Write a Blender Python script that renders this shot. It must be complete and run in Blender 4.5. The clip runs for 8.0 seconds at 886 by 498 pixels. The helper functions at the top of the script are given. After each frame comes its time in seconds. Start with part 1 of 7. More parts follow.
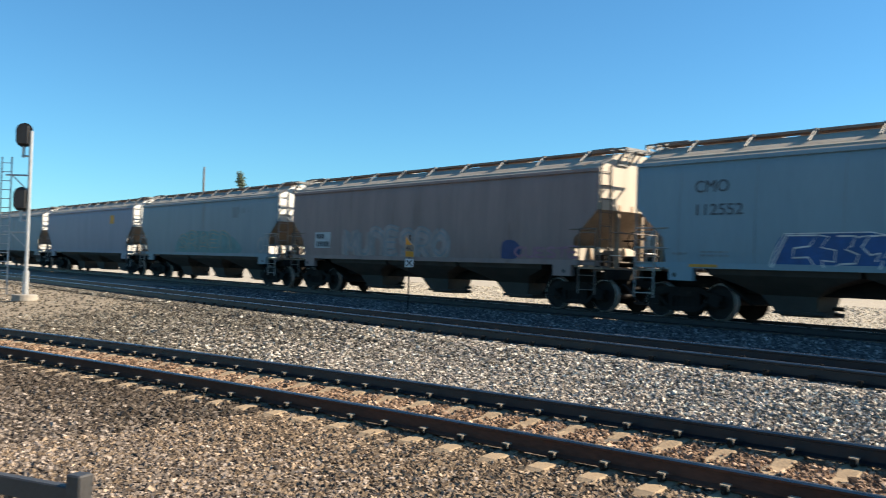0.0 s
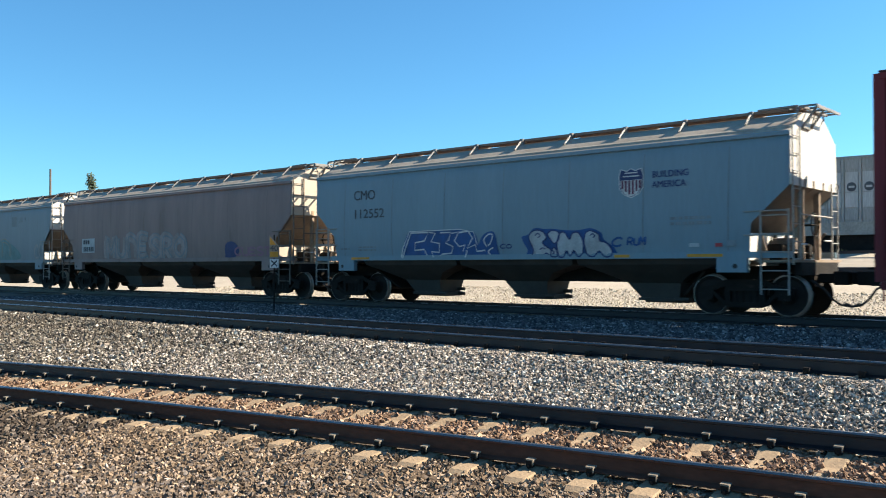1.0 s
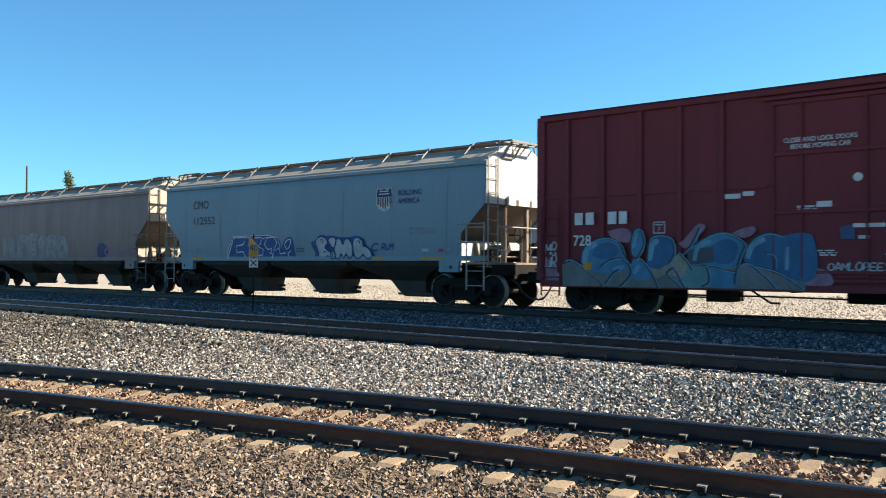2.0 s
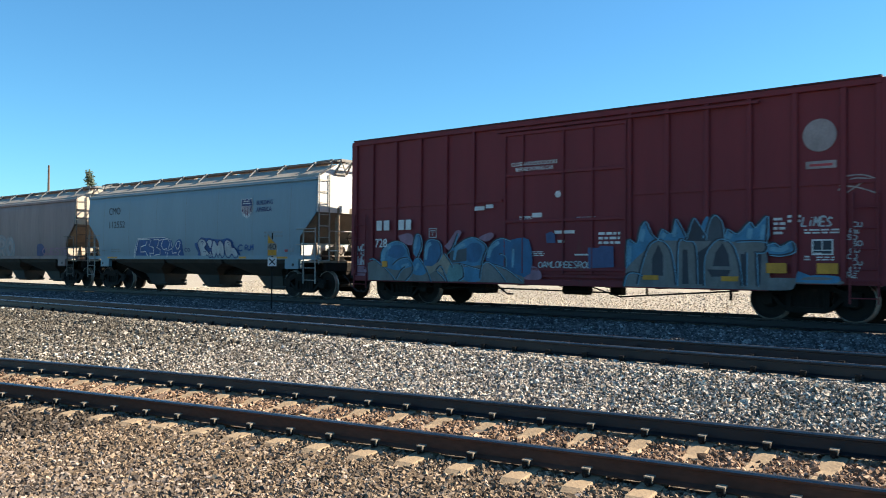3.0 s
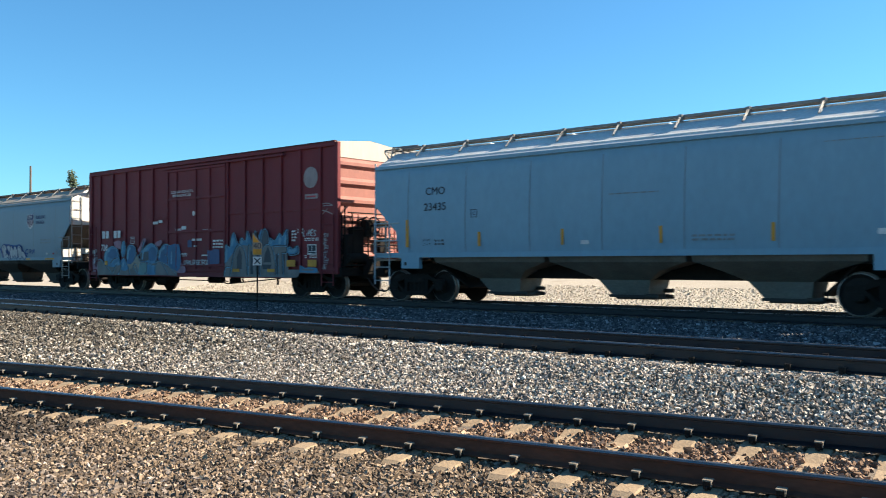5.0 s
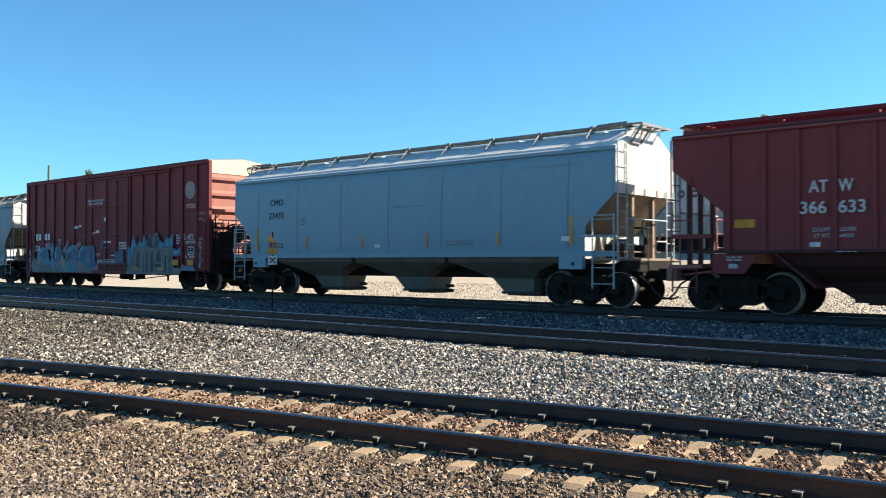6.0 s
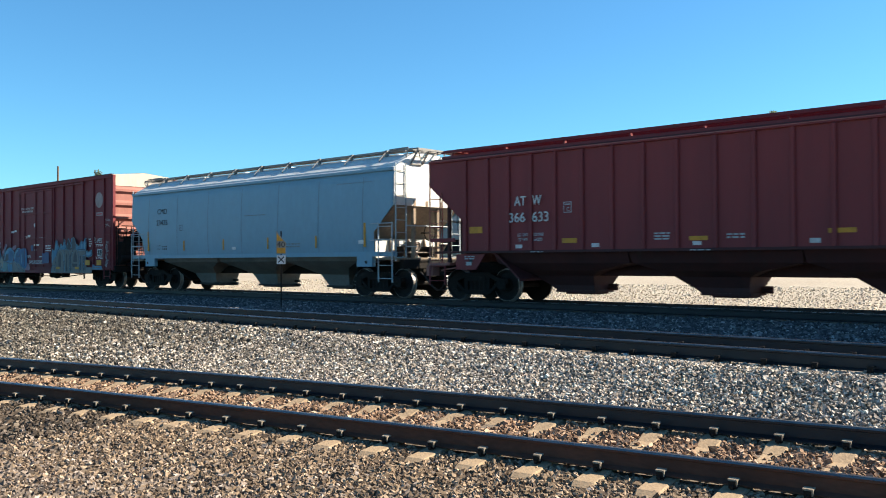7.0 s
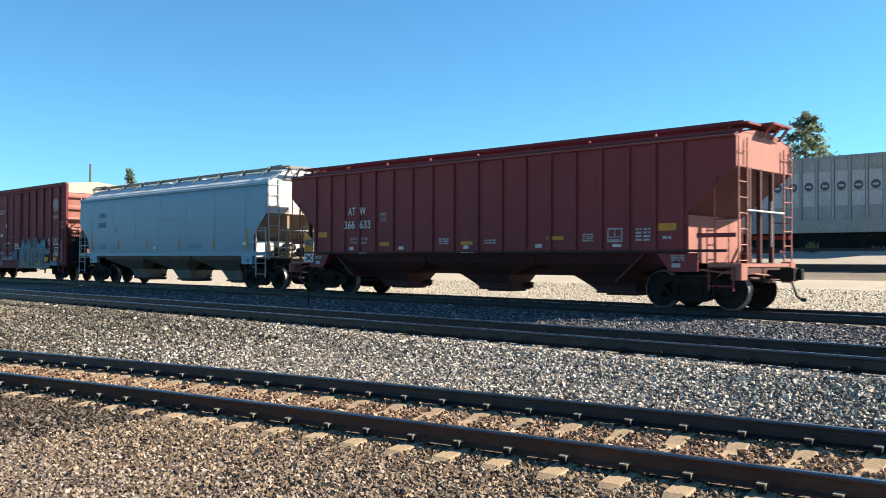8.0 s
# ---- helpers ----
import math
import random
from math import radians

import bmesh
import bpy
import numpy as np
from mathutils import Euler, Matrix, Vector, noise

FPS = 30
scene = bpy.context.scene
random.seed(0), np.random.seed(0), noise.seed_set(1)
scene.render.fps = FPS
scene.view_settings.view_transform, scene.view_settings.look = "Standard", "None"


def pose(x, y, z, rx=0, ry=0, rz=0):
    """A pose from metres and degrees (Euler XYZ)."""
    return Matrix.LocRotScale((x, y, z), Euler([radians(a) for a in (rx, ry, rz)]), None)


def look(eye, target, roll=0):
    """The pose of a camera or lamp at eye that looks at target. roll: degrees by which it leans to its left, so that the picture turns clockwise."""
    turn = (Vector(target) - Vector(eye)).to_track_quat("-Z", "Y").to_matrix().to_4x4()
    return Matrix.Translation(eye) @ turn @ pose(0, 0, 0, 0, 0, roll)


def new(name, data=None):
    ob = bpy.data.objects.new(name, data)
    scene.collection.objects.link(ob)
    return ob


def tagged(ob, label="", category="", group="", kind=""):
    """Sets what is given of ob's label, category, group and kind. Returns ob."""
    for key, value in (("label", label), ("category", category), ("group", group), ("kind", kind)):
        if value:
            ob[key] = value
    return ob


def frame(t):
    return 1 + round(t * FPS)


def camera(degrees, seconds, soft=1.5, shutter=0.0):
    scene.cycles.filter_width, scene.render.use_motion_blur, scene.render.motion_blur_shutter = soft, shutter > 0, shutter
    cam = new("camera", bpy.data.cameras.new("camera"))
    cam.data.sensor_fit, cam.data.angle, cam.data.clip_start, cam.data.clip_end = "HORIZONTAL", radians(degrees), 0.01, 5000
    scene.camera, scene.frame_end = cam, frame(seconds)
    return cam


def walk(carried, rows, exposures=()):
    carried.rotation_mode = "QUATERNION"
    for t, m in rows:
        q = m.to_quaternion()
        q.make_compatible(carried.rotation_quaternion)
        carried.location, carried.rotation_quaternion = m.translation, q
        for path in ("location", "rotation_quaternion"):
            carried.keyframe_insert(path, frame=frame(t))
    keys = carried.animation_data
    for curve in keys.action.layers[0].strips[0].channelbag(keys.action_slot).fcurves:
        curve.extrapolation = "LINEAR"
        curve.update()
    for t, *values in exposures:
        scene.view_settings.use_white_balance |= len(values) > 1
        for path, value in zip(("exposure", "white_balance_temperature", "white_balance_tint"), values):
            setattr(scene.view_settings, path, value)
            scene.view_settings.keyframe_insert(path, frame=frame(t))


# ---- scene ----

cam = camera(54.03, 8.0, soft=1.0, shutter=0.2)
EYE = (0.0, 0.0, 1.157)


def aim(yaw, pitch, roll):
    return pose(*EYE, 90 + pitch, 0, yaw) @ pose(0, 0, 0, 0, 0, roll)


walk(cam, [
    (0.0, aim(49.87, 1.11, 1.83)),
    (0.1, aim(47.90, 1.05, 1.47)),
    (0.2, aim(45.90, 1.00, 1.15)),
    (0.3, aim(43.50, 0.97, 1.00)),
    (0.4, aim(40.46, 0.96, 1.10)),
    (0.5, aim(39.11, 0.98, 1.00)),
    (0.6, aim(40.06, 1.02, 0.45)),
    (0.8, aim(39.68, 1.04, 0.20)),
    (1.0, aim(41.07, 1.05, -0.09)),
    (1.1, aim(39.60, 1.09, -0.10)),
    (1.2, aim(37.93, 1.10, -0.18)),
    (1.5, aim(37.51, 1.15, 0.41)),
    (1.7, aim(38.43, 1.14, 0.43)),
    (2.0, aim(39.77, 1.11, 0.31)),
    (2.2, aim(40.01, 1.10, 0.50)),
    (3.3, aim(41.23, 1.04, 0.21)),
    (3.5, aim(41.34, 1.05, 0.04)),
    (4.0, aim(41.68, 0.99, -0.03)),
    (4.5, aim(41.55, 0.93, -0.19)),
    (5.0, aim(40.00, 0.88, -0.14)),
    (5.2, aim(39.53, 0.87, 0.00)),
    (6.3, aim(41.43, 0.84, -0.01)),
    (6.5, aim(41.50, 0.82, -0.05)),
    (7.0, aim(41.51, 0.77, -0.26)),
    (7.5, aim(42.13, 0.76, 0.00)),
    (8.0, aim(43.29, 0.73, 0.18)),
], exposures=[(0.0, 1.40), (0.6, 1.58), (8.0, 1.58)])

# ---- light: low sun behind the train, clear sky ----
SUN_AZ, SUN_EL = 39.5, 35.5          # degrees from +y towards +x, height
world = bpy.data.worlds.new("sky")
scene.world = world
world.use_nodes = True
wn = world.node_tree.nodes
sky = wn.new("ShaderNodeTexSky")
sky.sky_type = "NISHITA"
sky.sun_disc = False
sky.sun_elevation = radians(SUN_EL)
sky.sun_rotation = radians(SUN_AZ)
sky.air_density, sky.dust_density, sky.ozone_density = 1.0, 0.15, 5.0
wn["Background"].inputs[1].default_value = 0.05
tint = wn.new("ShaderNodeMix")            # the deep blue of a clear dry day
tint.data_type, tint.blend_type = "RGBA", "MULTIPLY"
tint.inputs[0].default_value = 1.0
tint.inputs[7].default_value = (0.64, 1.13, 1.25, 1)
world.node_tree.links.new(sky.outputs[0], tint.inputs[6])
world.node_tree.links.new(tint.outputs[2], wn["Background"].inputs[0])
sun_way = Vector((math.sin(radians(SUN_AZ)) * math.cos(radians(SUN_EL)),
                  math.cos(radians(SUN_AZ)) * math.cos(radians(SUN_EL)), math.sin(radians(SUN_EL))))
sun = new("sun", bpy.data.lights.new("sun", "SUN"))
sun.data.energy, sun.data.angle, sun.data.color = 5.0, radians(0.5), (1.0, 0.86, 0.68)
sun.matrix_world = look(sun_way * 60, (0, 0, 0))


# ---- materials ----
def material(name, a, b=None, rough=0.7, metal=0.0, scale=3.0, fine=40.0, bump=0.15, stretch=(1, 1, 1), third=None,
             third_at=0.62, island=False, spec=0.4, bump_scale=None, grit_by=0.5):
    """Two colours mixed by a coarse noise, a finer grain over it, a third colour in patches, and relief."""
    m = bpy.data.materials.new(name)
    m.use_nodes = True
    n, l = m.node_tree.nodes, m.node_tree.links
    bsdf = n["Principled BSDF"]
    coord = n.new("ShaderNodeTexCoord")
    mp = n.new("ShaderNodeMapping")
    mp.inputs["Scale"].default_value = stretch
    l.new(coord.outputs["Object"], mp.inputs[0])
    b = b or tuple(c * 0.75 for c in a)

    def grain(s, detail):
        t = n.new("ShaderNodeTexNoise")
        t.inputs["Scale"].default_value, t.inputs["Detail"].default_value, t.inputs["Roughness"].default_value = s, detail, 0.6
        l.new(mp.outputs[0], t.inputs["Vector"])
        return t.outputs["Fac"]

    def ramp(fac, lo, hi):
        r = n.new("ShaderNodeMapRange")
        r.inputs[1].default_value, r.inputs[2].default_value = lo, hi
        l.new(fac, r.inputs[0])
        return r.outputs[0]

    def mix(fac, x, y):
        k = n.new("ShaderNodeMix")
        k.data_type = "RGBA"
        l.new(fac, k.inputs[0])
        for slot, v in ((6, x), (7, y)):
            if isinstance(v, tuple):
                k.inputs[slot].default_value = (*v, 1)
            else:
                l.new(v, k.inputs[slot])
        return k.outputs[2]

    coarse = ramp(grain(scale, 4), 0.35, 0.65)
    if island:
        geo = n.new("ShaderNodeNewGeometry")
        coarse = geo.outputs["Random Per Island"]
    col = mix(coarse, a, b)
    grit = grain(fine, 3)
    dark = n.new("ShaderNodeMix")
    dark.data_type, dark.blend_type = "RGBA", "MULTIPLY"
    dark.inputs[0].default_value = grit_by
    l.new(col, dark.inputs[6])
    g = mix(ramp(grit, 0.3, 0.7), (0.55, 0.55, 0.55), (1.25, 1.25, 1.25))
    l.new(g, dark.inputs[7])
    col = dark.outputs[2]
    if third:
        patch = ramp(grain(scale * 0.6 + 0.37, 6), third_at, third_at + 0.08)
        col = mix(patch, col, third)
    l.new(col, bsdf.inputs["Base Color"])
    rr = ramp(grit, 0.2, 0.8)
    rm = n.new("ShaderNodeMapRange")
    l.new(rr, rm.inputs[0])
    rm.inputs[3].default_value, rm.inputs[4].default_value = max(0.05, rough - 0.12), min(1, rough + 0.12)
    l.new(rm.outputs[0], bsdf.inputs["Roughness"])
    bsdf.inputs["Metallic"].default_value = metal
    bsdf.inputs["Specular IOR Level"].default_value = spec
    if bump:
        bp = n.new("ShaderNodeBump")
        bp.inputs["Strength"].default_value, bp.inputs["Distance"].default_value = bump, 0.02
        l.new(grain(bump_scale or fine, 4), bp.inputs["Height"])
        l.new(bp.outputs[0], bsdf.inputs["Normal"])
    return m


def stone_material(name, stops, rough=0.85):
    """Every stone takes its own tone from a ramp."""
    m = material(name, (0.3, 0.3, 0.3), rough=rough, fine=60, bump=0.3, spec=0.15)
    n, l = m.node_tree.nodes, m.node_tree.links
    geo, rmp = n.new("ShaderNodeNewGeometry"), n.new("ShaderNodeValToRGB")
    el = rmp.color_ramp.elements
    while len(el) < len(stops):
        el.new(0.5)
    for e, (at, c) in zip(el, stops):
        e.position, e.color = at, (*c, 1)
    l.new(geo.outputs["Random Per Island"], rmp.inputs[0])
    for k in list(n):
        if k.bl_idname == "ShaderNodeMix" and k.blend_type == "MULTIPLY":
            l.new(rmp.outputs[0], k.inputs[6])
    return m


def thin(m, colour, share):
    """Lets light through a leaf."""
    n, l = m.node_tree.nodes, m.node_tree.links
    t, k = n.new("ShaderNodeBsdfTranslucent"), n.new("ShaderNodeMixShader")
    t.inputs[0].default_value, k.inputs[0].default_value = (*colour, 1), share
    l.new(n["Principled BSDF"].outputs[0], k.inputs[1])
    l.new(t.outputs[0], k.inputs[2])
    l.new(k.outputs[0], n["Material Output"].inputs[0])


STREAK = (1.6, 1.6, 0.22)
M = {}
M["ground"] = material("gravel_ground", (0.130, 0.105, 0.080), (0.165, 0.135, 0.103), 0.95, 0, 0.6, 26, 0.9)
M["lot"] = material("pale_gravel_lot", (0.33, 0.292, 0.23), (0.38, 0.34, 0.27), 0.95, 0, 0.25, 15, 0.8, third=(0.28, 0.245, 0.19), grit_by=0.6)
M["sand"] = material("sandy_soil", (0.20, 0.16, 0.11), (0.255, 0.207, 0.143), 0.95, 0, 0.8, 18, 0.6)
M["stone_grey"] = stone_material("grey_ballast_stone", [(0, (0.116, 0.102, 0.086)), (0.35, (0.225, 0.196, 0.163)), (0.65, (0.369, 0.320, 0.268)), (0.85, (0.548, 0.482, 0.406)), (1, (0.655, 0.637, 0.547))])
# Dirty stone, darkened further for the shade between far backlit stones.
M["stone_dirty_backlit"] = stone_material("dirty_backlit_ballast_stone", [(0, (0.039, 0.033, 0.027)), (0.35, (0.080, 0.070, 0.056)), (0.65, (0.135, 0.120, 0.095)), (0.85, (0.201, 0.180, 0.146)), (1, (0.279, 0.262, 0.221))])
# Main-track stone darkened and blued for the shade the train casts.
M["stone_main_shade"] = stone_material("shade_toned_ballast_stone", [(0, (0.036, 0.036, 0.040)), (0.4, (0.075, 0.074, 0.078)), (0.75, (0.130, 0.127, 0.130)), (0.92, (0.220, 0.213, 0.208)), (1, (0.420, 0.405, 0.385))])
M["stone_lot"] = stone_material("pale_lot_gravel", [(0, (0.330, 0.286, 0.216)), (0.3, (0.420, 0.368, 0.283)), (0.65, (0.500, 0.443, 0.345)), (1, (0.610, 0.548, 0.433))])
# Bed under the train, its shade put into a darker colour.
M["bed_shade"] = material("shade_dark_ballast_bed", (0.045, 0.036, 0.03), (0.065, 0.052, 0.042), 0.95, 0, 0.8, 22, 0.9)
M["stone_brown"] = stone_material("rust_stained_ballast_stone", [(0, (0.062, 0.045, 0.033)), (0.35, (0.135, 0.099, 0.067)), (0.7, (0.216, 0.160, 0.109)), (0.9, (0.311, 0.233, 0.162)), (1, (0.445, 0.342, 0.246))])
# Darker than the brown stone; laid left of x = -10.5.
M["stone_dark_brown"] = stone_material("brown_grey_ballast_stone", [(0, (0.021, 0.017, 0.012)), (0.35, (0.049, 0.038, 0.029)), (0.7, (0.081, 0.062, 0.047)), (0.9, (0.117, 0.094, 0.071)), (1, (0.168, 0.138, 0.108))])
M["stone_tan"] = stone_material("dusty_ballast_stone", [(0, (0.058, 0.048, 0.040)), (0.35, (0.123, 0.099, 0.081)), (0.7, (0.202, 0.165, 0.134)), (0.9, (0.291, 0.239, 0.197)), (1, (0.425, 0.356, 0.300))])
M["stone_rust"] = stone_material("rusty_ballast_stone", [(0, (0.084, 0.055, 0.037)), (0.4, (0.183, 0.117, 0.075)), (0.75, (0.288, 0.191, 0.127)), (1, (0.479, 0.347, 0.246))])
M["rail"] = material("dark_rail_steel", (0.013, 0.013, 0.016), (0.019, 0.018, 0.020), 0.5, 0.0, 2.0, 30, 0.2, (0.3, 1, 1), spec=0.3)
M["rail_brown"] = material("rust_brown_rail_steel", (0.115, 0.055, 0.038), (0.082, 0.041, 0.030), 0.9, 0.0, 2.0, 30, 0.25, (0.3, 1, 1), spec=0.1)
M["railhead"] = material("polished_rail_head", (0.30, 0.29, 0.28), (0.22, 0.21, 0.20), 0.28, 0.9, 1.5, 20, 0.05, (0.2, 1, 1))
M["tie"] = material("concrete_sleeper", (0.315, 0.232, 0.145), (0.25, 0.182, 0.112), 0.9, 0, 2.2, 30, 0.4, third=(0.30, 0.19, 0.105))
M["tie_grey"] = material("dusty_grey_sleeper", (0.235, 0.198, 0.155), (0.185, 0.155, 0.12), 0.9, 0, 2.2, 30, 0.4)
M["clip"] = material("galvanised_clip", (0.26, 0.22, 0.17), (0.20, 0.17, 0.13), 0.6, 0.1, 8, 60, 0.2)
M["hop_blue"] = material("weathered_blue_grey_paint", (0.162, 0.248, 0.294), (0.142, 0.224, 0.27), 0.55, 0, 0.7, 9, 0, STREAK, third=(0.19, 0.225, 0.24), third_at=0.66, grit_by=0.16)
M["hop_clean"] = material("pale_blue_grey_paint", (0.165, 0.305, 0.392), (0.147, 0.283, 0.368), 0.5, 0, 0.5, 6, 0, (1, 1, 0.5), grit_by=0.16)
M["hop_brown"] = material("rust_brown_stained_paint", (0.24, 0.175, 0.16), (0.195, 0.14, 0.13), 0.65, 0, 1.4, 20, 0.08, STREAK, third=(0.17, 0.12, 0.105), third_at=0.58, grit_by=0.16)
M["hop_grey"] = material("faded_grey_paint", (0.185, 0.235, 0.26), (0.16, 0.205, 0.23), 0.6, 0, 1.2, 20, 0.06, STREAK, third=(0.16, 0.17, 0.175), grit_by=0.16)
M["hop_lilac"] = material("dusty_lilac_grey_paint", (0.215, 0.225, 0.275), (0.185, 0.195, 0.245), 0.6, 0, 1.2, 20, 0.06, STREAK, grit_by=0.16)
# Hopper ends carry a paler tone than the sides, for sunlight.
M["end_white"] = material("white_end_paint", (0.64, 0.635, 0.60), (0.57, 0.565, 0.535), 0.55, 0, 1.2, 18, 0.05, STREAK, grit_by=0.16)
M["panel_cream"] = material("cream_panel_paint", (0.50, 0.435, 0.345), (0.43, 0.37, 0.29), 0.6, 0, 1.2, 18, 0.05, STREAK, grit_by=0.2)
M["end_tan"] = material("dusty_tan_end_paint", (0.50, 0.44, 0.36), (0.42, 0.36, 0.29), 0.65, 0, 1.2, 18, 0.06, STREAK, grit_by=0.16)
M["under_tan"] = material("dust_caked_slope_sheet", (0.29, 0.225, 0.165), (0.215, 0.168, 0.124), 0.85, 0, 1.3, 16, 0.2)
M["under_sand"] = material("sand_brown_slope_sheet", (0.42, 0.30, 0.205), (0.31, 0.22, 0.15), 0.85, 0, 1.3, 16, 0.2)
M["under_dark"] = material("grimy_brown_slope_sheet", (0.17, 0.14, 0.112), (0.125, 0.105, 0.085), 0.85, 0, 1.3, 16, 0.2)
# Grimy pockets, darkened further for the shade under the car.
M["pocket_dark"] = material("grimy_shade_dark_pocket", (0.055, 0.052, 0.047), (0.038, 0.036, 0.033), 0.85, 0, 1.2, 18, 0.2, third=(0.07, 0.06, 0.05))
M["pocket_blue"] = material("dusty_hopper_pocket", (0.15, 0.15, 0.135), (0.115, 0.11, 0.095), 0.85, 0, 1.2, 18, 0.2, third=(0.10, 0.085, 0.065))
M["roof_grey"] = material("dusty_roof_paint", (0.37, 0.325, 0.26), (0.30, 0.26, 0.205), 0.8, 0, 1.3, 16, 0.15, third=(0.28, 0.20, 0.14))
# Clean car's roof raised well above its side colour for grazing sun.
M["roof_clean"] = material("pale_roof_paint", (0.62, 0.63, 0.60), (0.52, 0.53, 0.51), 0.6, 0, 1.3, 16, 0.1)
M["gear_grey"] = material("dusty_grey_ladder_paint", (0.30, 0.30, 0.28), (0.22, 0.22, 0.205), 0.65, 0, 4, 30, 0.1)
M["gear_pale"] = material("pale_blue_ladder_paint", (0.36, 0.42, 0.45), (0.28, 0.34, 0.37), 0.6, 0, 4, 30, 0.1)
M["board_rust"] = material("rusty_running_board", (0.235, 0.175, 0.135), (0.18, 0.13, 0.10), 0.8, 0, 4, 30, 0.2)
M["gear_brown"] = material("rusty_brown_ladder_paint", (0.15, 0.125, 0.105), (0.11, 0.092, 0.078), 0.7, 0, 4, 30, 0.15)
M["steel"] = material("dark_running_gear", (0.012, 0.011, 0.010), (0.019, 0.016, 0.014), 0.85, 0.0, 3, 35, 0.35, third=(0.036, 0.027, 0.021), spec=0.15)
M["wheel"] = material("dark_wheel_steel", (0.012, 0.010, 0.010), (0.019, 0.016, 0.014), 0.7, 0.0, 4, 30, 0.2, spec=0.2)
M["hub"] = material("dusty_axle_cap", (0.15, 0.145, 0.14), (0.10, 0.095, 0.09), 0.7, 0, 5, 40, 0.1)
M["tread"] = material("bright_wheel_rim", (0.30, 0.28, 0.26), (0.22, 0.20, 0.18), 0.4, 0.5, 5, 30, 0.05)
M["grate"] = material("galvanised_grating", (0.25, 0.25, 0.24), (0.18, 0.175, 0.165), 0.6, 0.4, 3, 30, 0.1)
M["red"] = material("oxide_red_paint", (0.202, 0.034, 0.036), (0.172, 0.030, 0.032), 0.62, 0, 1.1, 18, 0.06, STREAK, third=(0.11, 0.036, 0.031), third_at=0.68, grit_by=0.16, spec=0.3)
M["red_box"] = material("dark_red_boxcar_paint", (0.166, 0.0265, 0.033), (0.14, 0.023, 0.029), 0.65, 0, 1.1, 18, 0.06, STREAK, third=(0.115, 0.038, 0.033), third_at=0.66, grit_by=0.2, spec=0.25)
# Paler red for end faces: some fading, with their sunlight in the tone.
M["red_end"] = material("sun_faded_red_paint", (0.33, 0.135, 0.105), (0.28, 0.11, 0.086), 0.7, 0, 1.1, 18, 0.08, STREAK, third=(0.37, 0.20, 0.155))
# Slope-sheet red with the shade under the overhang put into it.
M["red_slope"] = material("shade_toned_red_slope_sheet", (0.088, 0.021, 0.022), (0.070, 0.018, 0.019), 0.75, 0, 1.3, 18, 0.1, STREAK)
# Dark red carrying the shade under the body; also trims roof edges.
M["red_dark"] = material("shade_dark_red_paint", (0.07, 0.021, 0.021), (0.052, 0.018, 0.018), 0.8, 0, 1.4, 18, 0.15, third=(0.05, 0.026, 0.023))


def plain(name, c, rough=0.6):
    M[name] = material(name, c, tuple(v * 0.72 for v in c), rough, 0, 2.5, 30, 0.03, (1.6, 1.6, 0.8), third=tuple(v * 0.55 + 0.02 for v in c), third_at=0.62)
    return M[name]


for key, c in dict(paint_white=(0.66, 0.66, 0.64), paint_navy=(0.022, 0.045, 0.15), paint_blue=(0.024, 0.115, 0.235), paint_royal=(0.016, 0.085, 0.26), paint_sky=(0.05, 0.20, 0.335), paint_ice=(0.125, 0.31, 0.42), paint_wine=(0.13, 0.03, 0.07), paint_veil=(0.05, 0.085, 0.19),
                   paint_grey=(0.30, 0.31, 0.31), paint_pale=(0.42, 0.45, 0.46), paint_ink=(0.03, 0.035, 0.05), paint_yellow=(0.62, 0.28, 0.025),
                   paint_red=(0.45, 0.05, 0.06), paint_purple=(0.29, 0.155, 0.21), paint_silver=(0.155, 0.165, 0.168), paint_dusty=(0.15, 0.158, 0.155), paint_teal=(0.11, 0.24, 0.25), paint_ghost=(0.31, 0.26, 0.25),
                   paint_faint=(0.19, 0.235, 0.26), paint_slate=(0.06, 0.075, 0.09), paint_cream=(0.28, 0.25, 0.20)).items():
    plain(key, c)
M["seam_brown"] = material("rusty_weld_seam", (0.17, 0.13, 0.122), (0.14, 0.105, 0.10), 0.6, 0, 2, 20, 0)
M["seam"] = material("grimy_weld_seam", (0.165, 0.21, 0.235), (0.135, 0.17, 0.19), 0.6, 0, 2, 20, 0)
M["galv"] = material("galvanised_mast", (0.46, 0.47, 0.47), (0.36, 0.37, 0.37), 0.5, 0.5, 3, 30, 0.05)
M["black"] = material("matt_black_paint", (0.02, 0.02, 0.02), (0.03, 0.03, 0.03), 0.6, 0, 4, 40, 0.1)
M["fence"] = material("dark_fence_paint", (0.035, 0.035, 0.036), (0.05, 0.048, 0.046), 0.5, 0, 6, 50, 0.1)
M["concrete"] = material("pale_concrete", (0.30, 0.27, 0.225), (0.25, 0.225, 0.185), 0.9, 0, 0.7, 14, 0.3)
M["bark"] = material("brown_bark", (0.10, 0.075, 0.05), (0.07, 0.05, 0.035), 0.9, 0, 4, 30, 0.6)
M["leaf"] = material("grey_green_needles", (0.115, 0.15, 0.115), (0.175, 0.21, 0.16), 0.7, 0, 0.6, 8, 0, island=True)
thin(M["leaf"], (0.15, 0.20, 0.12), 0.45)
M["weed"] = material("yellow_green_weed", (0.16, 0.18, 0.05), (0.22, 0.21, 0.07), 0.8, 0, 2, 20, 0, island=True)
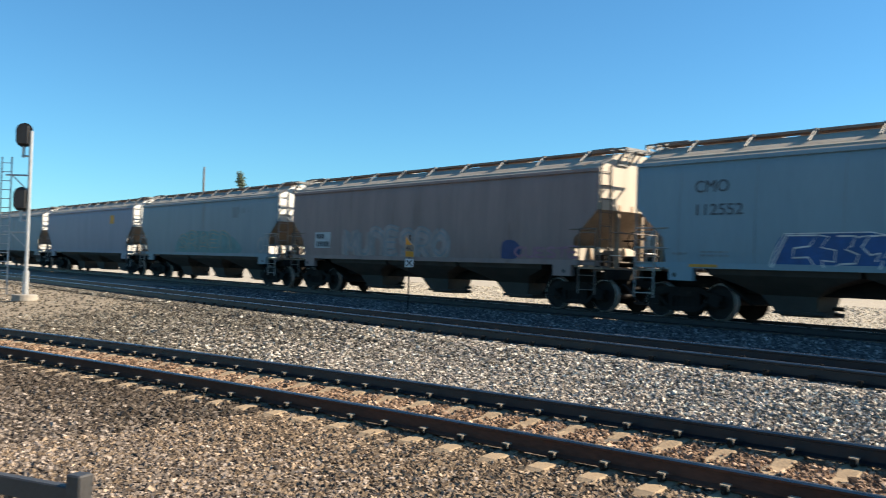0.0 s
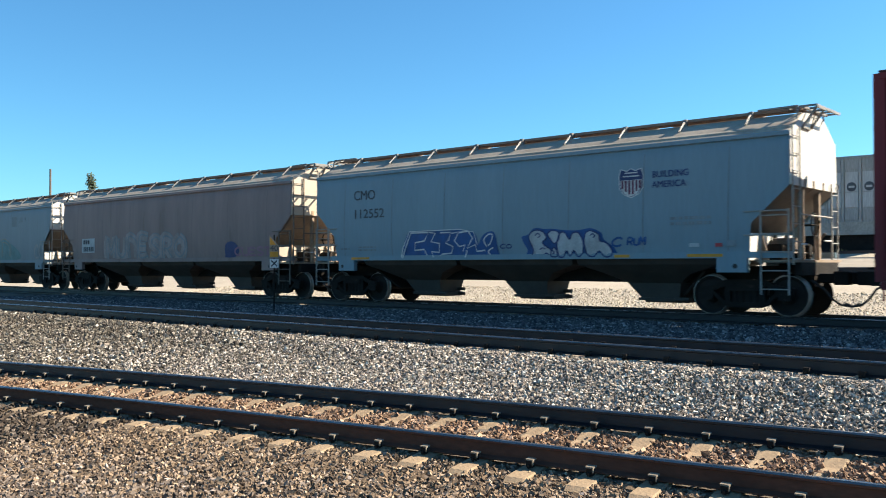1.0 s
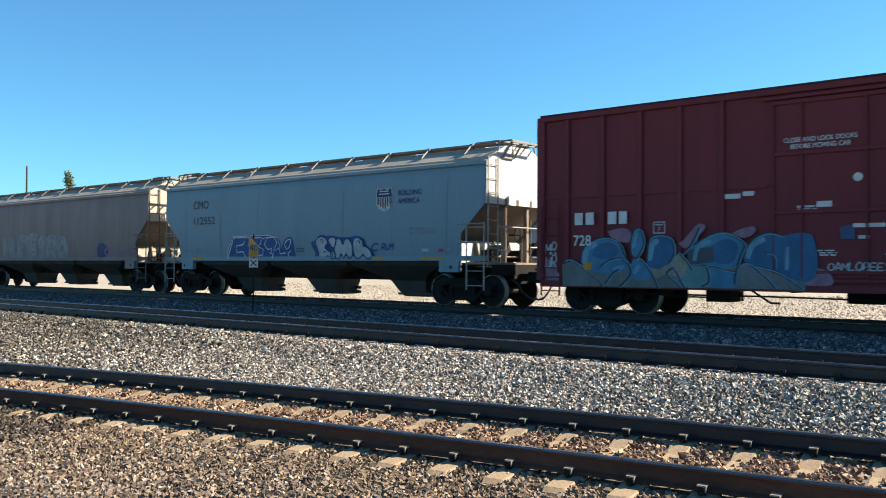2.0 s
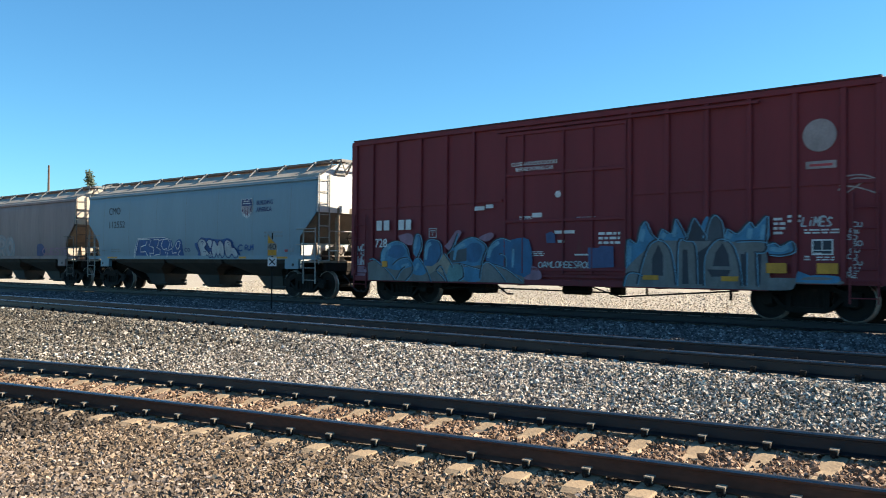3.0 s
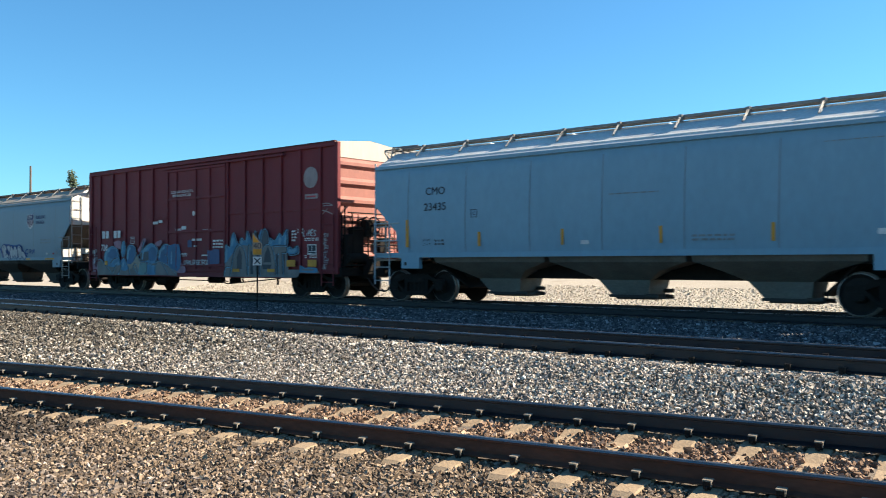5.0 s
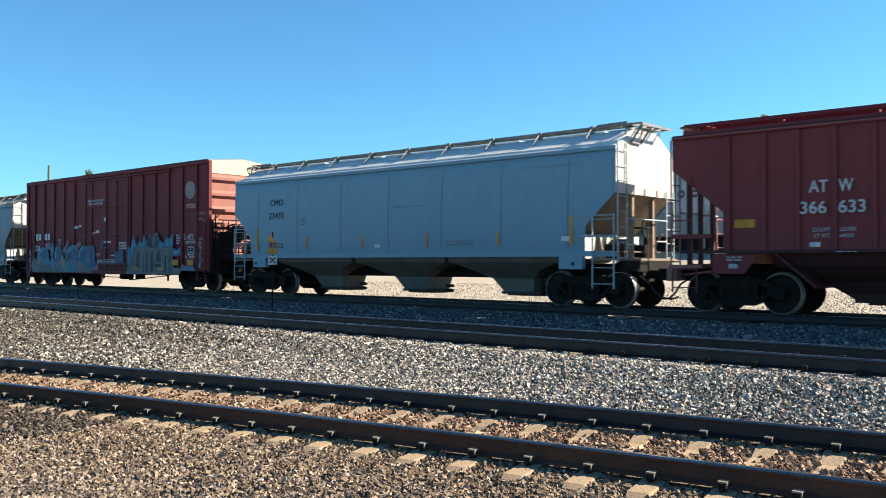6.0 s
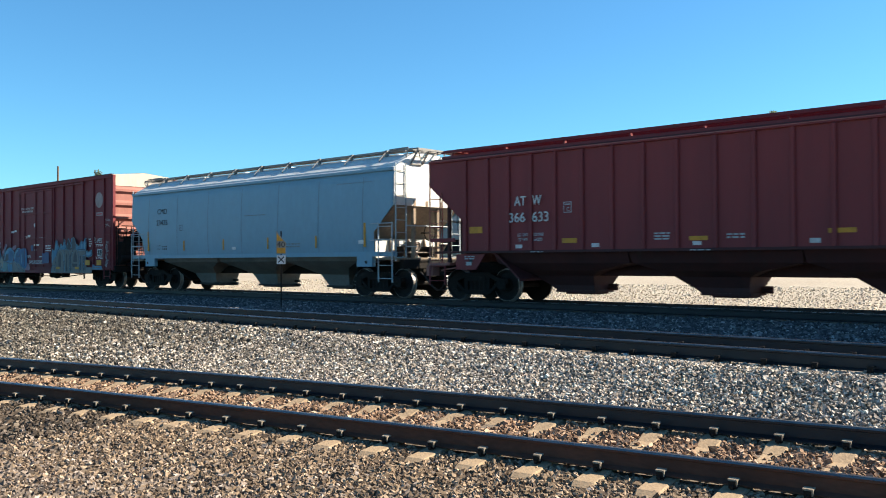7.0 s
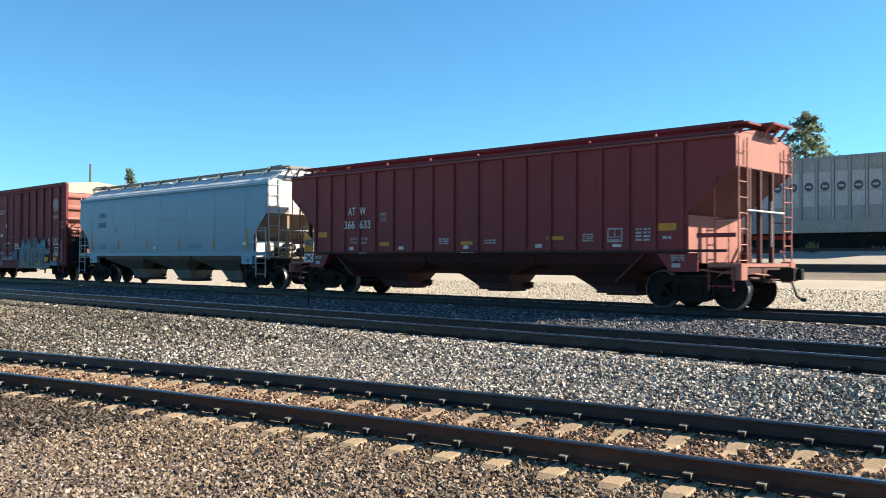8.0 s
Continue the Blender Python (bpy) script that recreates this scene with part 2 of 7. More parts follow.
M["wood"] = material("weathered_pole_wood", (0.16, 0.12, 0.09), (0.12, 0.09, 0.07), 0.9, 0, 3, 30, 0.4, (1, 1, 0.1))
M["rack"] = material("faded_grey_rack_panel", (0.42, 0.43, 0.43), (0.36, 0.365, 0.365), 0.6, 0, 0.6, 8, 0.1, STREAK, third=(0.34, 0.32, 0.285))
M["rack_frame"] = material("dull_grey_rack_frame", (0.32, 0.325, 0.315), (0.26, 0.265, 0.255), 0.65, 0, 0.8, 9, 0.1, STREAK)
M["rack_sill"] = material("dirty_grey_rack_sill", (0.34, 0.325, 0.285), (0.28, 0.265, 0.235), 0.7, 0, 0.8, 9, 0.1)


# ---- mesh helpers ----
def part(name, bm, mat, parent=None, label="", smooth=False):
    me = bpy.data.meshes.new(name)
    bmesh.ops.recalc_face_normals(bm, faces=bm.faces)
    if smooth:
        for f in bm.faces:
            f.smooth = True
    bm.to_mesh(me)
    bm.free()
    for mm in (mat if isinstance(mat, (list, tuple)) else [mat]):
        me.materials.append(M[mm])
    ob = new(name, me)
    if parent is not None:
        ob.parent = parent
    return tagged(ob, label)


def thing(name, label, category, group="", at=(0, 0, 0), kind=""):
    ob = new(name)
    ob.location = at
    ob.empty_display_size = 0.3
    return tagged(ob, label, category, group, kind)


def box(bm, x0, x1, y0, y1, z0, z1, mi=0):
    v = [bm.verts.new((x, y, z)) for x in (x0, x1) for y in (y0, y1) for z in (z0, z1)]
    for q in ((0, 1, 3, 2), (4, 6, 7, 5), (0, 4, 5, 1), (2, 3, 7, 6), (0, 2, 6, 4), (1, 5, 7, 3)):
        bm.faces.new([v[i] for i in q]).material_index = mi
    return bm


def bevelled(bm, w=0.01, seg=1):
    bmesh.ops.bevel(bm, geom=list(bm.edges), offset=w, segments=seg, affect="EDGES", clamp_overlap=True)
    return bm


def prism(bm, pts, y0, y1, mi=0):
    """A polygon in x and z, drawn out from y0 to y1."""
    a = [bm.verts.new((x, y0, z)) for x, z in pts]
    b = [bm.verts.new((x, y1, z)) for x, z in pts]
    bm.faces.new(a).material_index = mi
    bm.faces.new(b[::-1]).material_index = mi
    for i in range(len(pts)):
        j = (i + 1) % len(pts)
        bm.faces.new((a[i], b[i], b[j], a[j])).material_index = mi
    return bm


def rod(bm, p, q, r, n=6, mi=0, r2=None):
    p, q = Vector(p), Vector(q)
    d = (q - p).normalized()
    s = d.orthogonal().normalized()
    u = d.cross(s)
    rings = []
    for c, rad in ((p, r), (q, r if r2 is None else r2)):
        rings.append([bm.verts.new(c + (s * math.cos(k * 2 * math.pi / n) + u * math.sin(k * 2 * math.pi / n)) * rad) for k in range(n)])
    for k in range(n):
        bm.faces.new((rings[0][k], rings[0][(k + 1) % n], rings[1][(k + 1) % n], rings[1][k])).material_index = mi
    bm.faces.new(rings[0][::-1]).material_index = mi
    bm.faces.new(rings[1]).material_index = mi
    return bm


def pipe(bm, pts, r, n=6):
    for p, q in zip(pts, pts[1:]):
        rod(bm, p, q, r, n)
    return bm


def lathe(bm, prof, n=24, mi=0, axis="y"):
    """Turns a profile of (distance along the axis, radius, material) about it."""
    rings = []
    for a, r, *_ in prof:
        ring = []
        for k in range(n):
            c, s = math.cos(k * 2 * math.pi / n) * r, math.sin(k * 2 * math.pi / n) * r
            ring.append(bm.verts.new((c, a, s) if axis == "y" else (c, s, a)))
        rings.append(ring)
    for i in range(len(prof) - 1):
        for k in range(n):
            f = bm.faces.new((rings[i][k], rings[i][(k + 1) % n], rings[i + 1][(k + 1) % n], rings[i + 1][k]))
            f.material_index = prof[i][2] if len(prof[i]) > 2 else mi
    bm.faces.new(rings[0][::-1])
    bm.faces.new(rings[-1])
    return bm


def words(text, height, mat, parent, x, y, z, name="lettering", align="LEFT", squeeze=1.0, bold=0.0):
    """Flat lettering on a side that faces -y; x and z of its lower edge."""
    cu = bpy.data.curves.new("lettering", "FONT")
    cu.body, cu.size, cu.align_x, cu.extrude = text, height * 1.4, align, 0.0
    tmp = bpy.data.objects.new("lettering", cu)
    scene.collection.objects.link(tmp)
    me = bpy.data.meshes.new_from_object(tmp.evaluated_get(bpy.context.evaluated_depsgraph_get()))
    bpy.data.objects.remove(tmp)
    bpy.data.curves.remove(cu)
    bm = bmesh.new()
    coats = [(-1, -1), (1, -1), (-1, 1), (1, 1)] if bold else [(0, 0)]
    for k, (dx, dz) in enumerate(coats):
        first = len(bm.verts)
        bm.from_mesh(me)
        bm.verts.ensure_lookup_table()
        for v in bm.verts[first:]:
            v.co = Vector((x + v.co.x * squeeze + dx * bold * height, y - 0.0008 * k, z + v.co.y + dz * bold * height * 0.7))
    bm.to_mesh(me)
    bm.free()
    me.materials.clear()
    me.materials.append(M[mat])
    ob = new(name, me)
    ob.parent = parent
    return ob


def flat(bm, pts, y, mi=0):
    """A flat polygon on a side that faces -y."""
    bm.faces.new([bm.verts.new((px, y, pz)) for px, pz in pts]).material_index = mi
    return bm


def brush(bm, pts, w, y, mi=0, taper=True):
    """A painted stroke along a polyline on a side that faces -y."""
    left, right = [], []
    for i, (px, pz) in enumerate(pts):
        a, b = pts[max(i - 1, 0)], pts[min(i + 1, len(pts) - 1)]
        d = Vector((b[0] - a[0], b[1] - a[1]))
        d = d.normalized() if d.length else Vector((1, 0))
        ww = w * (0.8 if taper and i in (0, len(pts) - 1) else 1.0) / 2
        left.append(bm.verts.new((px - d.y * ww, y, pz + d.x * ww)))
        right.append(bm.verts.new((px + d.y * ww, y, pz - d.x * ww)))
    for i in range(len(pts) - 1):
        bm.faces.new((left[i], right[i], right[i + 1], left[i + 1])).material_index = mi
    return bm


def curve_pts(pts, n=4):
    """Catmull-Rom through the points."""
    out = []
    p = [pts[0], *pts, pts[-1]]
    for i in range(1, len(p) - 2):
        for k in range(n):
            t = k / n
            out.append(tuple(0.5 * (2 * p[i][c] + (p[i + 1][c] - p[i - 1][c]) * t + (2 * p[i - 1][c] - 5 * p[i][c] + 4 * p[i + 1][c] - p[i + 2][c]) * t * t
                                    + (3 * p[i][c] - p[i - 1][c] - 3 * p[i + 1][c] + p[i + 2][c]) * t ** 3) for c in (0, 1)))
    return out + [pts[-1]]


# ---- plan of the tracks ----
TRAIN_Y, MID_Y = 20.36, 11.69         # centre lines, both along x, rail tops at z = 0
NEAR_A, NEAR_D, NEAR_Z, NEAR_CURVE = radians(6.22), 7.53, -0.545, 0.0062
CANT = radians(4.76)
GAUGE = 1.505
TIE = 0.6156


def near(i, v, z=0.0):
    """A point of the curved and canted near track: i metres along, v across from its nearer rail, z above the rail tops."""
    w = NEAR_D + v * math.cos(CANT) - NEAR_CURVE * i * i / 2
    h = NEAR_Z + v * math.sin(CANT) + max(i, -32) * 0.0092 + z
    return Vector((i * math.cos(NEAR_A) - math.sin(NEAR_A) * w, i * math.sin(NEAR_A) + math.cos(NEAR_A) * w, h))


def near_uv(x, y):
    """The way back: i and v of a place."""
    i = x * math.cos(NEAR_A) + y * math.sin(NEAR_A)
    w = -x * math.sin(NEAR_A) + y * math.cos(NEAR_A)
    return i, (w - NEAR_D + NEAR_CURVE * i * i / 2) / math.cos(CANT)


def step(a, b, t):
    t = min(1, max(0, (t - a) / (b - a)))
    return t * t * (3 - 2 * t)


def ground_z(x, y):
    i, v = near_uv(x, y)
    i = max(-70, min(16, i))
    bed = near(i, max(-0.7, min(2.2, v))).z - 0.235
    low = near(i, 0).z - 0.36
    mid = -0.235 - 0.35 * step(23.2, 25.5, y) + 1.0 * step(27, 43, y) + 0.25 * step(43, 44, y)
    mid += 0.75 * step(44.6, 50, y) + 0.42 * step(49.0, 52, y)
    if v < -0.7:
        return bed + (low - bed) * step(0.7, 2.6, -v)
    if v < 2.2:
        return bed
    toe = MID_Y - 1.3
    yb = near(i, 2.2).y
    if y > toe:
        return mid
    return bed + (mid - bed) * min(1, max(0, (y - yb) / max(0.4, toe - yb)))


# ---- ground: one sheet ----
def build_ground():
    xs = np.concatenate([[-1500, -700, -350, -200, -140], np.arange(-110, 30.1, 0.9), [40, 70, 120, 250, 600, 1500]])
    ys = np.concatenate([[-600, -150, -40, -15, -6], np.arange(-3, 27, 0.3), np.arange(27, 60, 1.0), [70, 100, 180, 400, 900, 2500]])
    me = bpy.data.meshes.new("ground")
    verts = [(x, y, ground_z(x, y) + 0.012 * noise.noise((x * 1.3, y * 1.3, 0))) for y in ys for x in xs]
    nx = len(xs)
    faces = [(j * nx + i, j * nx + i + 1, (j + 1) * nx + i + 1, (j + 1) * nx + i) for j in range(len(ys) - 1) for i in range(nx - 1)]
    me.from_pydata(verts, [], faces)
    for k in ("ground", "lot", "sand", "bed_shade"):
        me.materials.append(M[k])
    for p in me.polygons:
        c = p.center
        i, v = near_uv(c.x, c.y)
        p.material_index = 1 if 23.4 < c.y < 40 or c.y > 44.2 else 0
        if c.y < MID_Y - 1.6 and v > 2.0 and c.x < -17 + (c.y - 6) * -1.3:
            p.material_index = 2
        # the strip below the train takes the shade-dark bed colour
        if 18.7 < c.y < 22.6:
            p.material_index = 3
        p.use_smooth = True
    return tagged(new("ground", me), "railway yard ground of gravel and sandy soil", "ground", kind="structure")


build_ground()


# ---- rails and sleepers ----
RAIL = [(-0.076, -0.192), (0.076, -0.192), (0.076, -0.179), (0.012, -0.158), (0.009, -0.05), (0.036, -0.04), (0.037, -0.018),
        (0.024, -0.001), (-0.024, -0.001), (-0.037, -0.018), (-0.036, -0.04), (-0.009, -0.05), (-0.012, -0.158), (-0.076, -0.179)]


def sweep_rail(name, places, parent, mat="rail"):
    bm = bmesh.new()
    rings = []
    for k, (p, side) in enumerate(places):
        rings.append([bm.verts.new(p + side * a + Vector((0, 0, b))) for a, b in RAIL])
    n = len(RAIL)
    for r0, r1 in zip(rings, rings[1:]):
        for k in range(n):
            f = bm.faces.new((r0[k], r0[(k + 1) % n], r1[(k + 1) % n], r1[k]))
            f.material_index = 1 if k in (6, 7, 8) else 0
    return part(name, bm, [mat, "railhead"], parent)


def sleeper_mesh(mat):
    """A concrete sleeper across y, its top at z = 0: waisted, with sloping rail seats."""
    bm = bmesh.new()
    rows = []
    for y, w, top in ((-1.28, 0.100, -0.03), (-1.20, 0.112, 0.0), (-0.5, 0.112, 0.0), (-0.3, 0.098, -0.035), (0.3, 0.098, -0.035), (0.5, 0.112, 0.0),
                      (1.20, 0.112, 0.0), (1.28, 0.100, -0.03)):
        rows.append([bm.verts.new((sx * (w + dx), y, z)) for sx, dx, z in ((-1, 0.02, -0.2), (-1, 0, top - 0.012), (-1, -0.015, top), (1, -0.015, top), (1, 0, top - 0.012), (1, 0.02, -0.2))])
    for a, b in zip(rows, rows[1:]):
        for k in range(5):
            bm.faces.new((a[k], a[k + 1], b[k + 1], b[k]))
    bm.faces.new(rows[0][::-1])
    bm.faces.new(rows[-1])
    bmesh.ops.recalc_face_normals(bm, faces=bm.faces)
    me = bpy.data.meshes.new("sleeper")
    bm.to_mesh(me)
    bm.free()
    me.materials.append(M[mat])
    return me


def clip_mesh(spring):
    """A spring clip beside the rail foot, reaching towards +y: dark shoulder under a bright flat spring."""
    bm = bmesh.new()
    box(bm, -0.034, 0.034, -0.030, 0.012, -0.012, 0.052, 1)
    box(bm, -0.042, 0.042, -0.022, 0.045, 0.052, 0.066)
    box(bm, 0.030, 0.042, -0.036, -0.022, 0.015, 0.066)
    box(bm, -0.012, 0.012, -0.060, -0.030, -0.012, 0.020, 1)
    bmesh.ops.recalc_face_normals(bm, faces=bm.faces)
    me = bpy.data.meshes.new("rail_clip")
    bm.to_mesh(me)
    bm.free()
    me.materials.append(M[spring])
    me.materials.append(M["steel"])
    return me


SLEEPER, GREY_SLEEPER, CLIP, DARK_CLIP = sleeper_mesh("tie"), sleeper_mesh("tie_grey"), clip_mesh("clip"), clip_mesh("wheel")


def lay_sleeper(track, m, clips=True, mesh=None):
    ob = new("sleeper", mesh or SLEEPER)
    ob.parent = track
    ob.matrix_basis = m
    if clips:
        for y in (-GAUGE / 2, GAUGE / 2):
            for s in (-1, 1):
                c = new("rail_clip", CLIP if mesh is None else DARK_CLIP)
                c.parent = ob
                c.matrix_basis = pose(0, y - s * 0.135, 0.024, 0, 0, 0 if s > 0 else 180)


def near_track():
    track = thing("near_track", "curved single track on tan concrete sleepers in brown ballast", "railway track", kind="structure")
    for v, nm, mat in ((0.0, "rail", "rail_brown"), (GAUGE, "rail", "rail")):
        pts = []
        for k in range(-64, 14):
            p, q = near(k, v), near(k + 0.1, v)
            d = (q - p).normalized()
            pts.append((p, Vector((-d.y, d.x, 0)).normalized()))
        sweep_rail(nm, pts, track, mat)
    for k in range(-62, 42):
        i = -15.19 + TIE * k
        p, q = near(i, GAUGE / 2, -0.196), near(i + 0.1, GAUGE / 2, -0.196)
        yaw = math.degrees(math.atan2(q.y - p.y, q.x - p.x))
        lay_sleeper(track, pose(p.x + random.uniform(-.02, .02), p.y, p.z, math.degrees(CANT), 0, yaw + random.uniform(-1, 1)), k > -40)


def straight_track(name, y, label, x0, x1, clips, z=0.0):
    track = thing(name, label, "railway track", kind="structure")
    for s in (-1, 1):
        pts = [(Vector((x, y + s * GAUGE / 2, z)), Vector((0, 1, 0))) for x in (x0 - 120, x0, (x0 + x1) / 2, x1, x1 + 120)]
        sweep_rail("rail", pts, track)
    x = x0
    while x < x1:
        lay_sleeper(track, pose(x, y + random.uniform(-.02, .02), z - 0.205), -25 < x < 4 and clips, GREY_SLEEPER)
        x += TIE
    return track


near_track()
straight_track("middle_track", MID_Y, "straight track on concrete sleepers in grey ballast", -75, 14, True, 0.03)
straight_track("main_track", TRAIN_Y, "straight main track under the freight train", -75, 14, False)


# ---- ballast: stones by the ten thousand ----
def ballast(name, label, mat, places, size, seed, lift=0.5):
    rng = np.random.default_rng(seed)
    n = len(places)
    block = np.array([(x, y, z) for x in (-1, 1) for y in (-1, 1) for z in (-1, 1)], float) * 0.78
    v = block[None] * (1 + rng.uniform(-0.55, 0.22, (n, 8, 3))) + rng.uniform(-0.16, 0.16, (n, 8, 3))
    s = size * rng.lognormal(0, 0.22, (n, 1, 1)) * np.stack([rng.uniform(0.8, 1.4, n), rng.uniform(0.7, 1.1, n), rng.uniform(0.5, 0.9, n)], -1)[:, None, :] * 0.60
    v *= s
    q = rng.normal(size=(n, 4))
    q[:, 1:3] *= 0.55
    q /= np.linalg.norm(q, axis=1)[:, None]
    w, x, y, z = q.T
    R = np.stack([1 - 2 * (y * y + z * z), 2 * (x * y - z * w), 2 * (x * z + y * w), 2 * (x * y + z * w), 1 - 2 * (x * x + z * z), 2 * (y * z - x * w),
                  2 * (x * z - y * w), 2 * (y * z + x * w), 1 - 2 * (x * x + y * y)], -1).reshape(n, 3, 3)
    v = np.einsum("nij,nkj->nki", R, v) + places[:, None, :]
    v[:, :, 2] += size * rng.uniform(-0.1, lift, (n, 1))
    corners = np.array((0, 1, 3, 2, 4, 6, 7, 5, 0, 4, 5, 1, 2, 3, 7, 6, 0, 2, 6, 4, 1, 5, 7, 3))
    idx = (np.arange(n)[:, None] * 8 + corners[None]).reshape(-1)
    me = bpy.data.meshes.new(name)
    me.vertices.add(n * 8)
    me.vertices.foreach_set("co", v.reshape(-1).astype(np.float32))
    me.loops.add(n * 24)
    me.loops.foreach_set("vertex_index", idx.astype(np.int32))
    me.polygons.add(n * 6)
    me.polygons.foreach_set("loop_start", (np.arange(n * 6) * 4).astype(np.int32))
    me.update(calc_edges=True)
    me.shade_flat()
    me.materials.append(M[mat])
    return tagged(new(name, me), label, "ballast", kind="stuff")


def cover(x0, x1, y0, y1, gap, keep, seed):
    """One place in every cell of a grid, jittered."""
    rng = np.random.default_rng(seed)
    out = []
    for x in np.arange(x0, x1, gap):
        for y in np.arange(y0, y1, gap):
            px, py = x + rng.uniform(0, gap), y + rng.uniform(0, gap)
            if keep(px, py, rng):
                out.append((px, py, ground_z(px, py) + (0.035 * min(1, max(0, (py - MID_Y + 2.1) / 0.9)) if py < MID_Y - 0.78 else 0)))
    return np.array(out)


def off_sleeper(i, v, rng):
    """Stones lie in the cribs; a few lie on the sleepers' middles."""
    k = (i + 15.19) / TIE
    if abs(k - round(k)) * TIE > 0.125 or not -0.56 < v < 2.06:
        return True
    edge = abs(k - round(k)) * TIE > 0.09
    return (0.2 < v < 0.95 and rng.random() < 0.22) or (edge and rng.random() < 0.3) or rng.random() < 0.02


def spread_ballast():
    def front(x0, x1):
        def keep(x, y, rng):
            i, v = near_uv(x, y)
            return x0 < x <= x1 and x < 1.0 - 1.8 * rng.random() ** 2 and -8.0 < v < -0.10 and off_sleeper(i, v, rng) and y > -0.19 * x - 0.2 + (1.4 if x > -4 else 0)
        return keep

    def crib(x, y, rng):
        i, v = near_uv(x, y)
        return 0.08 < v < 1.43 and -44 < i < 2 and off_sleeper(i, v, rng)

    def strip(x0, x1):
        def keep(x, y, rng):
            i, v = near_uv(x, y)
            sandy = x < -11 and y < 10.2 and rng.random() > 0.05 + 0.06 * max(0, x + 27)
            return x0 < x <= x1 and v > 1.58 and y < MID_Y - (0.98 if rng.random() < 0.3 else 0.80) and off_sleeper(i, v, rng) and not sandy
        return keep
    rng = np.random.default_rng(5)
    for k, (x0, x1, y0, gap, size) in enumerate(((-10.5, 1.0, 1.2, 0.031, 0.041), (-36, -10.5, 0.6, 0.042, 0.050))):
        pl = cover(x0, x1, y0, 8.0, gap, front(x0, x1), 1 + k)
        v = np.array([near_uv(x, y)[1] for x, y, _ in pl])
        grey = rng.random(len(pl)) < np.clip((-v - 0.7) / 3.2, 0.08, 0.62)
        ballast("ballast_brown", "rust-brown crushed stone beside the near track", ("stone_brown", "stone_dark_brown")[k], pl[~grey], size, 2 + k)
        ballast("ballast_front", "grey-brown crushed stone on the ground before the track", "stone_tan", pl[grey], size, 3 + k)
    ballast("ballast_rusty", "rust-stained crushed stone between the near rails", "stone_rust", cover(-40, 1.5, 0.8, 9.2, 0.037, crib, 4), 0.044, 5, 0.5)
    for k, (x0, x1, y0, gap, size) in enumerate(((-13.5, 2, 7.0, 0.029, 0.038), (-44, -13.5, 3.0, 0.042, 0.050))):
        pl = cover(x0, x1, y0, 10.95, gap, strip(x0, x1), 6 + 2 * k)
        dirty = rng.random(len(pl)) < np.clip((-7.5 - pl[:, 0] + 1.2 * np.sin(pl[:, 1] * 2.1)) / 13, 0.04, 0.96)
        ballast("ballast_grey", "pale grey crushed stone between the tracks", "stone_grey", pl[~dirty], size, 7 + 2 * k)
        ballast("ballast_dirty", "dirty brown-grey crushed stone between the tracks, darkened as backlit", "stone_dirty_backlit", pl[dirty], size, 17 + 2 * k)
    ballast("ballast_main", "grey crushed stone beside the main track, toned for the train's shade", "stone_main_shade", cover(-40, 3, 14.6, 19.2, 0.066, lambda x, y, r: True, 10), 0.052, 11)
    ballast("lot_gravel", "pale coarse gravel of the lot behind the train", "stone_lot", cover(-48, 4, 23.8, 36, 0.15, lambda x, y, r: True, 12), 0.066, 13, 0.0)


spread_ballast()


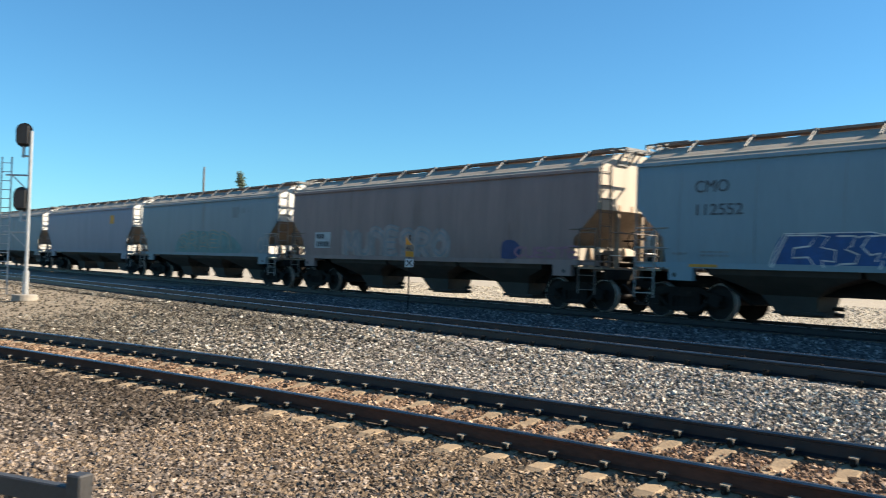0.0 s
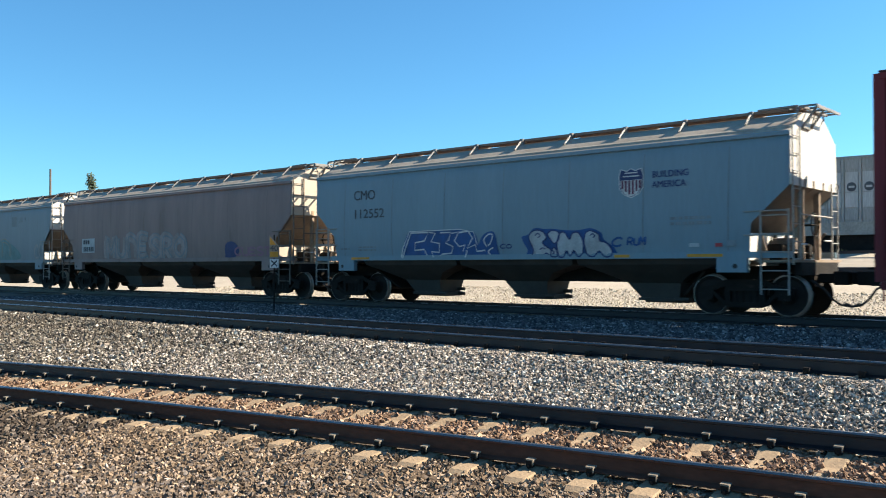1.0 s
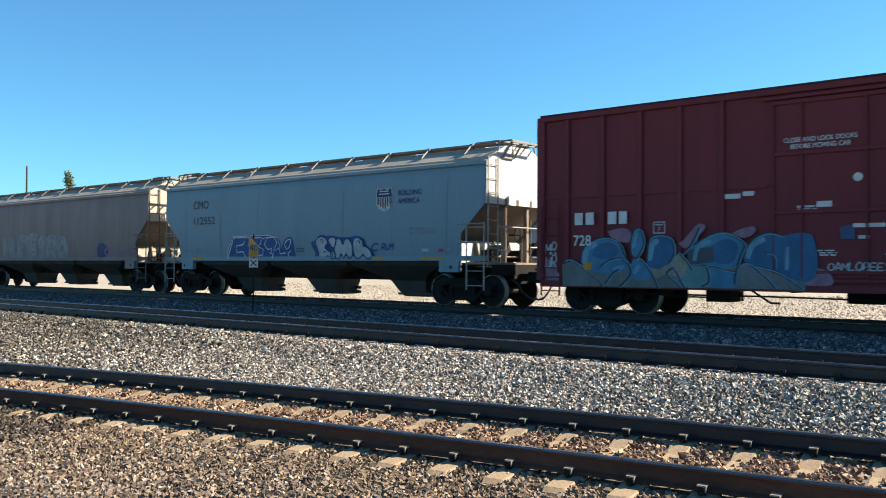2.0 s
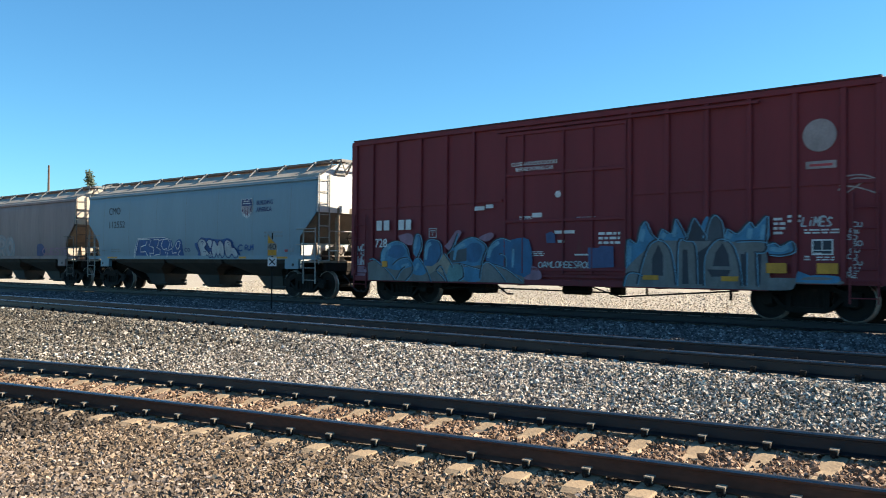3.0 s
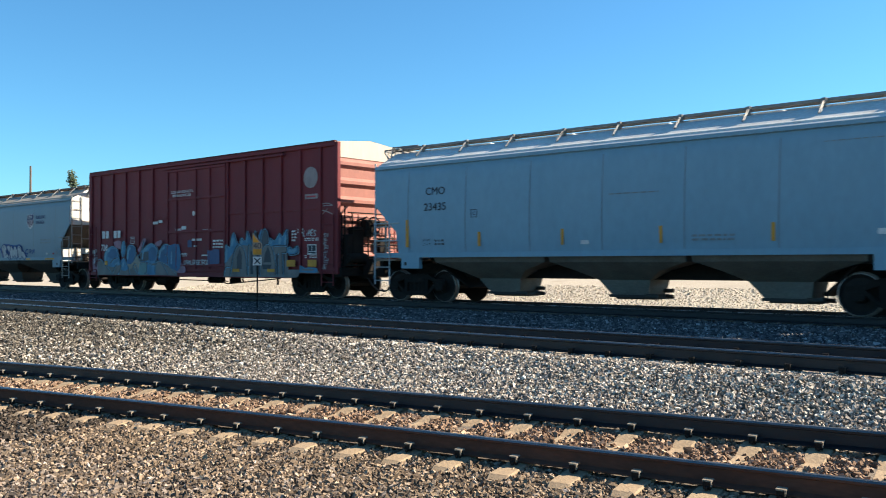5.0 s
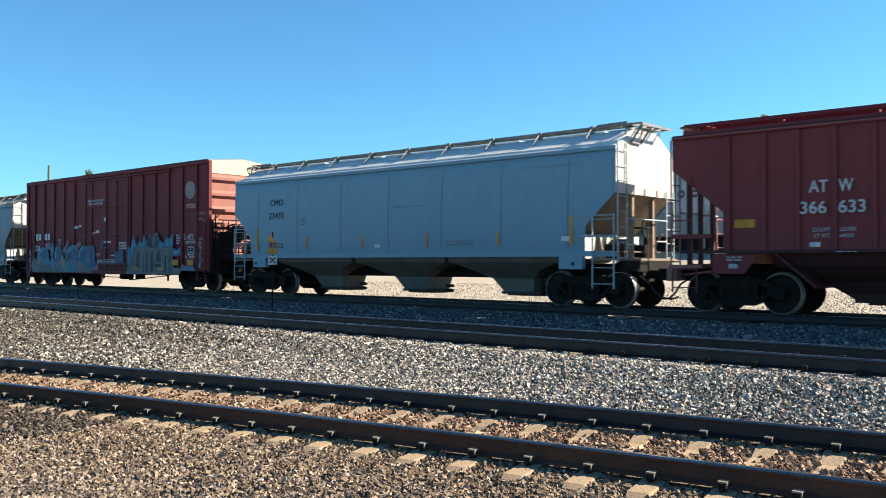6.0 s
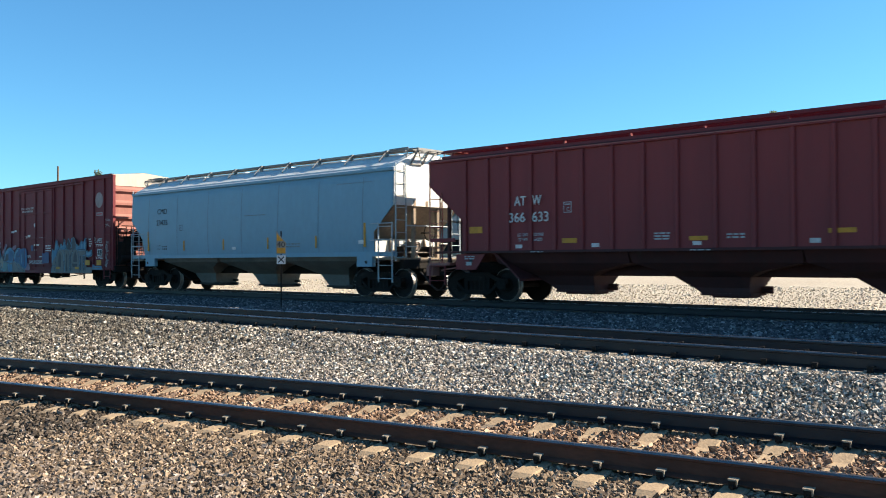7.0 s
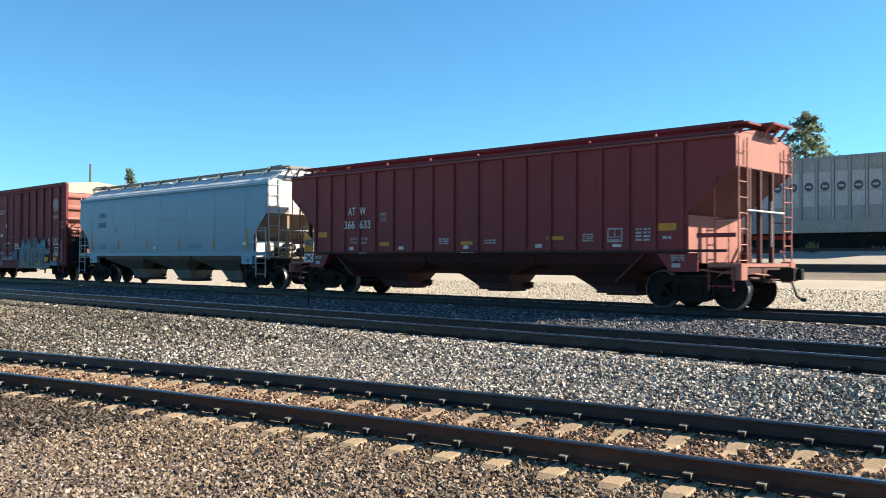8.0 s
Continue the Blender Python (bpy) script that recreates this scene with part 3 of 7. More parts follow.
# ---- freight cars ----
def truck(parent, x, group=""):
    """A three-piece bogie: two cast side frames, bolster, springs; the wheelsets turn in it."""
    bm = bmesh.new()
    for s in (-1, 1):
        y0, y1 = s * 0.93, s * 1.06
        prism(bm, [(-1.10, 0.50), (-1.10, 0.63), (-0.72, 0.68), (-0.45, 0.81), (0.45, 0.81), (0.72, 0.68), (1.10, 0.63), (1.10, 0.50), (0.74, 0.56), (0.42, 0.68),
                   (-0.42, 0.68), (-0.74, 0.56)], y0, y1)
        prism(bm, [(-0.80, 0.52), (-0.74, 0.56), (-0.44, 0.30), (0.44, 0.30), (0.74, 0.56), (0.80, 0.52), (0.52, 0.24), (0.36, 0.18), (-0.36, 0.18), (-0.52, 0.24)], y0, y1)
        for k in (-0.889, 0.889):
            box(bm, k - 0.15, k + 0.15, min(y0, y1) - 0.02, max(y0, y1) + 0.02, 0.36, 0.62)
        for k in (-0.24, -0.08, 0.08, 0.24):
            rod(bm, (k, s * 0.97, 0.30), (k, s * 0.97, 0.58), 0.06, 8)
        box(bm, -0.34, 0.34, *sorted((s * 0.97, s * 1.0)), 0.30, 0.57)
        box(bm, -0.34, 0.34, s * 0.95 - 0.14, s * 0.95 + 0.14, 0.56, 0.70)
        box(bm, -0.46, -0.34, s * 1.0 - 0.07, s * 1.0 + 0.07, 0.28, 0.70)
        box(bm, 0.34, 0.46, s * 1.0 - 0.07, s * 1.0 + 0.07, 0.28, 0.70)
    box(bm, -0.25, 0.25, -1.0, 1.0, 0.50, 0.78)
    rod(bm, (-0.7, -0.5, 0.42), (0.7, -0.5, 0.42), 0.035)
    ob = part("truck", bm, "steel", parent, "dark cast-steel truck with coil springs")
    ob.location = (x, 0, 0)
    for k in (-0.889, 0.889):
        bm = bmesh.new()
        rod(bm, (0, -1.05, 0), (0, 1.05, 0), 0.085, 12)
        for s in (-1, 1):
            prof = [(0.69 * s, 0.10, 0), (0.69 * s, 0.495, 0), (0.715 * s, 0.49, 1), (0.73 * s, 0.462, 1), (0.82 * s, 0.452, 1), (0.823 * s, 0.436, 0), (0.80 * s, 0.395, 0), (0.775 * s, 0.36, 0),
                    (0.79 * s, 0.20, 0), (0.84 * s, 0.155, 0), (0.84 * s, 0.10, 0)]
            if s < 0:
                prof = [(a, r, prof[max(i - 1, 0)][2]) for i, (a, r, _) in enumerate(prof)][::-1]
            lathe(bm, prof, 32)
            for a in range(3):
                c, d = math.cos(a * 2.094) * 0.075, math.sin(a * 2.094) * 0.075
                rod(bm, (c, s * 1.06, d), (c, s * 1.085, d), 0.022, 6)
            rod(bm, (0, s * 0.98, 0), (0, s * 1.072, 0), 0.125, 14)
            rod(bm, (0, s * 1.07, 0), (0, s * 1.078, 0), 0.075, 14, 2)
        w = part("wheelset", bm, ["wheel", "tread", "hub"], ob, "steel wheelset with worn bright rims")
        w.location = (k, 0, 0.457)
        WHEELSETS.append(w)
    return ob


WHEELSETS, CARS = [], []


def coupler(parent, x, s, hang=False):
    """Knuckle coupler and air hose at one end; s is +1 or -1."""
    bm = bmesh.new()
    box(bm, min(x - s * 0.5, x + s * 0.45), max(x - s * 0.5, x + s * 0.45), -0.11, 0.11, 0.74, 0.95)
    box(bm, min(x + s * 0.30, x + s * 0.62), max(x + s * 0.30, x + s * 0.62), -0.20, 0.16, 0.70, 1.0)
    box(bm, min(x + s * 0.50, x + s * 0.72), max(x + s * 0.50, x + s * 0.72), 0.02, 0.20, 0.72, 0.98)
    part("coupler", bevelled(bm, 0.02), "steel", parent)
    bm = bmesh.new()
    if hang:
        pipe(bm, [(x + s * 0.1, 0.35, 0.86), (x + s * 0.32, 0.38, 0.74), (x + s * 0.40, 0.40, 0.52), (x + s * 0.46, 0.40, 0.34), (x + s * 0.58, 0.42, 0.24)], 0.03, 7)
        rod(bm, (x + s * 0.56, 0.41, 0.25), (x + s * 0.68, 0.44, 0.24), 0.045, 8)
        part("air_hose", bm, "black", parent)
        return
    pipe(bm, [(x - s * 0.1, -0.42, 0.80), (x + s * 0.18, -0.44, 0.62), (x + s * 0.32, -0.42, 0.42), (x + s * 0.50, -0.36, 0.27), (x + s * 0.72, -0.28, 0.24), (x + s * 0.86, -0.22, 0.30)], 0.026, 7)
    part("air_hose", bm, "black", parent)


def ladder(parent, name, a, b, z0, z1, mat, step_z=0.38, r=0.014):
    """Two posts at a and b (x, y) with rungs between them."""
    bm = bmesh.new()
    for p in (a, b):
        box(bm, p[0] - 0.016, p[0] + 0.016, p[1] - 0.016, p[1] + 0.016, z0, z1)
    z = z0 + 0.12
    while z < z1:
        rod(bm, (*a, z), (*b, z), r)
        z += step_z
    return part(name, bm, mat, parent)


PROFILE = [(1.50, 1.43), (1.545, 1.75), (1.57, 2.2), (1.58, 2.75), (1.575, 3.2), (1.555, 3.65), (1.52, 4.0)]
ROOF = [(1.52, 4.0), (1.46, 4.05), (1.05, 4.29), (0.66, 4.51), (0.36, 4.55), (0.0, 4.56)]


def side_y(z):
    for (ya, za), (yb, zb) in zip(PROFILE, PROFILE[1:]):
        if za <= z <= zb:
            return ya + (yb - ya) * (z - za) / (zb - za)
    return PROFILE[0][0] if z < 2 else PROFILE[-1][0]


def hopper(name, label, ref_left, length, paint, roof, end, pocket, seams=7, truck_in=1.2, group="covered hoppers", slope="under_tan"):
    """A three-bay covered hopper with smooth bowed sides, sloping end sheets, roof walk and outlets."""
    car = thing(name, label, "freight car", group)
    h = length / 2
    # body: stations along x, the ends cut off along the slope sheet
    bm = bmesh.new()
    es = [0, 0.12, 0.3, 0.5, 0.7, 0.85, 0.9, 1.6]
    xs = [-h + e for e in es] + [-h + 1.6 + k * (length - 3.2) / 12 for k in range(1, 12)] + [h - e for e in reversed(es)]
    prof = PROFILE + ROOF[1:]
    rings = []
    for x in xs:
        e = min(x + h, h - x)
        zb = max(1.43, 2.87 - 0.95 * e) if e < 0.89 else 1.43
        left = []
        for y, z in prof:
            zz = max(z, zb)
            left.append((side_y(zz) if z < 4.0 else y, zz))
        rings.append([bm.verts.new((x, -y, z)) for y, z in left] + [bm.verts.new((x, y, z)) for y, z in left[-2::-1]])
    n = len(rings[0])
    npf = len(PROFILE) - 1
    for a, b in zip(rings, rings[1:]):
        for k in range(n):
            vs = (a[k], a[(k + 1) % n], b[(k + 1) % n], b[k])
            if k == n - 1:
                continue
            if len({tuple(round(c, 4) for c in v.co) for v in vs}) < 3:
                continue
            f = bm.faces.new(vs)
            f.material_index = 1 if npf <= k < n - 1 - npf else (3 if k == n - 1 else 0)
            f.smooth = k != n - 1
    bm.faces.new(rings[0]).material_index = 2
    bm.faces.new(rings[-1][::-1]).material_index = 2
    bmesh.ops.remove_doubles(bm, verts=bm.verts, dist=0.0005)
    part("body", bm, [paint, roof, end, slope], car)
    # weld seams of the side sheets
    for s in (-1, 1):
        for k in range(seams):
            x = -h + 1.35 + k * (length - 2.7) / (seams - 1)
            bm = bmesh.new()
            zs = [1.45, 1.8, 2.2, 2.6, 3.0, 3.4, 3.8]
            prev = None
            for z in zs:
                y = s * (side_y(z) + 0.008)
                cur = [bm.verts.new((x - 0.011 + 0.03 * (z - 2.6), y, z)), bm.verts.new((x + 0.011 + 0.03 * (z - 2.6), y, z))]
                if prev:
                    bm.faces.new((prev[0], prev[1], cur[1], cur[0]))
                prev = cur
            part("weld_seam", bm, "seam_brown" if paint == "hop_brown" else "seam", car)
    # eave rail and side sill
    for s in (-1, 1):
        bm = bmesh.new()
        y0, y1 = sorted((s * 1.50, s * 1.585))
        box(bm, -h, h, y0, y1, 3.93, 4.03)
        part("top_rail", bevelled(bm, 0.012), paint, car)
        bm = bmesh.new()
        y0, y1 = sorted((s * 1.40, s * 1.55))
        box(bm, -h, h, y0, y1, 1.30, 1.44)
        for e in (-1, 1):
            xa, xb = sorted((e * (h - 1.75), e * (h - 0.95)))
            box(bm, xa + 0.1, xb, y0 + 0.003, y1 - 0.003, 0.98, 1.31)
        part("side_sill", bm, paint, car)
        for e in (-1, 1):
            bm = bmesh.new()
            rod(bm, (e * (h - 1.22), s * 1.54, 1.12), (e * (h - 1.22), s * 1.556, 1.12), 0.055, 14)
            part("jacking_hole", bm, "black", car)
    # centre sill and pockets
    bm = bmesh.new()
    box(bm, -h - 0.1, h + 0.1, -0.32, 0.32, 0.80, 1.12)
    box(bm, -h + 2.2, h - 2.2, -0.34, 0.34, 0.71, 1.40)
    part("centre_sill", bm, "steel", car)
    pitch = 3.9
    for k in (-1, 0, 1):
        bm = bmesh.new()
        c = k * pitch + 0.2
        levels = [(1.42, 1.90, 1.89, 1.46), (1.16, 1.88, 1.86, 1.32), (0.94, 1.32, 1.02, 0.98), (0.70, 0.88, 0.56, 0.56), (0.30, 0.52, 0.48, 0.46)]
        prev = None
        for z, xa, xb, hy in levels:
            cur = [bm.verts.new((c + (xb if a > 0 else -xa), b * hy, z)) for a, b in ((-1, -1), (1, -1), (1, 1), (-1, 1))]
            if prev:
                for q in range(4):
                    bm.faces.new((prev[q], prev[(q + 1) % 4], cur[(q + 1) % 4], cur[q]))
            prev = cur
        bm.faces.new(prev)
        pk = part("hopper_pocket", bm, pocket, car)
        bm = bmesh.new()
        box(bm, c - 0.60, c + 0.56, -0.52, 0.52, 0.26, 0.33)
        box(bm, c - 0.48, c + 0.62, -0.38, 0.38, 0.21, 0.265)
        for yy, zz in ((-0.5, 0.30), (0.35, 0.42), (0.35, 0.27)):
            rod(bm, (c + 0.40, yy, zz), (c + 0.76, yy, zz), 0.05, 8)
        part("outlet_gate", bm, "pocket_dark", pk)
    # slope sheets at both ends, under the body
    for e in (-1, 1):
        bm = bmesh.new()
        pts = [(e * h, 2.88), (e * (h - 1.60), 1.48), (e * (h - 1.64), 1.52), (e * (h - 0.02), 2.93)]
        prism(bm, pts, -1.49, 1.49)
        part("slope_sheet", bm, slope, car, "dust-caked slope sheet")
        # lower half in near-black gear colour, for the shade behind the truck
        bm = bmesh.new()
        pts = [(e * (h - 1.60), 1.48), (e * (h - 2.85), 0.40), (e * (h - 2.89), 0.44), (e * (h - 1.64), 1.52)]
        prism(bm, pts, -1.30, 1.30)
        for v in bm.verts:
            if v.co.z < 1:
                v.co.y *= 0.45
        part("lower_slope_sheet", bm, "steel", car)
        end_gear(car, e, h, paint, end, slope)
        truck(car, e * (h - truck_in))
        coupler(car, e * (h + 0.15), e)
    # roof walk: boards of grating on brackets, a bent rail at each end
    zb = 4.69 if paint == "hop_clean" else 4.65
    board = "grate" if paint == "hop_clean" else "board_rust"
    for s in (-1, 1):
        bm = bmesh.new()
        prev = None
        for x in (-h + 0.01, h - 0.01):
            cur = [bm.verts.new((x, s * y, z)) for y, z in ((1.34, 4.123), (1.33, 4.150), (1.25, 4.192), (1.24, 4.178))]
            if prev:
                for q in range(3):
                    bm.faces.new((prev[q], prev[q + 1], cur[q + 1], cur[q]))
            prev = cur
        part("roof_flange", bm, roof, car)
        bm = bmesh.new()
        ya, yb = sorted((s * 0.26, s * 0.62))
        for k in range(7):
            y = ya + (yb - ya) * k / 6
            box(bm, -h + 0.05, h - 0.05, y - 0.010, y + 0.010, zb - (0.055 if k in (0, 6) else 0.03), zb + 0.01)
        x = -h + 0.1
        while x < h - 0.1:
            box(bm, x, x + 0.03, ya, yb, zb - 0.02, zb)
            x += 0.105
        walk_ob = part("running_board", bm, board, car)
        for k in range(9):
            x = (k - 4) * (length - 2.35) / 8
            bm = bmesh.new()
            box(bm, x - 0.05, x + 0.05, *sorted((s * 0.63, s * 0.71)), 4.44, zb + 0.015)
            rod(bm, (x, s * 1.02, 4.33), (x, s * 0.70, zb - 0.03), 0.024)
            part("bracket", bm, "grate", walk_ob)
        for e in (-1, 1):
            bm = bmesh.new()
            pipe(bm, [(e * (h - 0.06), s * 0.92, 4.34), (e * (h - 0.06), s * 0.84, zb), (e * (h - 1.0), s * 0.72, zb + 0.01)], 0.024)
            part("end_rail", bm, "grate", walk_ob)
    for k in range(5):
        x = -h + 2.2 + k * (length - 4.4) / 4
        bm = bmesh.new()
        box(bm, x - 1.15, x + 1.15, -0.22, 0.22, 4.54, 4.63)
        part("roof_hatch", bevelled(bm, 0.03), roof, car)
    CARS.append((car, ref_left + h))
    return car


def end_gear(car, e, h, paint, end, slope):
    """Ladders, platform and grab irons at one end of a hopper."""
    if paint != "hop_clean":
        paint = "gear_brown" if paint == "hop_brown" else "gear_grey"
    else:
        paint = "gear_pale"
    x = e * (h + 0.04)
    ladder(car, "end_ladder", (x, -1.50), (x, -1.05), 1.15, 4.15, paint)
    ladder(car, "end_ladder", (x, 1.50), (x, 1.08), 1.15, 3.05, paint)
    ladder(car, "side_ladder", (e * (h - 0.02), -1.60), (e * (h - 0.62), -1.60), 0.50, 2.35, paint, 0.40)
    bm = bmesh.new()
    rod(bm, (x, -1.06, 2.25), (x, 1.1, 2.25), 0.022)
    rod(bm, (e * (h - 1.0), -1.59, 2.32), (e * (h - 0.02), -1.59, 2.32), 0.018)
    rod(bm, (e * (h - 1.0), -1.59, 1.8), (e * (h - 0.02), -1.59, 1.8), 0.018)
    part("grab_iron", bm, paint, car)
    bm = bmesh.new()
    xa, xb = sorted((e * (h - 0.75), e * (h + 0.12)))
    box(bm, xa, xb, -1.50, 1.50, 1.20, 1.255)
    part("end_platform", bm, "under_tan", car)
    bm = bmesh.new()
    box(bm, xb - 0.14 if e > 0 else xa, xb if e > 0 else xa + 0.14, -1.25, 1.25, 0.92, 1.20)
    box(bm, *sorted((e * (h + 0.08), e * (h - 0.7))), -0.3, 0.3, 0.66, 1.18)
    rod(bm, (e * (h - 0.1), -0.75, 0.72), (e * (h - 0.1), 0.9, 0.72), 0.05)
    rod(bm, (e * (h - 0.3), -1.2, 0.95), (e * (h + 0.1), 1.2, 0.80), 0.025)
    part("end_sill", bm, "steel", car)
    bm = bmesh.new()
    # bulkhead takes the end's tone, with sunlight in its colour
    box(bm, *sorted((e * (h - 0.99), e * (h - 0.95))), -1.40, 1.40, 1.25, 1.86)
    bulkhead = part("end_bulkhead", bm, end, car, "bulkhead under the slope sheet in the sunlit end tone")
    for y in (-0.80, 0.05, 0.80):
        bm = bmesh.new()
        prism(bm, [(e * (h - 0.95), 1.26), (e * (h - 0.73), 1.26), (e * (h - 0.89), 1.88), (e * (h - 0.95), 1.86)], y - 0.02, y + 0.02)
        part("stiffener", bm, slope, bulkhead)
    for y in (-0.62, -0.05, 0.62):                      # pointed ears along the foot of the end sheet
        bm = bmesh.new()
        prism(bm, [(e * (h - 0.30), 2.66), (e * (h + 0.015), 2.86), (e * (h + 0.015), 3.04), (e * (h - 0.01), 3.04)], y - 0.05, y + 0.05)
        part("slope_ear", bm, slope, car)
    for y in (-0.55, 0.55):
        bm = bmesh.new()
        box(bm, e * (h - 0.12) - 0.06, e * (h - 0.12) + 0.06, y - 0.05, y + 0.05, 1.25, 2.95)
        part("end_post", bm, "under_tan", car)
    bm = bmesh.new()
    xa, xb = sorted((e * (h - 0.30), e * (h + 0.34)))
    for x1 in (xa, (xa + xb) / 2, xb - 0.04):
        box(bm, x1, x1 + 0.04, -0.80, 0.80, 4.60, 4.655)
    platform = part("roof_platform", bm, "grate", car)
    for y in (-0.78, -0.40, 0.0, 0.40, 0.78):
        bm = bmesh.new()
        box(bm, xa, xb, y - 0.025, y + 0.025, 4.62, 4.66)
        part("slat", bm, "grate", platform)
    bm = bmesh.new()                                    # sloping lattice stay between platform and end
    ya, yb = -0.80, -0.30
    a, b, c, d = ((e * (h + 0.33), ya, 4.60), (e * (h + 0.33), yb, 4.60), (e * (h + 0.03), yb, 4.18), (e * (h + 0.03), ya, 4.18))
    for p, q in ((a, b), (b, c), (c, d), (d, a)):
        rod(bm, p, q, 0.032, 4)
    rod(bm, a, c, 0.018, 4)
    rod(bm, (e * (h + 0.18), ya, 4.39), (e * (h + 0.18), yb, 4.39), 0.014, 4)
    part("lattice_stay", bm, "grate", car)
    bm = bmesh.new()
    bmesh.ops.create_cone(bm, cap_ends=True, segments=12, radius1=0.17, radius2=0.17, depth=0.55, matrix=pose(e * (h - 0.55), 0.55, 1.45, 0, 90, 0))
    part("air_reservoir", bm, "steel", car)
    bm = bmesh.new()
    box(bm, e * (h - 0.7) - 0.18, e * (h - 0.7) + 0.18, -0.6, -0.15, 1.262, 1.62)
    part("brake_valve", bevelled(bm, 0.03), "steel", car)
    for nm, p, q, r in (("brake_cylinder", (e * (h - 0.9), -0.1, 1.62), (e * (h - 0.35), -0.1, 1.62), 0.15), ("brake_pipe", (e * (h - 0.3), -1.3, 1.42), (e * (h - 0.3), 1.35, 1.42), 0.025),
                        ("brake_pipe", (e * (h - 0.2), 0.9, 1.25), (e * (h - 0.2), 0.9, 2.6), 0.022), ("brake_rod", (e * (h - 0.1), 0.3, 1.0), (e * (h - 0.1), 0.3, 1.95), 0.02),
                        ("handhold", (x, 1.08, 1.7), (x, 0.55, 1.7), 0.018), ("handhold", (x, -1.05, 1.6), (x, -0.55, 1.6), 0.018), ("brake_pipe", (e * (h - 0.6), 1.2, 1.3), (e * (h - 0.15), 1.2, 1.9), 0.03)):
        bm = bmesh.new()
        rod(bm, p, q, r, 10)
        part(nm, bm, "gear_brown" if nm != "handhold" else "paint_white", car)
    if e > 0:
        bm = bmesh.new()
        c = Vector((h - 0.02, 0.1, 2.05))
        ring = [c + Vector((0, math.cos(k * 0.3927) * 0.26, math.sin(k * 0.3927) * 0.26)) for k in range(17)]
        pipe(bm, ring, 0.018)
        for k in range(0, 16, 4):
            rod(bm, c, ring[k], 0.012)
        rod(bm, c, (h - 0.4, 0.1, 2.05), 0.025)
        part("brake_wheel", bm, "steel", car)


hopper_cars = {}
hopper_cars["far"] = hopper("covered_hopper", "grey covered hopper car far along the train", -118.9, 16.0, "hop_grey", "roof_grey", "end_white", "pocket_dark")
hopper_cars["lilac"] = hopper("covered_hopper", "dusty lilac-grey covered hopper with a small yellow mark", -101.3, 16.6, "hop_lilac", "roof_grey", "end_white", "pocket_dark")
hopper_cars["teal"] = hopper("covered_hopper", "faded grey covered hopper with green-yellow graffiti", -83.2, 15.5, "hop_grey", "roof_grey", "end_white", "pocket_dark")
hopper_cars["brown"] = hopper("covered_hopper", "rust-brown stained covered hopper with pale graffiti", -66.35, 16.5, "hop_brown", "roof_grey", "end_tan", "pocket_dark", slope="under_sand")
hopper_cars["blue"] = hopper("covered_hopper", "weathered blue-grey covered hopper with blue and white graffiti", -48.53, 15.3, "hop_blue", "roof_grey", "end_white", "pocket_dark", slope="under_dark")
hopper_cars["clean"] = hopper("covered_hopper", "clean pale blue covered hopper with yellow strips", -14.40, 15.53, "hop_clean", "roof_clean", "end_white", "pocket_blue")


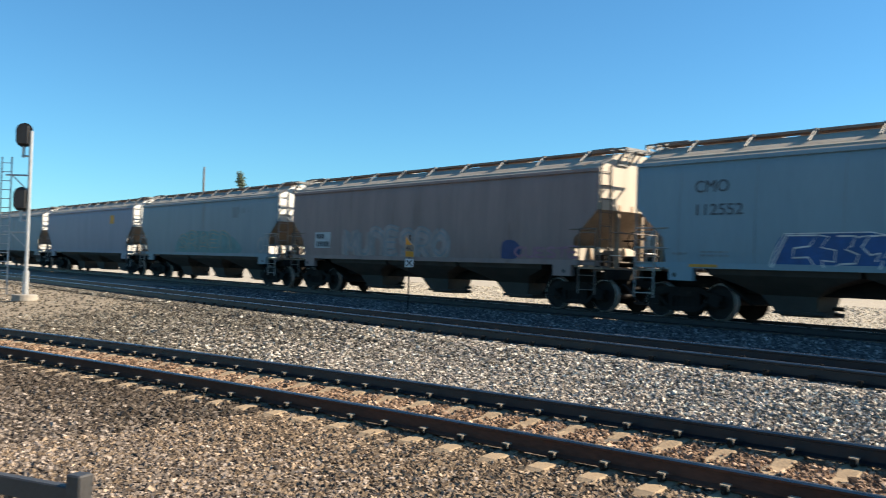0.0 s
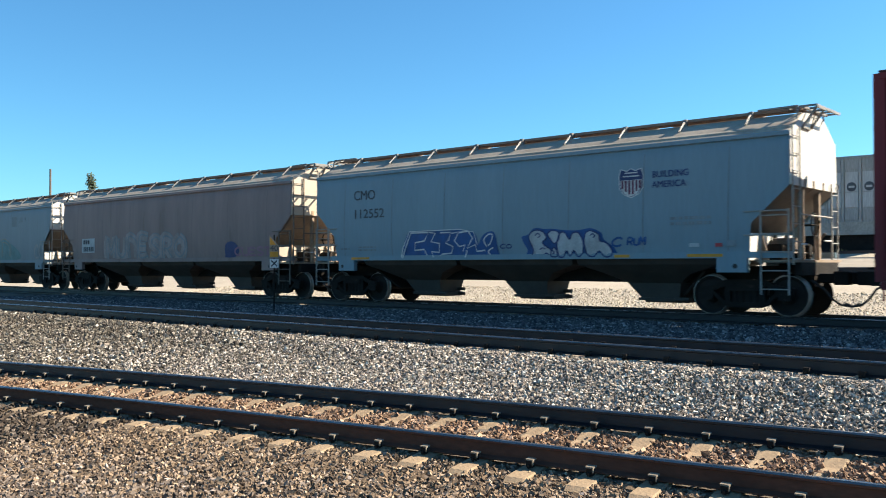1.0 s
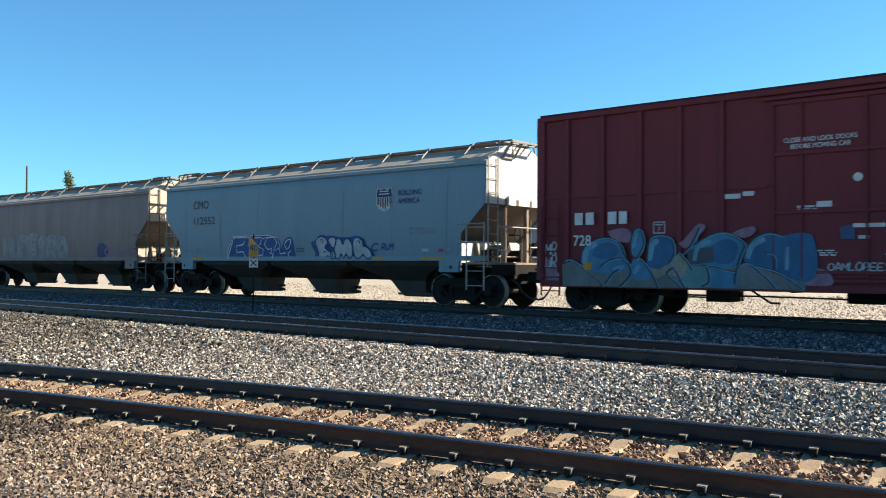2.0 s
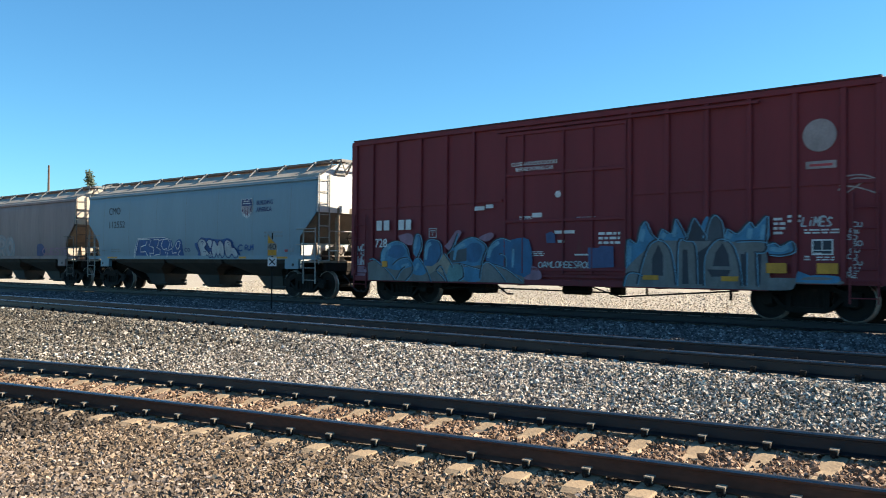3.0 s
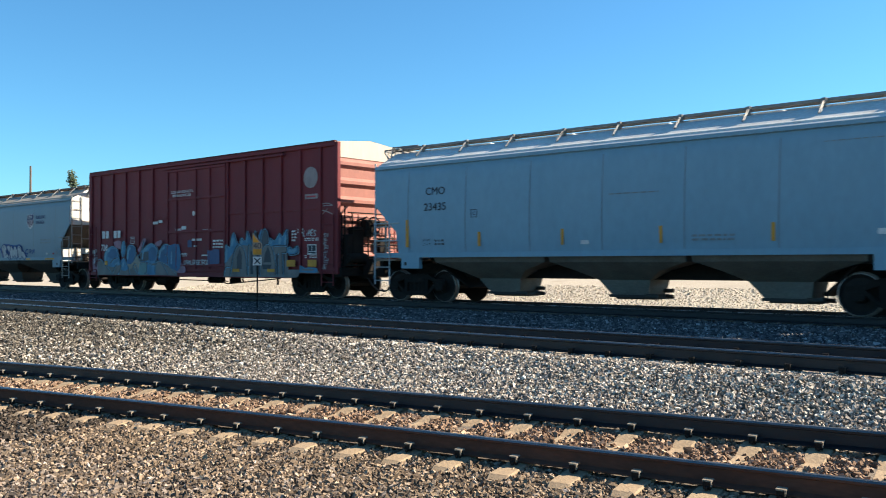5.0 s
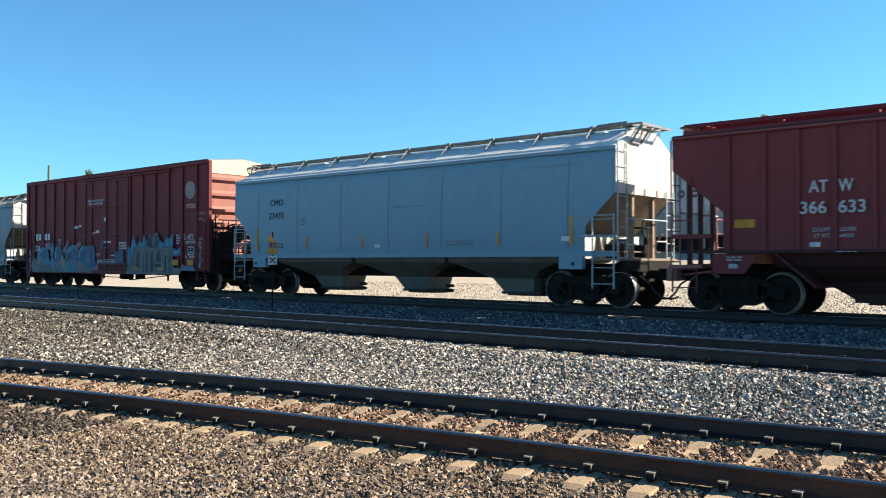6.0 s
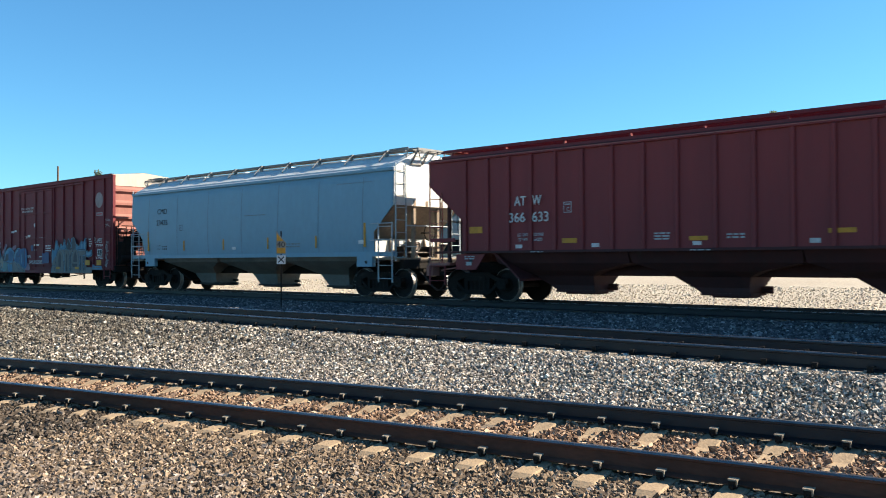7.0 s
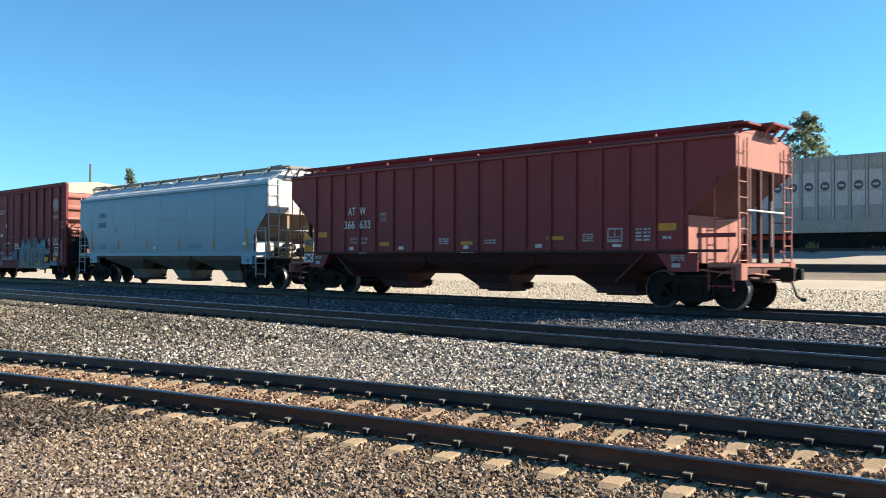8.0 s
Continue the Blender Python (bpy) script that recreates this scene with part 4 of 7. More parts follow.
# ---- red hopper with outside posts ----
def red_hopper(ref_left, length):
    car = thing("ribbed_hopper", "oxide-red covered hopper with outside posts, last car of the train", "freight car", "covered hoppers")
    h = length / 2
    for s in (-1, 1):
        bm = bmesh.new()
        pts = [(-h, 4.02), (-h, 3.30), (-h + 1.22, 2.28), (-h + 1.22, 1.42), (h - 1.22, 1.42), (h - 1.22, 2.28), (h, 3.30), (h, 4.02)]
        y0, y1 = sorted((s * 1.50, s * 1.53))
        prism(bm, pts, y0, y1)
        part("side_sheet", bm, "red", car)
        for k, x in enumerate((-6.88, -6.08, -5.36, -4.61, -3.85, -3.02, -2.16, -1.30, -0.43, 0.51, 1.40, 2.24, 3.08, 3.88, 4.67, 5.46, 6.19, 6.92)):
            low = 1.42
            bm = bmesh.new()
            y0, y1 = sorted((s * 1.53, s * 1.592))
            box(bm, x - 0.05, x + 0.05, y0, y1, low, 3.985)
            part("side_post", bevelled(bm, 0.012), "red", car)
        bm = bmesh.new()
        y0, y1 = sorted((s * 1.46, s * 1.60))
        box(bm, -h, h, y0, y1, 3.985, 4.06)
        part("top_rail", bevelled(bm, 0.012), "red", car)
        bm = bmesh.new()
        box(bm, -h, h, *sorted((s * 1.599, s * 1.606)), 4.030, 4.046)
        part("weld_bead", bm, "red_end", car, "narrow pale weld bead")
        bm = bmesh.new()
        box(bm, -h, h, *sorted((s * 1.40, s * 1.52)), 4.058, 4.10)
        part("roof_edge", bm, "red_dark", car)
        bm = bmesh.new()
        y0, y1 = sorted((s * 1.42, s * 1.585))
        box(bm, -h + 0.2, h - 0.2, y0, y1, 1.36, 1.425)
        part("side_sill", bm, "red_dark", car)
        for e in (-1, 1):
            bm = bmesh.new()
            a = [(e * (h - 2.02), 1.34), (e * (h - 0.95), 1.34), (e * (h - 0.95), 0.90), (e * (h - 1.68), 0.90)]
            prism(bm, a, s * 1.46, s * 1.50)
            part("bolster_web", bm, "red", car)
            bm = bmesh.new()
            rod(bm, (e * (h - 1.5), s * 1.49, 1.14), (e * (h - 1.5), s * 1.506, 1.14), 0.07, 14)
            part("jacking_hole", bm, "black", car)
            bm = bmesh.new()
            box(bm, *sorted((e * (h - 0.95), e * h)), *sorted((s * 1.52, s * 1.56)), 1.70, 1.80)
            part("corner_brace", bm, "red", car)
            bm = bmesh.new()
            pipe(bm, [(e * (h - 0.50), s * 1.57, 1.1), (e * (h - 0.50), s * 1.57, 2.95), (e * (h - 0.46), s * 1.57, 3.08), (e * (h - 0.40), s * 1.53, 3.12)], 0.018)
            part("hand_rail", bm, "red", car)
            bm = bmesh.new()
            pipe(bm, [(e * (h - 0.50), s * 1.57, 2.12), (e * (h - 0.02), s * 1.57, 2.12)], 0.016)
            part("hand_rail", bm, "red", car)
    bm = bmesh.new()
    for a, b in (((-1.50, 4.03), (-0.95, 4.14)), ((-0.95, 4.14), (0.95, 4.14)), ((0.95, 4.14), (1.5, 4.03))):
        v = [bm.verts.new((x, y, z)) for x, (y, z) in ((-h, a), (h, a), (h, b), (-h, b))]
        bm.faces.new(v)
    part("roof", bm, "red", car)
    for e in (-1, 1):
        bm = bmesh.new()
        ring = [(-1.50, 3.32), (-1.50, 4.03), (-0.95, 4.17), (-0.4, 4.24), (0.4, 4.24), (0.95, 4.17), (1.50, 4.03), (1.50, 3.32)]
        bm.faces.new([bm.verts.new((e * (h - 0.01), y, z)) for y, z in ring])
        part("end_sheet", bm, "red_end", car, "red end sheet toned paler for sunlight")
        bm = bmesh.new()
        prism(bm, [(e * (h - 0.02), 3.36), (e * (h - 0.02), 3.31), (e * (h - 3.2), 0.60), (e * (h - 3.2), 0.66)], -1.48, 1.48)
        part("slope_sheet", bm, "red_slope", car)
        bm = bmesh.new()
        box(bm, *sorted((e * (h - 1.25), e * (h - 1.22))), -1.42, 1.42, 1.1, 2.25)
        part("end_bulkhead", bm, "red_end", car, "red bulkhead under the slope sheet, toned paler for sunlight")
        truck(car, e * (h - 1.36))
        coupler(car, e * (h + 0.15), e, e > 0)
        x = e * (h + 0.05)
        ladder(car, "end_ladder", (x, -1.50), (x, -1.05), 1.05, 4.0, "red_end", 0.36)
        ladder(car, "end_ladder", (x, 1.52), (x, 1.05), 1.05, 3.9, "red_end", 0.36)
        for y in (-0.75, -0.15, 0.55):
            bm = bmesh.new()
            box(bm, e * (h - 0.06) - 0.05, e * (h - 0.06) + 0.05, y - 0.045, y + 0.045, 1.1, 3.35)
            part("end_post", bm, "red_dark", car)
        bm = bmesh.new()
        rod(bm, (x, -1.05, 2.33), (x, 1.05, 2.33), 0.025)
        rod(bm, (x, 0.3, 1.5), (x, 0.3, 2.6), 0.02)
        part("grab_iron", bm, "paint_white", car)
        bm = bmesh.new()
        box(bm, *sorted((e * (h - 0.7), e * (h + 0.12))), -1.5, 1.5, 1.02, 1.10)
        box(bm, *sorted((e * (h - 0.10), e * (h + 0.14))), -1.56, -1.25, 0.72, 1.02)
        box(bm, *sorted((e * (h - 0.10), e * (h + 0.14))), 1.25, 1.56, 0.62, 1.14)
        part("end_platform", bm, "red_end", car)
        bm = bmesh.new()
        box(bm, *sorted((e * (h - 0.02), e * (h + 0.10))), -1.25, 1.25, 0.84, 1.02)
        box(bm, *sorted((e * (h - 0.6), e * (h + 0.12))), -0.34, 0.34, 0.64, 1.0)
        rod(bm, (e * (h + 0.02), -0.9, 0.76), (e * (h + 0.02), 1.0, 0.70), 0.045)
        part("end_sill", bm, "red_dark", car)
        bm = bmesh.new()
        pipe(bm, [(e * (h - 0.9), -1.45, 0.95), (e * (h - 0.3), -1.35, 0.88), (e * (h + 0.16), -0.9, 0.86), (e * (h + 0.22), 0.2, 0.80), (e * (h + 0.30), 0.35, 0.86)], 0.022)
        part("brake_pipe", bm, "red_end", car)
        ladder(car, "side_step", (e * (h - 0.03), -1.60), (e * (h - 0.62), -1.60), 0.46, 1.02, "red", 0.42)
        bm = bmesh.new()
        box(bm, *sorted((e * (h - 0.4), e * (h + 0.34))), -0.25, 0.85, 4.37, 4.42)
        box(bm, *sorted((e * (h - 0.6), e * (h + 0.06))), -1.0, -0.25, 4.34, 4.39)
        for y in (-0.2, 0.3, 0.75):
            prism(bm, [(e * (h + 0.02), 4.08), (e * (h + 0.05), 4.08), (e * (h + 0.30), 4.37), (e * (h + 0.24), 4.37)], y - 0.05, y + 0.05)
        part("roof_platform", bm, "red", car)
    bm = bmesh.new()
    box(bm, -h - 0.1, h + 0.1, -0.32, 0.32, 0.80, 1.12)
    part("centre_sill", bm, "steel", car)
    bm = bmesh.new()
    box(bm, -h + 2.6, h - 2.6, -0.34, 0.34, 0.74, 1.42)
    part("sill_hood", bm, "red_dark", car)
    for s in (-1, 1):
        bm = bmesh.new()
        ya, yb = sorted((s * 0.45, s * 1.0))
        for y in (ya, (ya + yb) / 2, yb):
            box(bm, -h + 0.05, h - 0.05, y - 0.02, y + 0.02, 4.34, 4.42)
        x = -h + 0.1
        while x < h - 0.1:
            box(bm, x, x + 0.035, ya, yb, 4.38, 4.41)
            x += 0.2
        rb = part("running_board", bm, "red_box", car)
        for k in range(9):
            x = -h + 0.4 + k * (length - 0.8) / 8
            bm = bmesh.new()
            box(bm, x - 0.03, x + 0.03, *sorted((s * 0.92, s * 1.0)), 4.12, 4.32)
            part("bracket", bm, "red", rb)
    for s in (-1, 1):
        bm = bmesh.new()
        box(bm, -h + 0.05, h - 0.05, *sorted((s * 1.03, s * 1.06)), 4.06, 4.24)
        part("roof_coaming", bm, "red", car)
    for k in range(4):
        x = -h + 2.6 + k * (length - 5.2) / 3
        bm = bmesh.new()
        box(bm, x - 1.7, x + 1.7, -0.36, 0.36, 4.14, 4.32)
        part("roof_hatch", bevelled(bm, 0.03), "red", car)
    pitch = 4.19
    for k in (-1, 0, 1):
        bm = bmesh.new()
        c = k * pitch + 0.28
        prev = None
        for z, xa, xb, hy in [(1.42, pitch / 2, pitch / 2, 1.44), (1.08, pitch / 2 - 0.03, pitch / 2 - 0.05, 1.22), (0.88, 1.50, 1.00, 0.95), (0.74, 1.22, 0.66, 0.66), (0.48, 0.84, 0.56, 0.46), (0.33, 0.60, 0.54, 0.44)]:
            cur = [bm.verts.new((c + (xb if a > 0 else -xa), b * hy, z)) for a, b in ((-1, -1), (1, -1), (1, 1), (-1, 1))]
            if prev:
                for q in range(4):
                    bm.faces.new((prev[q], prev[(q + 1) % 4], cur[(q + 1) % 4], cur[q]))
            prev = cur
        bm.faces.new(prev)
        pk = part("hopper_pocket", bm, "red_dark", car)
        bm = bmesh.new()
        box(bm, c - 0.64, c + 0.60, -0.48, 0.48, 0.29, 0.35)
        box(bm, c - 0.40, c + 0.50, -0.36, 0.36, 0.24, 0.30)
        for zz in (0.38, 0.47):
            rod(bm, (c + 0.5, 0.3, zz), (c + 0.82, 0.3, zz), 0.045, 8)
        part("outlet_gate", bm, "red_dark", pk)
    CARS.append((car, ref_left + h))
    return car


ribbed = red_hopper(2.63, 16.47)


# ---- boxcar ----
def boxcar(ref_left, length):
    car = thing("boxcar", "dark red hi-cube boxcar covered in blue and silver graffiti", "freight car")
    h = length / 2
    dl, dr = -1.76, 1.98        # plug door
    for s in (-1, 1):
        bm = bmesh.new()
        y0, y1 = sorted((s * 1.47, s * 1.50))
        box(bm, -h, 5.35, y0, y1, 0.64, 4.96)
        box(bm, 5.35, h, y0, y1, 0.80, 4.96)
        part("side_sheet", bm, "red_box", car)
        posts = [-h + 0.06] + [-6.86 + k * 1.0 for k in range(5)] + [dr + 0.03 + k * 0.98 for k in range(6)] + [h - 0.06]
        for x in posts:
            bm = bmesh.new()
            y0, y1 = sorted((s * 1.50, s * 1.57))
            box(bm, x - 0.06, x + 0.06, y0, y1, 0.82, 4.88)
            part("side_post", bevelled(bm, 0.015), "red_box", car)
        for xa, xb in ((-h + 0.1, dl - 0.1), (dr + 0.1, h - 0.1)):
            bm = bmesh.new()
            y0, y1 = sorted((s * 1.50, s * 1.535))
            box(bm, xa, xb, y0, y1, 2.88, 2.96)
            part("belt_rail", bm, "red_box", car)
        for z0, z1, nm in ((4.86, 5.0, "top_rail"), (0.64, 0.80, "side_sill")):
            bm = bmesh.new()
            y0, y1 = sorted((s * 1.46, s * 1.585))
            box(bm, -h, h if z0 > 2 else 5.35, y0, y1, z0, z1)
            part(nm, bevelled(bm, 0.012), "red_box", car)
        # plug door with its own ribs, tracks and lock rods
        bm = bmesh.new()
        y0, y1 = sorted((s * 1.50, s * 1.555))
        box(bm, dl, dr, y0, y1, 0.95, 4.72)
        door = part("door", bm, "red_box", car, "closed dark red plug door")
        for z in (1.02, 2.29, 3.53, 4.62):
            bm = bmesh.new()
            y0, y1 = sorted((s * 1.555, s * 1.60))
            box(bm, dl + 0.05, dr - 0.05, y0, y1, z, z + 0.09)
            part("door_rib", bevelled(bm, 0.01), "red_box", door)
        for x in (dl + 0.05, dl + 0.64, dl + 1.90, dl + 2.76, dr - 0.05):
            bm = bmesh.new()
            rod(bm, (x, s * 1.585, 0.95), (x, s * 1.585, 4.7), 0.026)
            part("lock_rod", bm, "red_box", door)
        for z in (0.86, 4.74):
            bm = bmesh.new()
            y0, y1 = sorted((s * 1.55, s * (1.63 if z > 2 else 1.59)))
            box(bm, dl - 0.2, dr + 3.2, y0, y1, z, z + 0.06)
            part("door_track", bm, "red_box", car)
    bm = bmesh.new()
    v = [bm.verts.new((x, y, z)) for y, z in ((-1.57, 5.0), (0, 5.16), (1.57, 5.0)) for x in (-h, h)]
    bm.faces.new((v[0], v[1], v[3], v[2]))
    bm.faces.new((v[2], v[3], v[5], v[4]))
    part("roof", bm, "panel_cream", car)
    for s in (-1, 1):
        bm = bmesh.new()
        box(bm, -h, h, *sorted((s * 1.48, s * 1.60)), 4.998, 5.03)
        part("roof_edge", bm, "red_dark", car)
    for e in (-1, 1):
        bm = bmesh.new()
        box(bm, *sorted((e * (h - 0.05), e * (h - 0.01))), -1.5, 1.5, 0.78, 4.52)
        part("end_sheet", bm, "red_end", car, "faded corrugated red end, toned paler for sunlight")
        bm = bmesh.new()
        ring = [(-1.54, 4.52), (-1.54, 5.0), (0, 5.15), (1.54, 5.0), (1.54, 4.52)]
        prism_y = [bm.verts.new((e * (h + 0.005), y, z)) for y, z in ring]
        bm.faces.new(prism_y)
        part("end_panel", bm, "panel_cream", car, "cream upper end panel")
        for z in (1.35, 1.95, 2.55, 3.12, 3.72, 4.32):
            bm = bmesh.new()
            prism(bm, [(e * h - e * 0.01, z - 0.16), (e * (h + 0.09), z - 0.05), (e * (h + 0.09), z + 0.05), (e * h - e * 0.01, z + 0.16)], -1.46, 1.46)
            part("corrugation", bm, "red_end", car)
        for y in (-1.5, 1.5):
            bm = bmesh.new()
            box(bm, *sorted((e * (h - 0.02), e * (h + 0.11))), y - 0.06, y + 0.06, 0.8, 4.98)
            part("corner_post", bm, "red_box", car)
        truck(car, e * (h - 1.62))
        coupler(car, e * (h + 0.2), e)
        x = e * (h + 0.13)
        ladder(car, "end_ladder", (x, -1.42), (x, -0.95), 1.0, 2.75, "steel")
        ladder(car, "end_ladder", (x, 1.46), (x, 1.02), 1.0, 2.9, "red_box")
        bm = bmesh.new()
        box(bm, *sorted((e * (h + 0.02), e * (h + 0.30))), -1.35, 1.35, 1.05, 1.10)
        box(bm, *sorted((e * (h - 0.05), e * (h + 0.2))), -1.5, 1.5, 0.72, 1.0)
        part("end_platform", bm, "steel", car)
        ladder(car, "side_step", (e * (h - 0.06), -1.60), (e * (h - 0.6), -1.60), 0.42, 0.9, "red_box", 0.35)
        ladder(car, "side_ladder", (e * (h - 0.06), -1.60), (e * (h - 0.55), -1.60), 1.0, 2.7, "red_box", 0.42)
    # brake wheel and gear on the sunny end
    bm = bmesh.new()
    c = Vector((h + 0.42, -0.25, 2.35))
    ringp = [c + Vector((0, math.cos(k * 0.3927) * 0.28, math.sin(k * 0.3927) * 0.28)) for k in range(17)]
    pipe(bm, ringp, 0.022)
    for k in range(0, 16, 3):
        rod(bm, c, ringp[k], 0.014)
    rod(bm, c, (h, -0.25, 2.35), 0.03)
    part("brake_wheel", bm, "steel", car)
    for nm, (xa, xb, ya, yb, za, zb) in (("brake_housing", (h + 0.05, h + 0.3, -0.5, 0.0, 2.0, 2.55)), ("brake_valve", (h + 0.05, h + 0.2, 0.25, 0.7, 1.5, 1.95)),
                                         ("retainer_box", (h + 0.05, h + 0.26, -1.05, -0.55, 1.45, 2.3)), ("release_box", (h + 0.05, h + 0.3, -1.32, -1.08, 1.1, 2.05)), ("draft_housing", (h + 0.02, h + 0.34, -0.55, 0.5, 0.66, 1.28)), ("badge_plate", (h + 0.1, h + 0.13, 0.3, 0.72, 2.05, 2.35)), ("crossover_step", (h + 0.08, h + 0.36, -1.2, 1.2, 1.30, 1.36))):
        bm = bmesh.new()
        box(bm, xa, xb, ya, yb, za, zb)
        part(nm, bevelled(bm, 0.015), "red_end" if nm == "badge_plate" else "steel", car)
    bm = bmesh.new()
    rod(bm, (h + 0.24, -1.3, 1.3), (h + 0.24, -0.5, 1.3), 0.16, 14)
    part("air_reservoir", bm, "steel", car)
    bm = bmesh.new()
    rod(bm, (h + 0.3, 0.05, 2.42), (h + 0.3, 0.42, 2.42), 0.10, 12)
    rod(bm, (h + 0.3, -0.9, 2.5), (h + 0.3, -0.45, 2.62), 0.03)
    part("brake_lever", bm, "steel", car)
    for nm, p, q in (("handhold", (h + 0.2, -1.34, 1.0), (h + 0.2, -1.34, 2.95)), ("handhold", (h + 0.28, -1.3, 2.2), (h + 0.28, -0.6, 2.2)), ("brake_rod", (h + 0.22, 0.1, 0.9), (h + 0.22, 0.75, 2.1)), ("handhold", (h + 0.22, -0.1, 1.95), (h + 0.22, 1.2, 1.95)), ("brake_rod", (h + 0.15, -0.25, 1.1), (h + 0.15, -0.25, 2.0)), ("handhold", (h + 0.2, -1.2, 2.75), (h + 0.2, 1.1, 2.75)), ("handhold", (h + 0.2, -0.9, 1.75), (h + 0.2, 1.3, 1.75)),
                     ("brake_rod", (h + 0.2, -0.75, 1.05), (h + 0.2, -0.75, 2.7)), ("handhold", (h + 0.2, 0.5, 1.3), (h + 0.2, 0.5, 2.4))):
        bm = bmesh.new()
        rod(bm, p, q, 0.022)
        part(nm, bm, "steel", car)
    bm = bmesh.new()
    box(bm, -h - 0.1, h + 0.1, -0.3, 0.3, 0.62, 0.95)
    box(bm, -h + 2.9, h - 2.9, -1.3, 1.3, 0.66, 0.76)
    for k in range(7):
        x = -h + 3.6 + k * (length - 7.2) / 6
        box(bm, x - 0.05, x + 0.05, -1.45, 1.45, 0.62, 0.8)
    rod(bm, (-0.5, -0.5, 0.52), (0.3, -0.5, 0.52), 0.13, 10)
    box(bm, 1.0, 1.3, -0.7, -0.4, 0.42, 0.66)
    box(bm, -3.5, -2.9, -0.9, -0.3, 0.36, 0.66)
    box(bm, -4.6, -4.3, -1.2, -0.9, 0.48, 0.66)
    rod(bm, (-2.6, -1.0, 0.40), (-2.6, -1.0, 0.68), 0.03)
    rod(bm, (2.2, -1.0, 0.46), (2.2, -1.0, 0.68), 0.03)
    rod(bm, (-4.4, -1.05, 0.46), (-3.2, -0.8, 0.46), 0.02)
    rod(bm, (4.4, -1.2, 0.40), (4.4, -1.2, 0.68), 0.04)
    pipe(bm, [(-6.0, -1.1, 0.5), (-2.0, -1.15, 0.52), (1.2, -0.9, 0.48)], 0.02)
    pipe(bm, [(-2.4, -1.2, 0.7), (-1.9, -1.2, 0.38), (-1.7, -1.2, 0.38)], 0.025)
    pipe(bm, [(0.5, -1.2, 0.7), (1.6, -1.25, 0.40), (4.6, -1.25, 0.62)], 0.02)
    part("underframe", bm, "steel", car)
    CARS.append((car, ref_left + h))
    return car


box_car = boxcar(-31.46, 15.3)


# ---- lettering, plates and graffiti on the cars ----
def rects(car, mat, y, items, name="plate"):
    for x0, z0, x1, z1 in items:
        yy = y((z0 + z1) / 2) if callable(y) else y
        bm = bmesh.new()
        box(bm, x0, x1, yy - 0.004, yy + 0.001, z0, z1)
        part(name, bm, mat, car)


def frame_box(car, mat, y, x0, z0, x1, z1, w, name="stencil_box"):
    bm = bmesh.new()
    for a, b, c, d in ((x0, z0, x1, z0 + w), (x0, z1 - w, x1, z1), (x0, z0 + w, x0 + w, z1 - w), (x1 - w, z0 + w, x1, z1 - w)):
        flat(bm, [(a, b), (c, b), (c, d), (a, d)], y)
    return part(name, bm, mat, car)


def small_print(car, mat, y, x0, z0, x1, z1, rows, seed, name="small_print"):
    """Writing too small to read: short bars in rows."""
    rng = random.Random(seed)
    bm = bmesh.new()
    h = (z1 - z0) / rows
    for r in range(rows):
        x = x0
        while x < x1 - 0.03:
            w = min(rng.uniform(0.06, 0.2), x1 - x)
            flat(bm, [(x, z0 + r * h + h * 0.2), (x + w, z0 + r * h + h * 0.2), (x + w, z0 + r * h + h * 0.75), (x, z0 + r * h + h * 0.75)], y)
            x += w + 0.04
    return tagged(part(name, bm, mat, car), kind="stuff")


def on_side(z):
    return -(side_y(max(1.44, z)) + 0.012)


STROKES = {
    "C": [[(.92, .84), (.55, 1), (.12, .72), (.08, .3), (.5, 0), (.92, .2)]],
    "R": [[(.08, 0), (.12, 1), (.7, .98), (.88, .72), (.62, .5), (.15, .48)], [(.45, .48), (.95, 0)]],
    "Y": [[(.05, 1), (.45, .5), (.45, 0)], [(.45, .5), (.95, 1)]],
    "U": [[(.08, 1), (.12, .25), (.5, 0), (.88, .25), (.92, 1)]],
    "L": [[(.15, 1), (.1, .05), (.9, .1)]],
    "E": [[(.9, .95), (.1, 1), (.1, 0), (.92, .05)], [(.1, .52), (.75, .5)]],
    "I": [[(.5, .66), (.5, 0)], [(.5, .92), (.52, 1)]],
    "M": [[(.06, 0), (.1, 1), (.5, .4), (.9, 1), (.94, 0)]],
    "S": [[(.9, .85), (.5, 1), (.12, .78), (.5, .52), (.9, .25), (.5, 0), (.1, .15)]],
    "O": [[(.5, 1), (.12, .75), (.08, .3), (.5, 0), (.92, .3), (.88, .75), (.5, 1)]],
    "N": [[(.1, 0), (.1, 1), (.88, .75), (.92, 0)]],
    "A": [[(.05, 0), (.35, .9), (.62, .95), (.95, 0)], [(.2, .36), (.82, .36)]],
    "T": [[(.02, .9), (.98, .98)], [(.5, .95), (.46, 0)]],
}


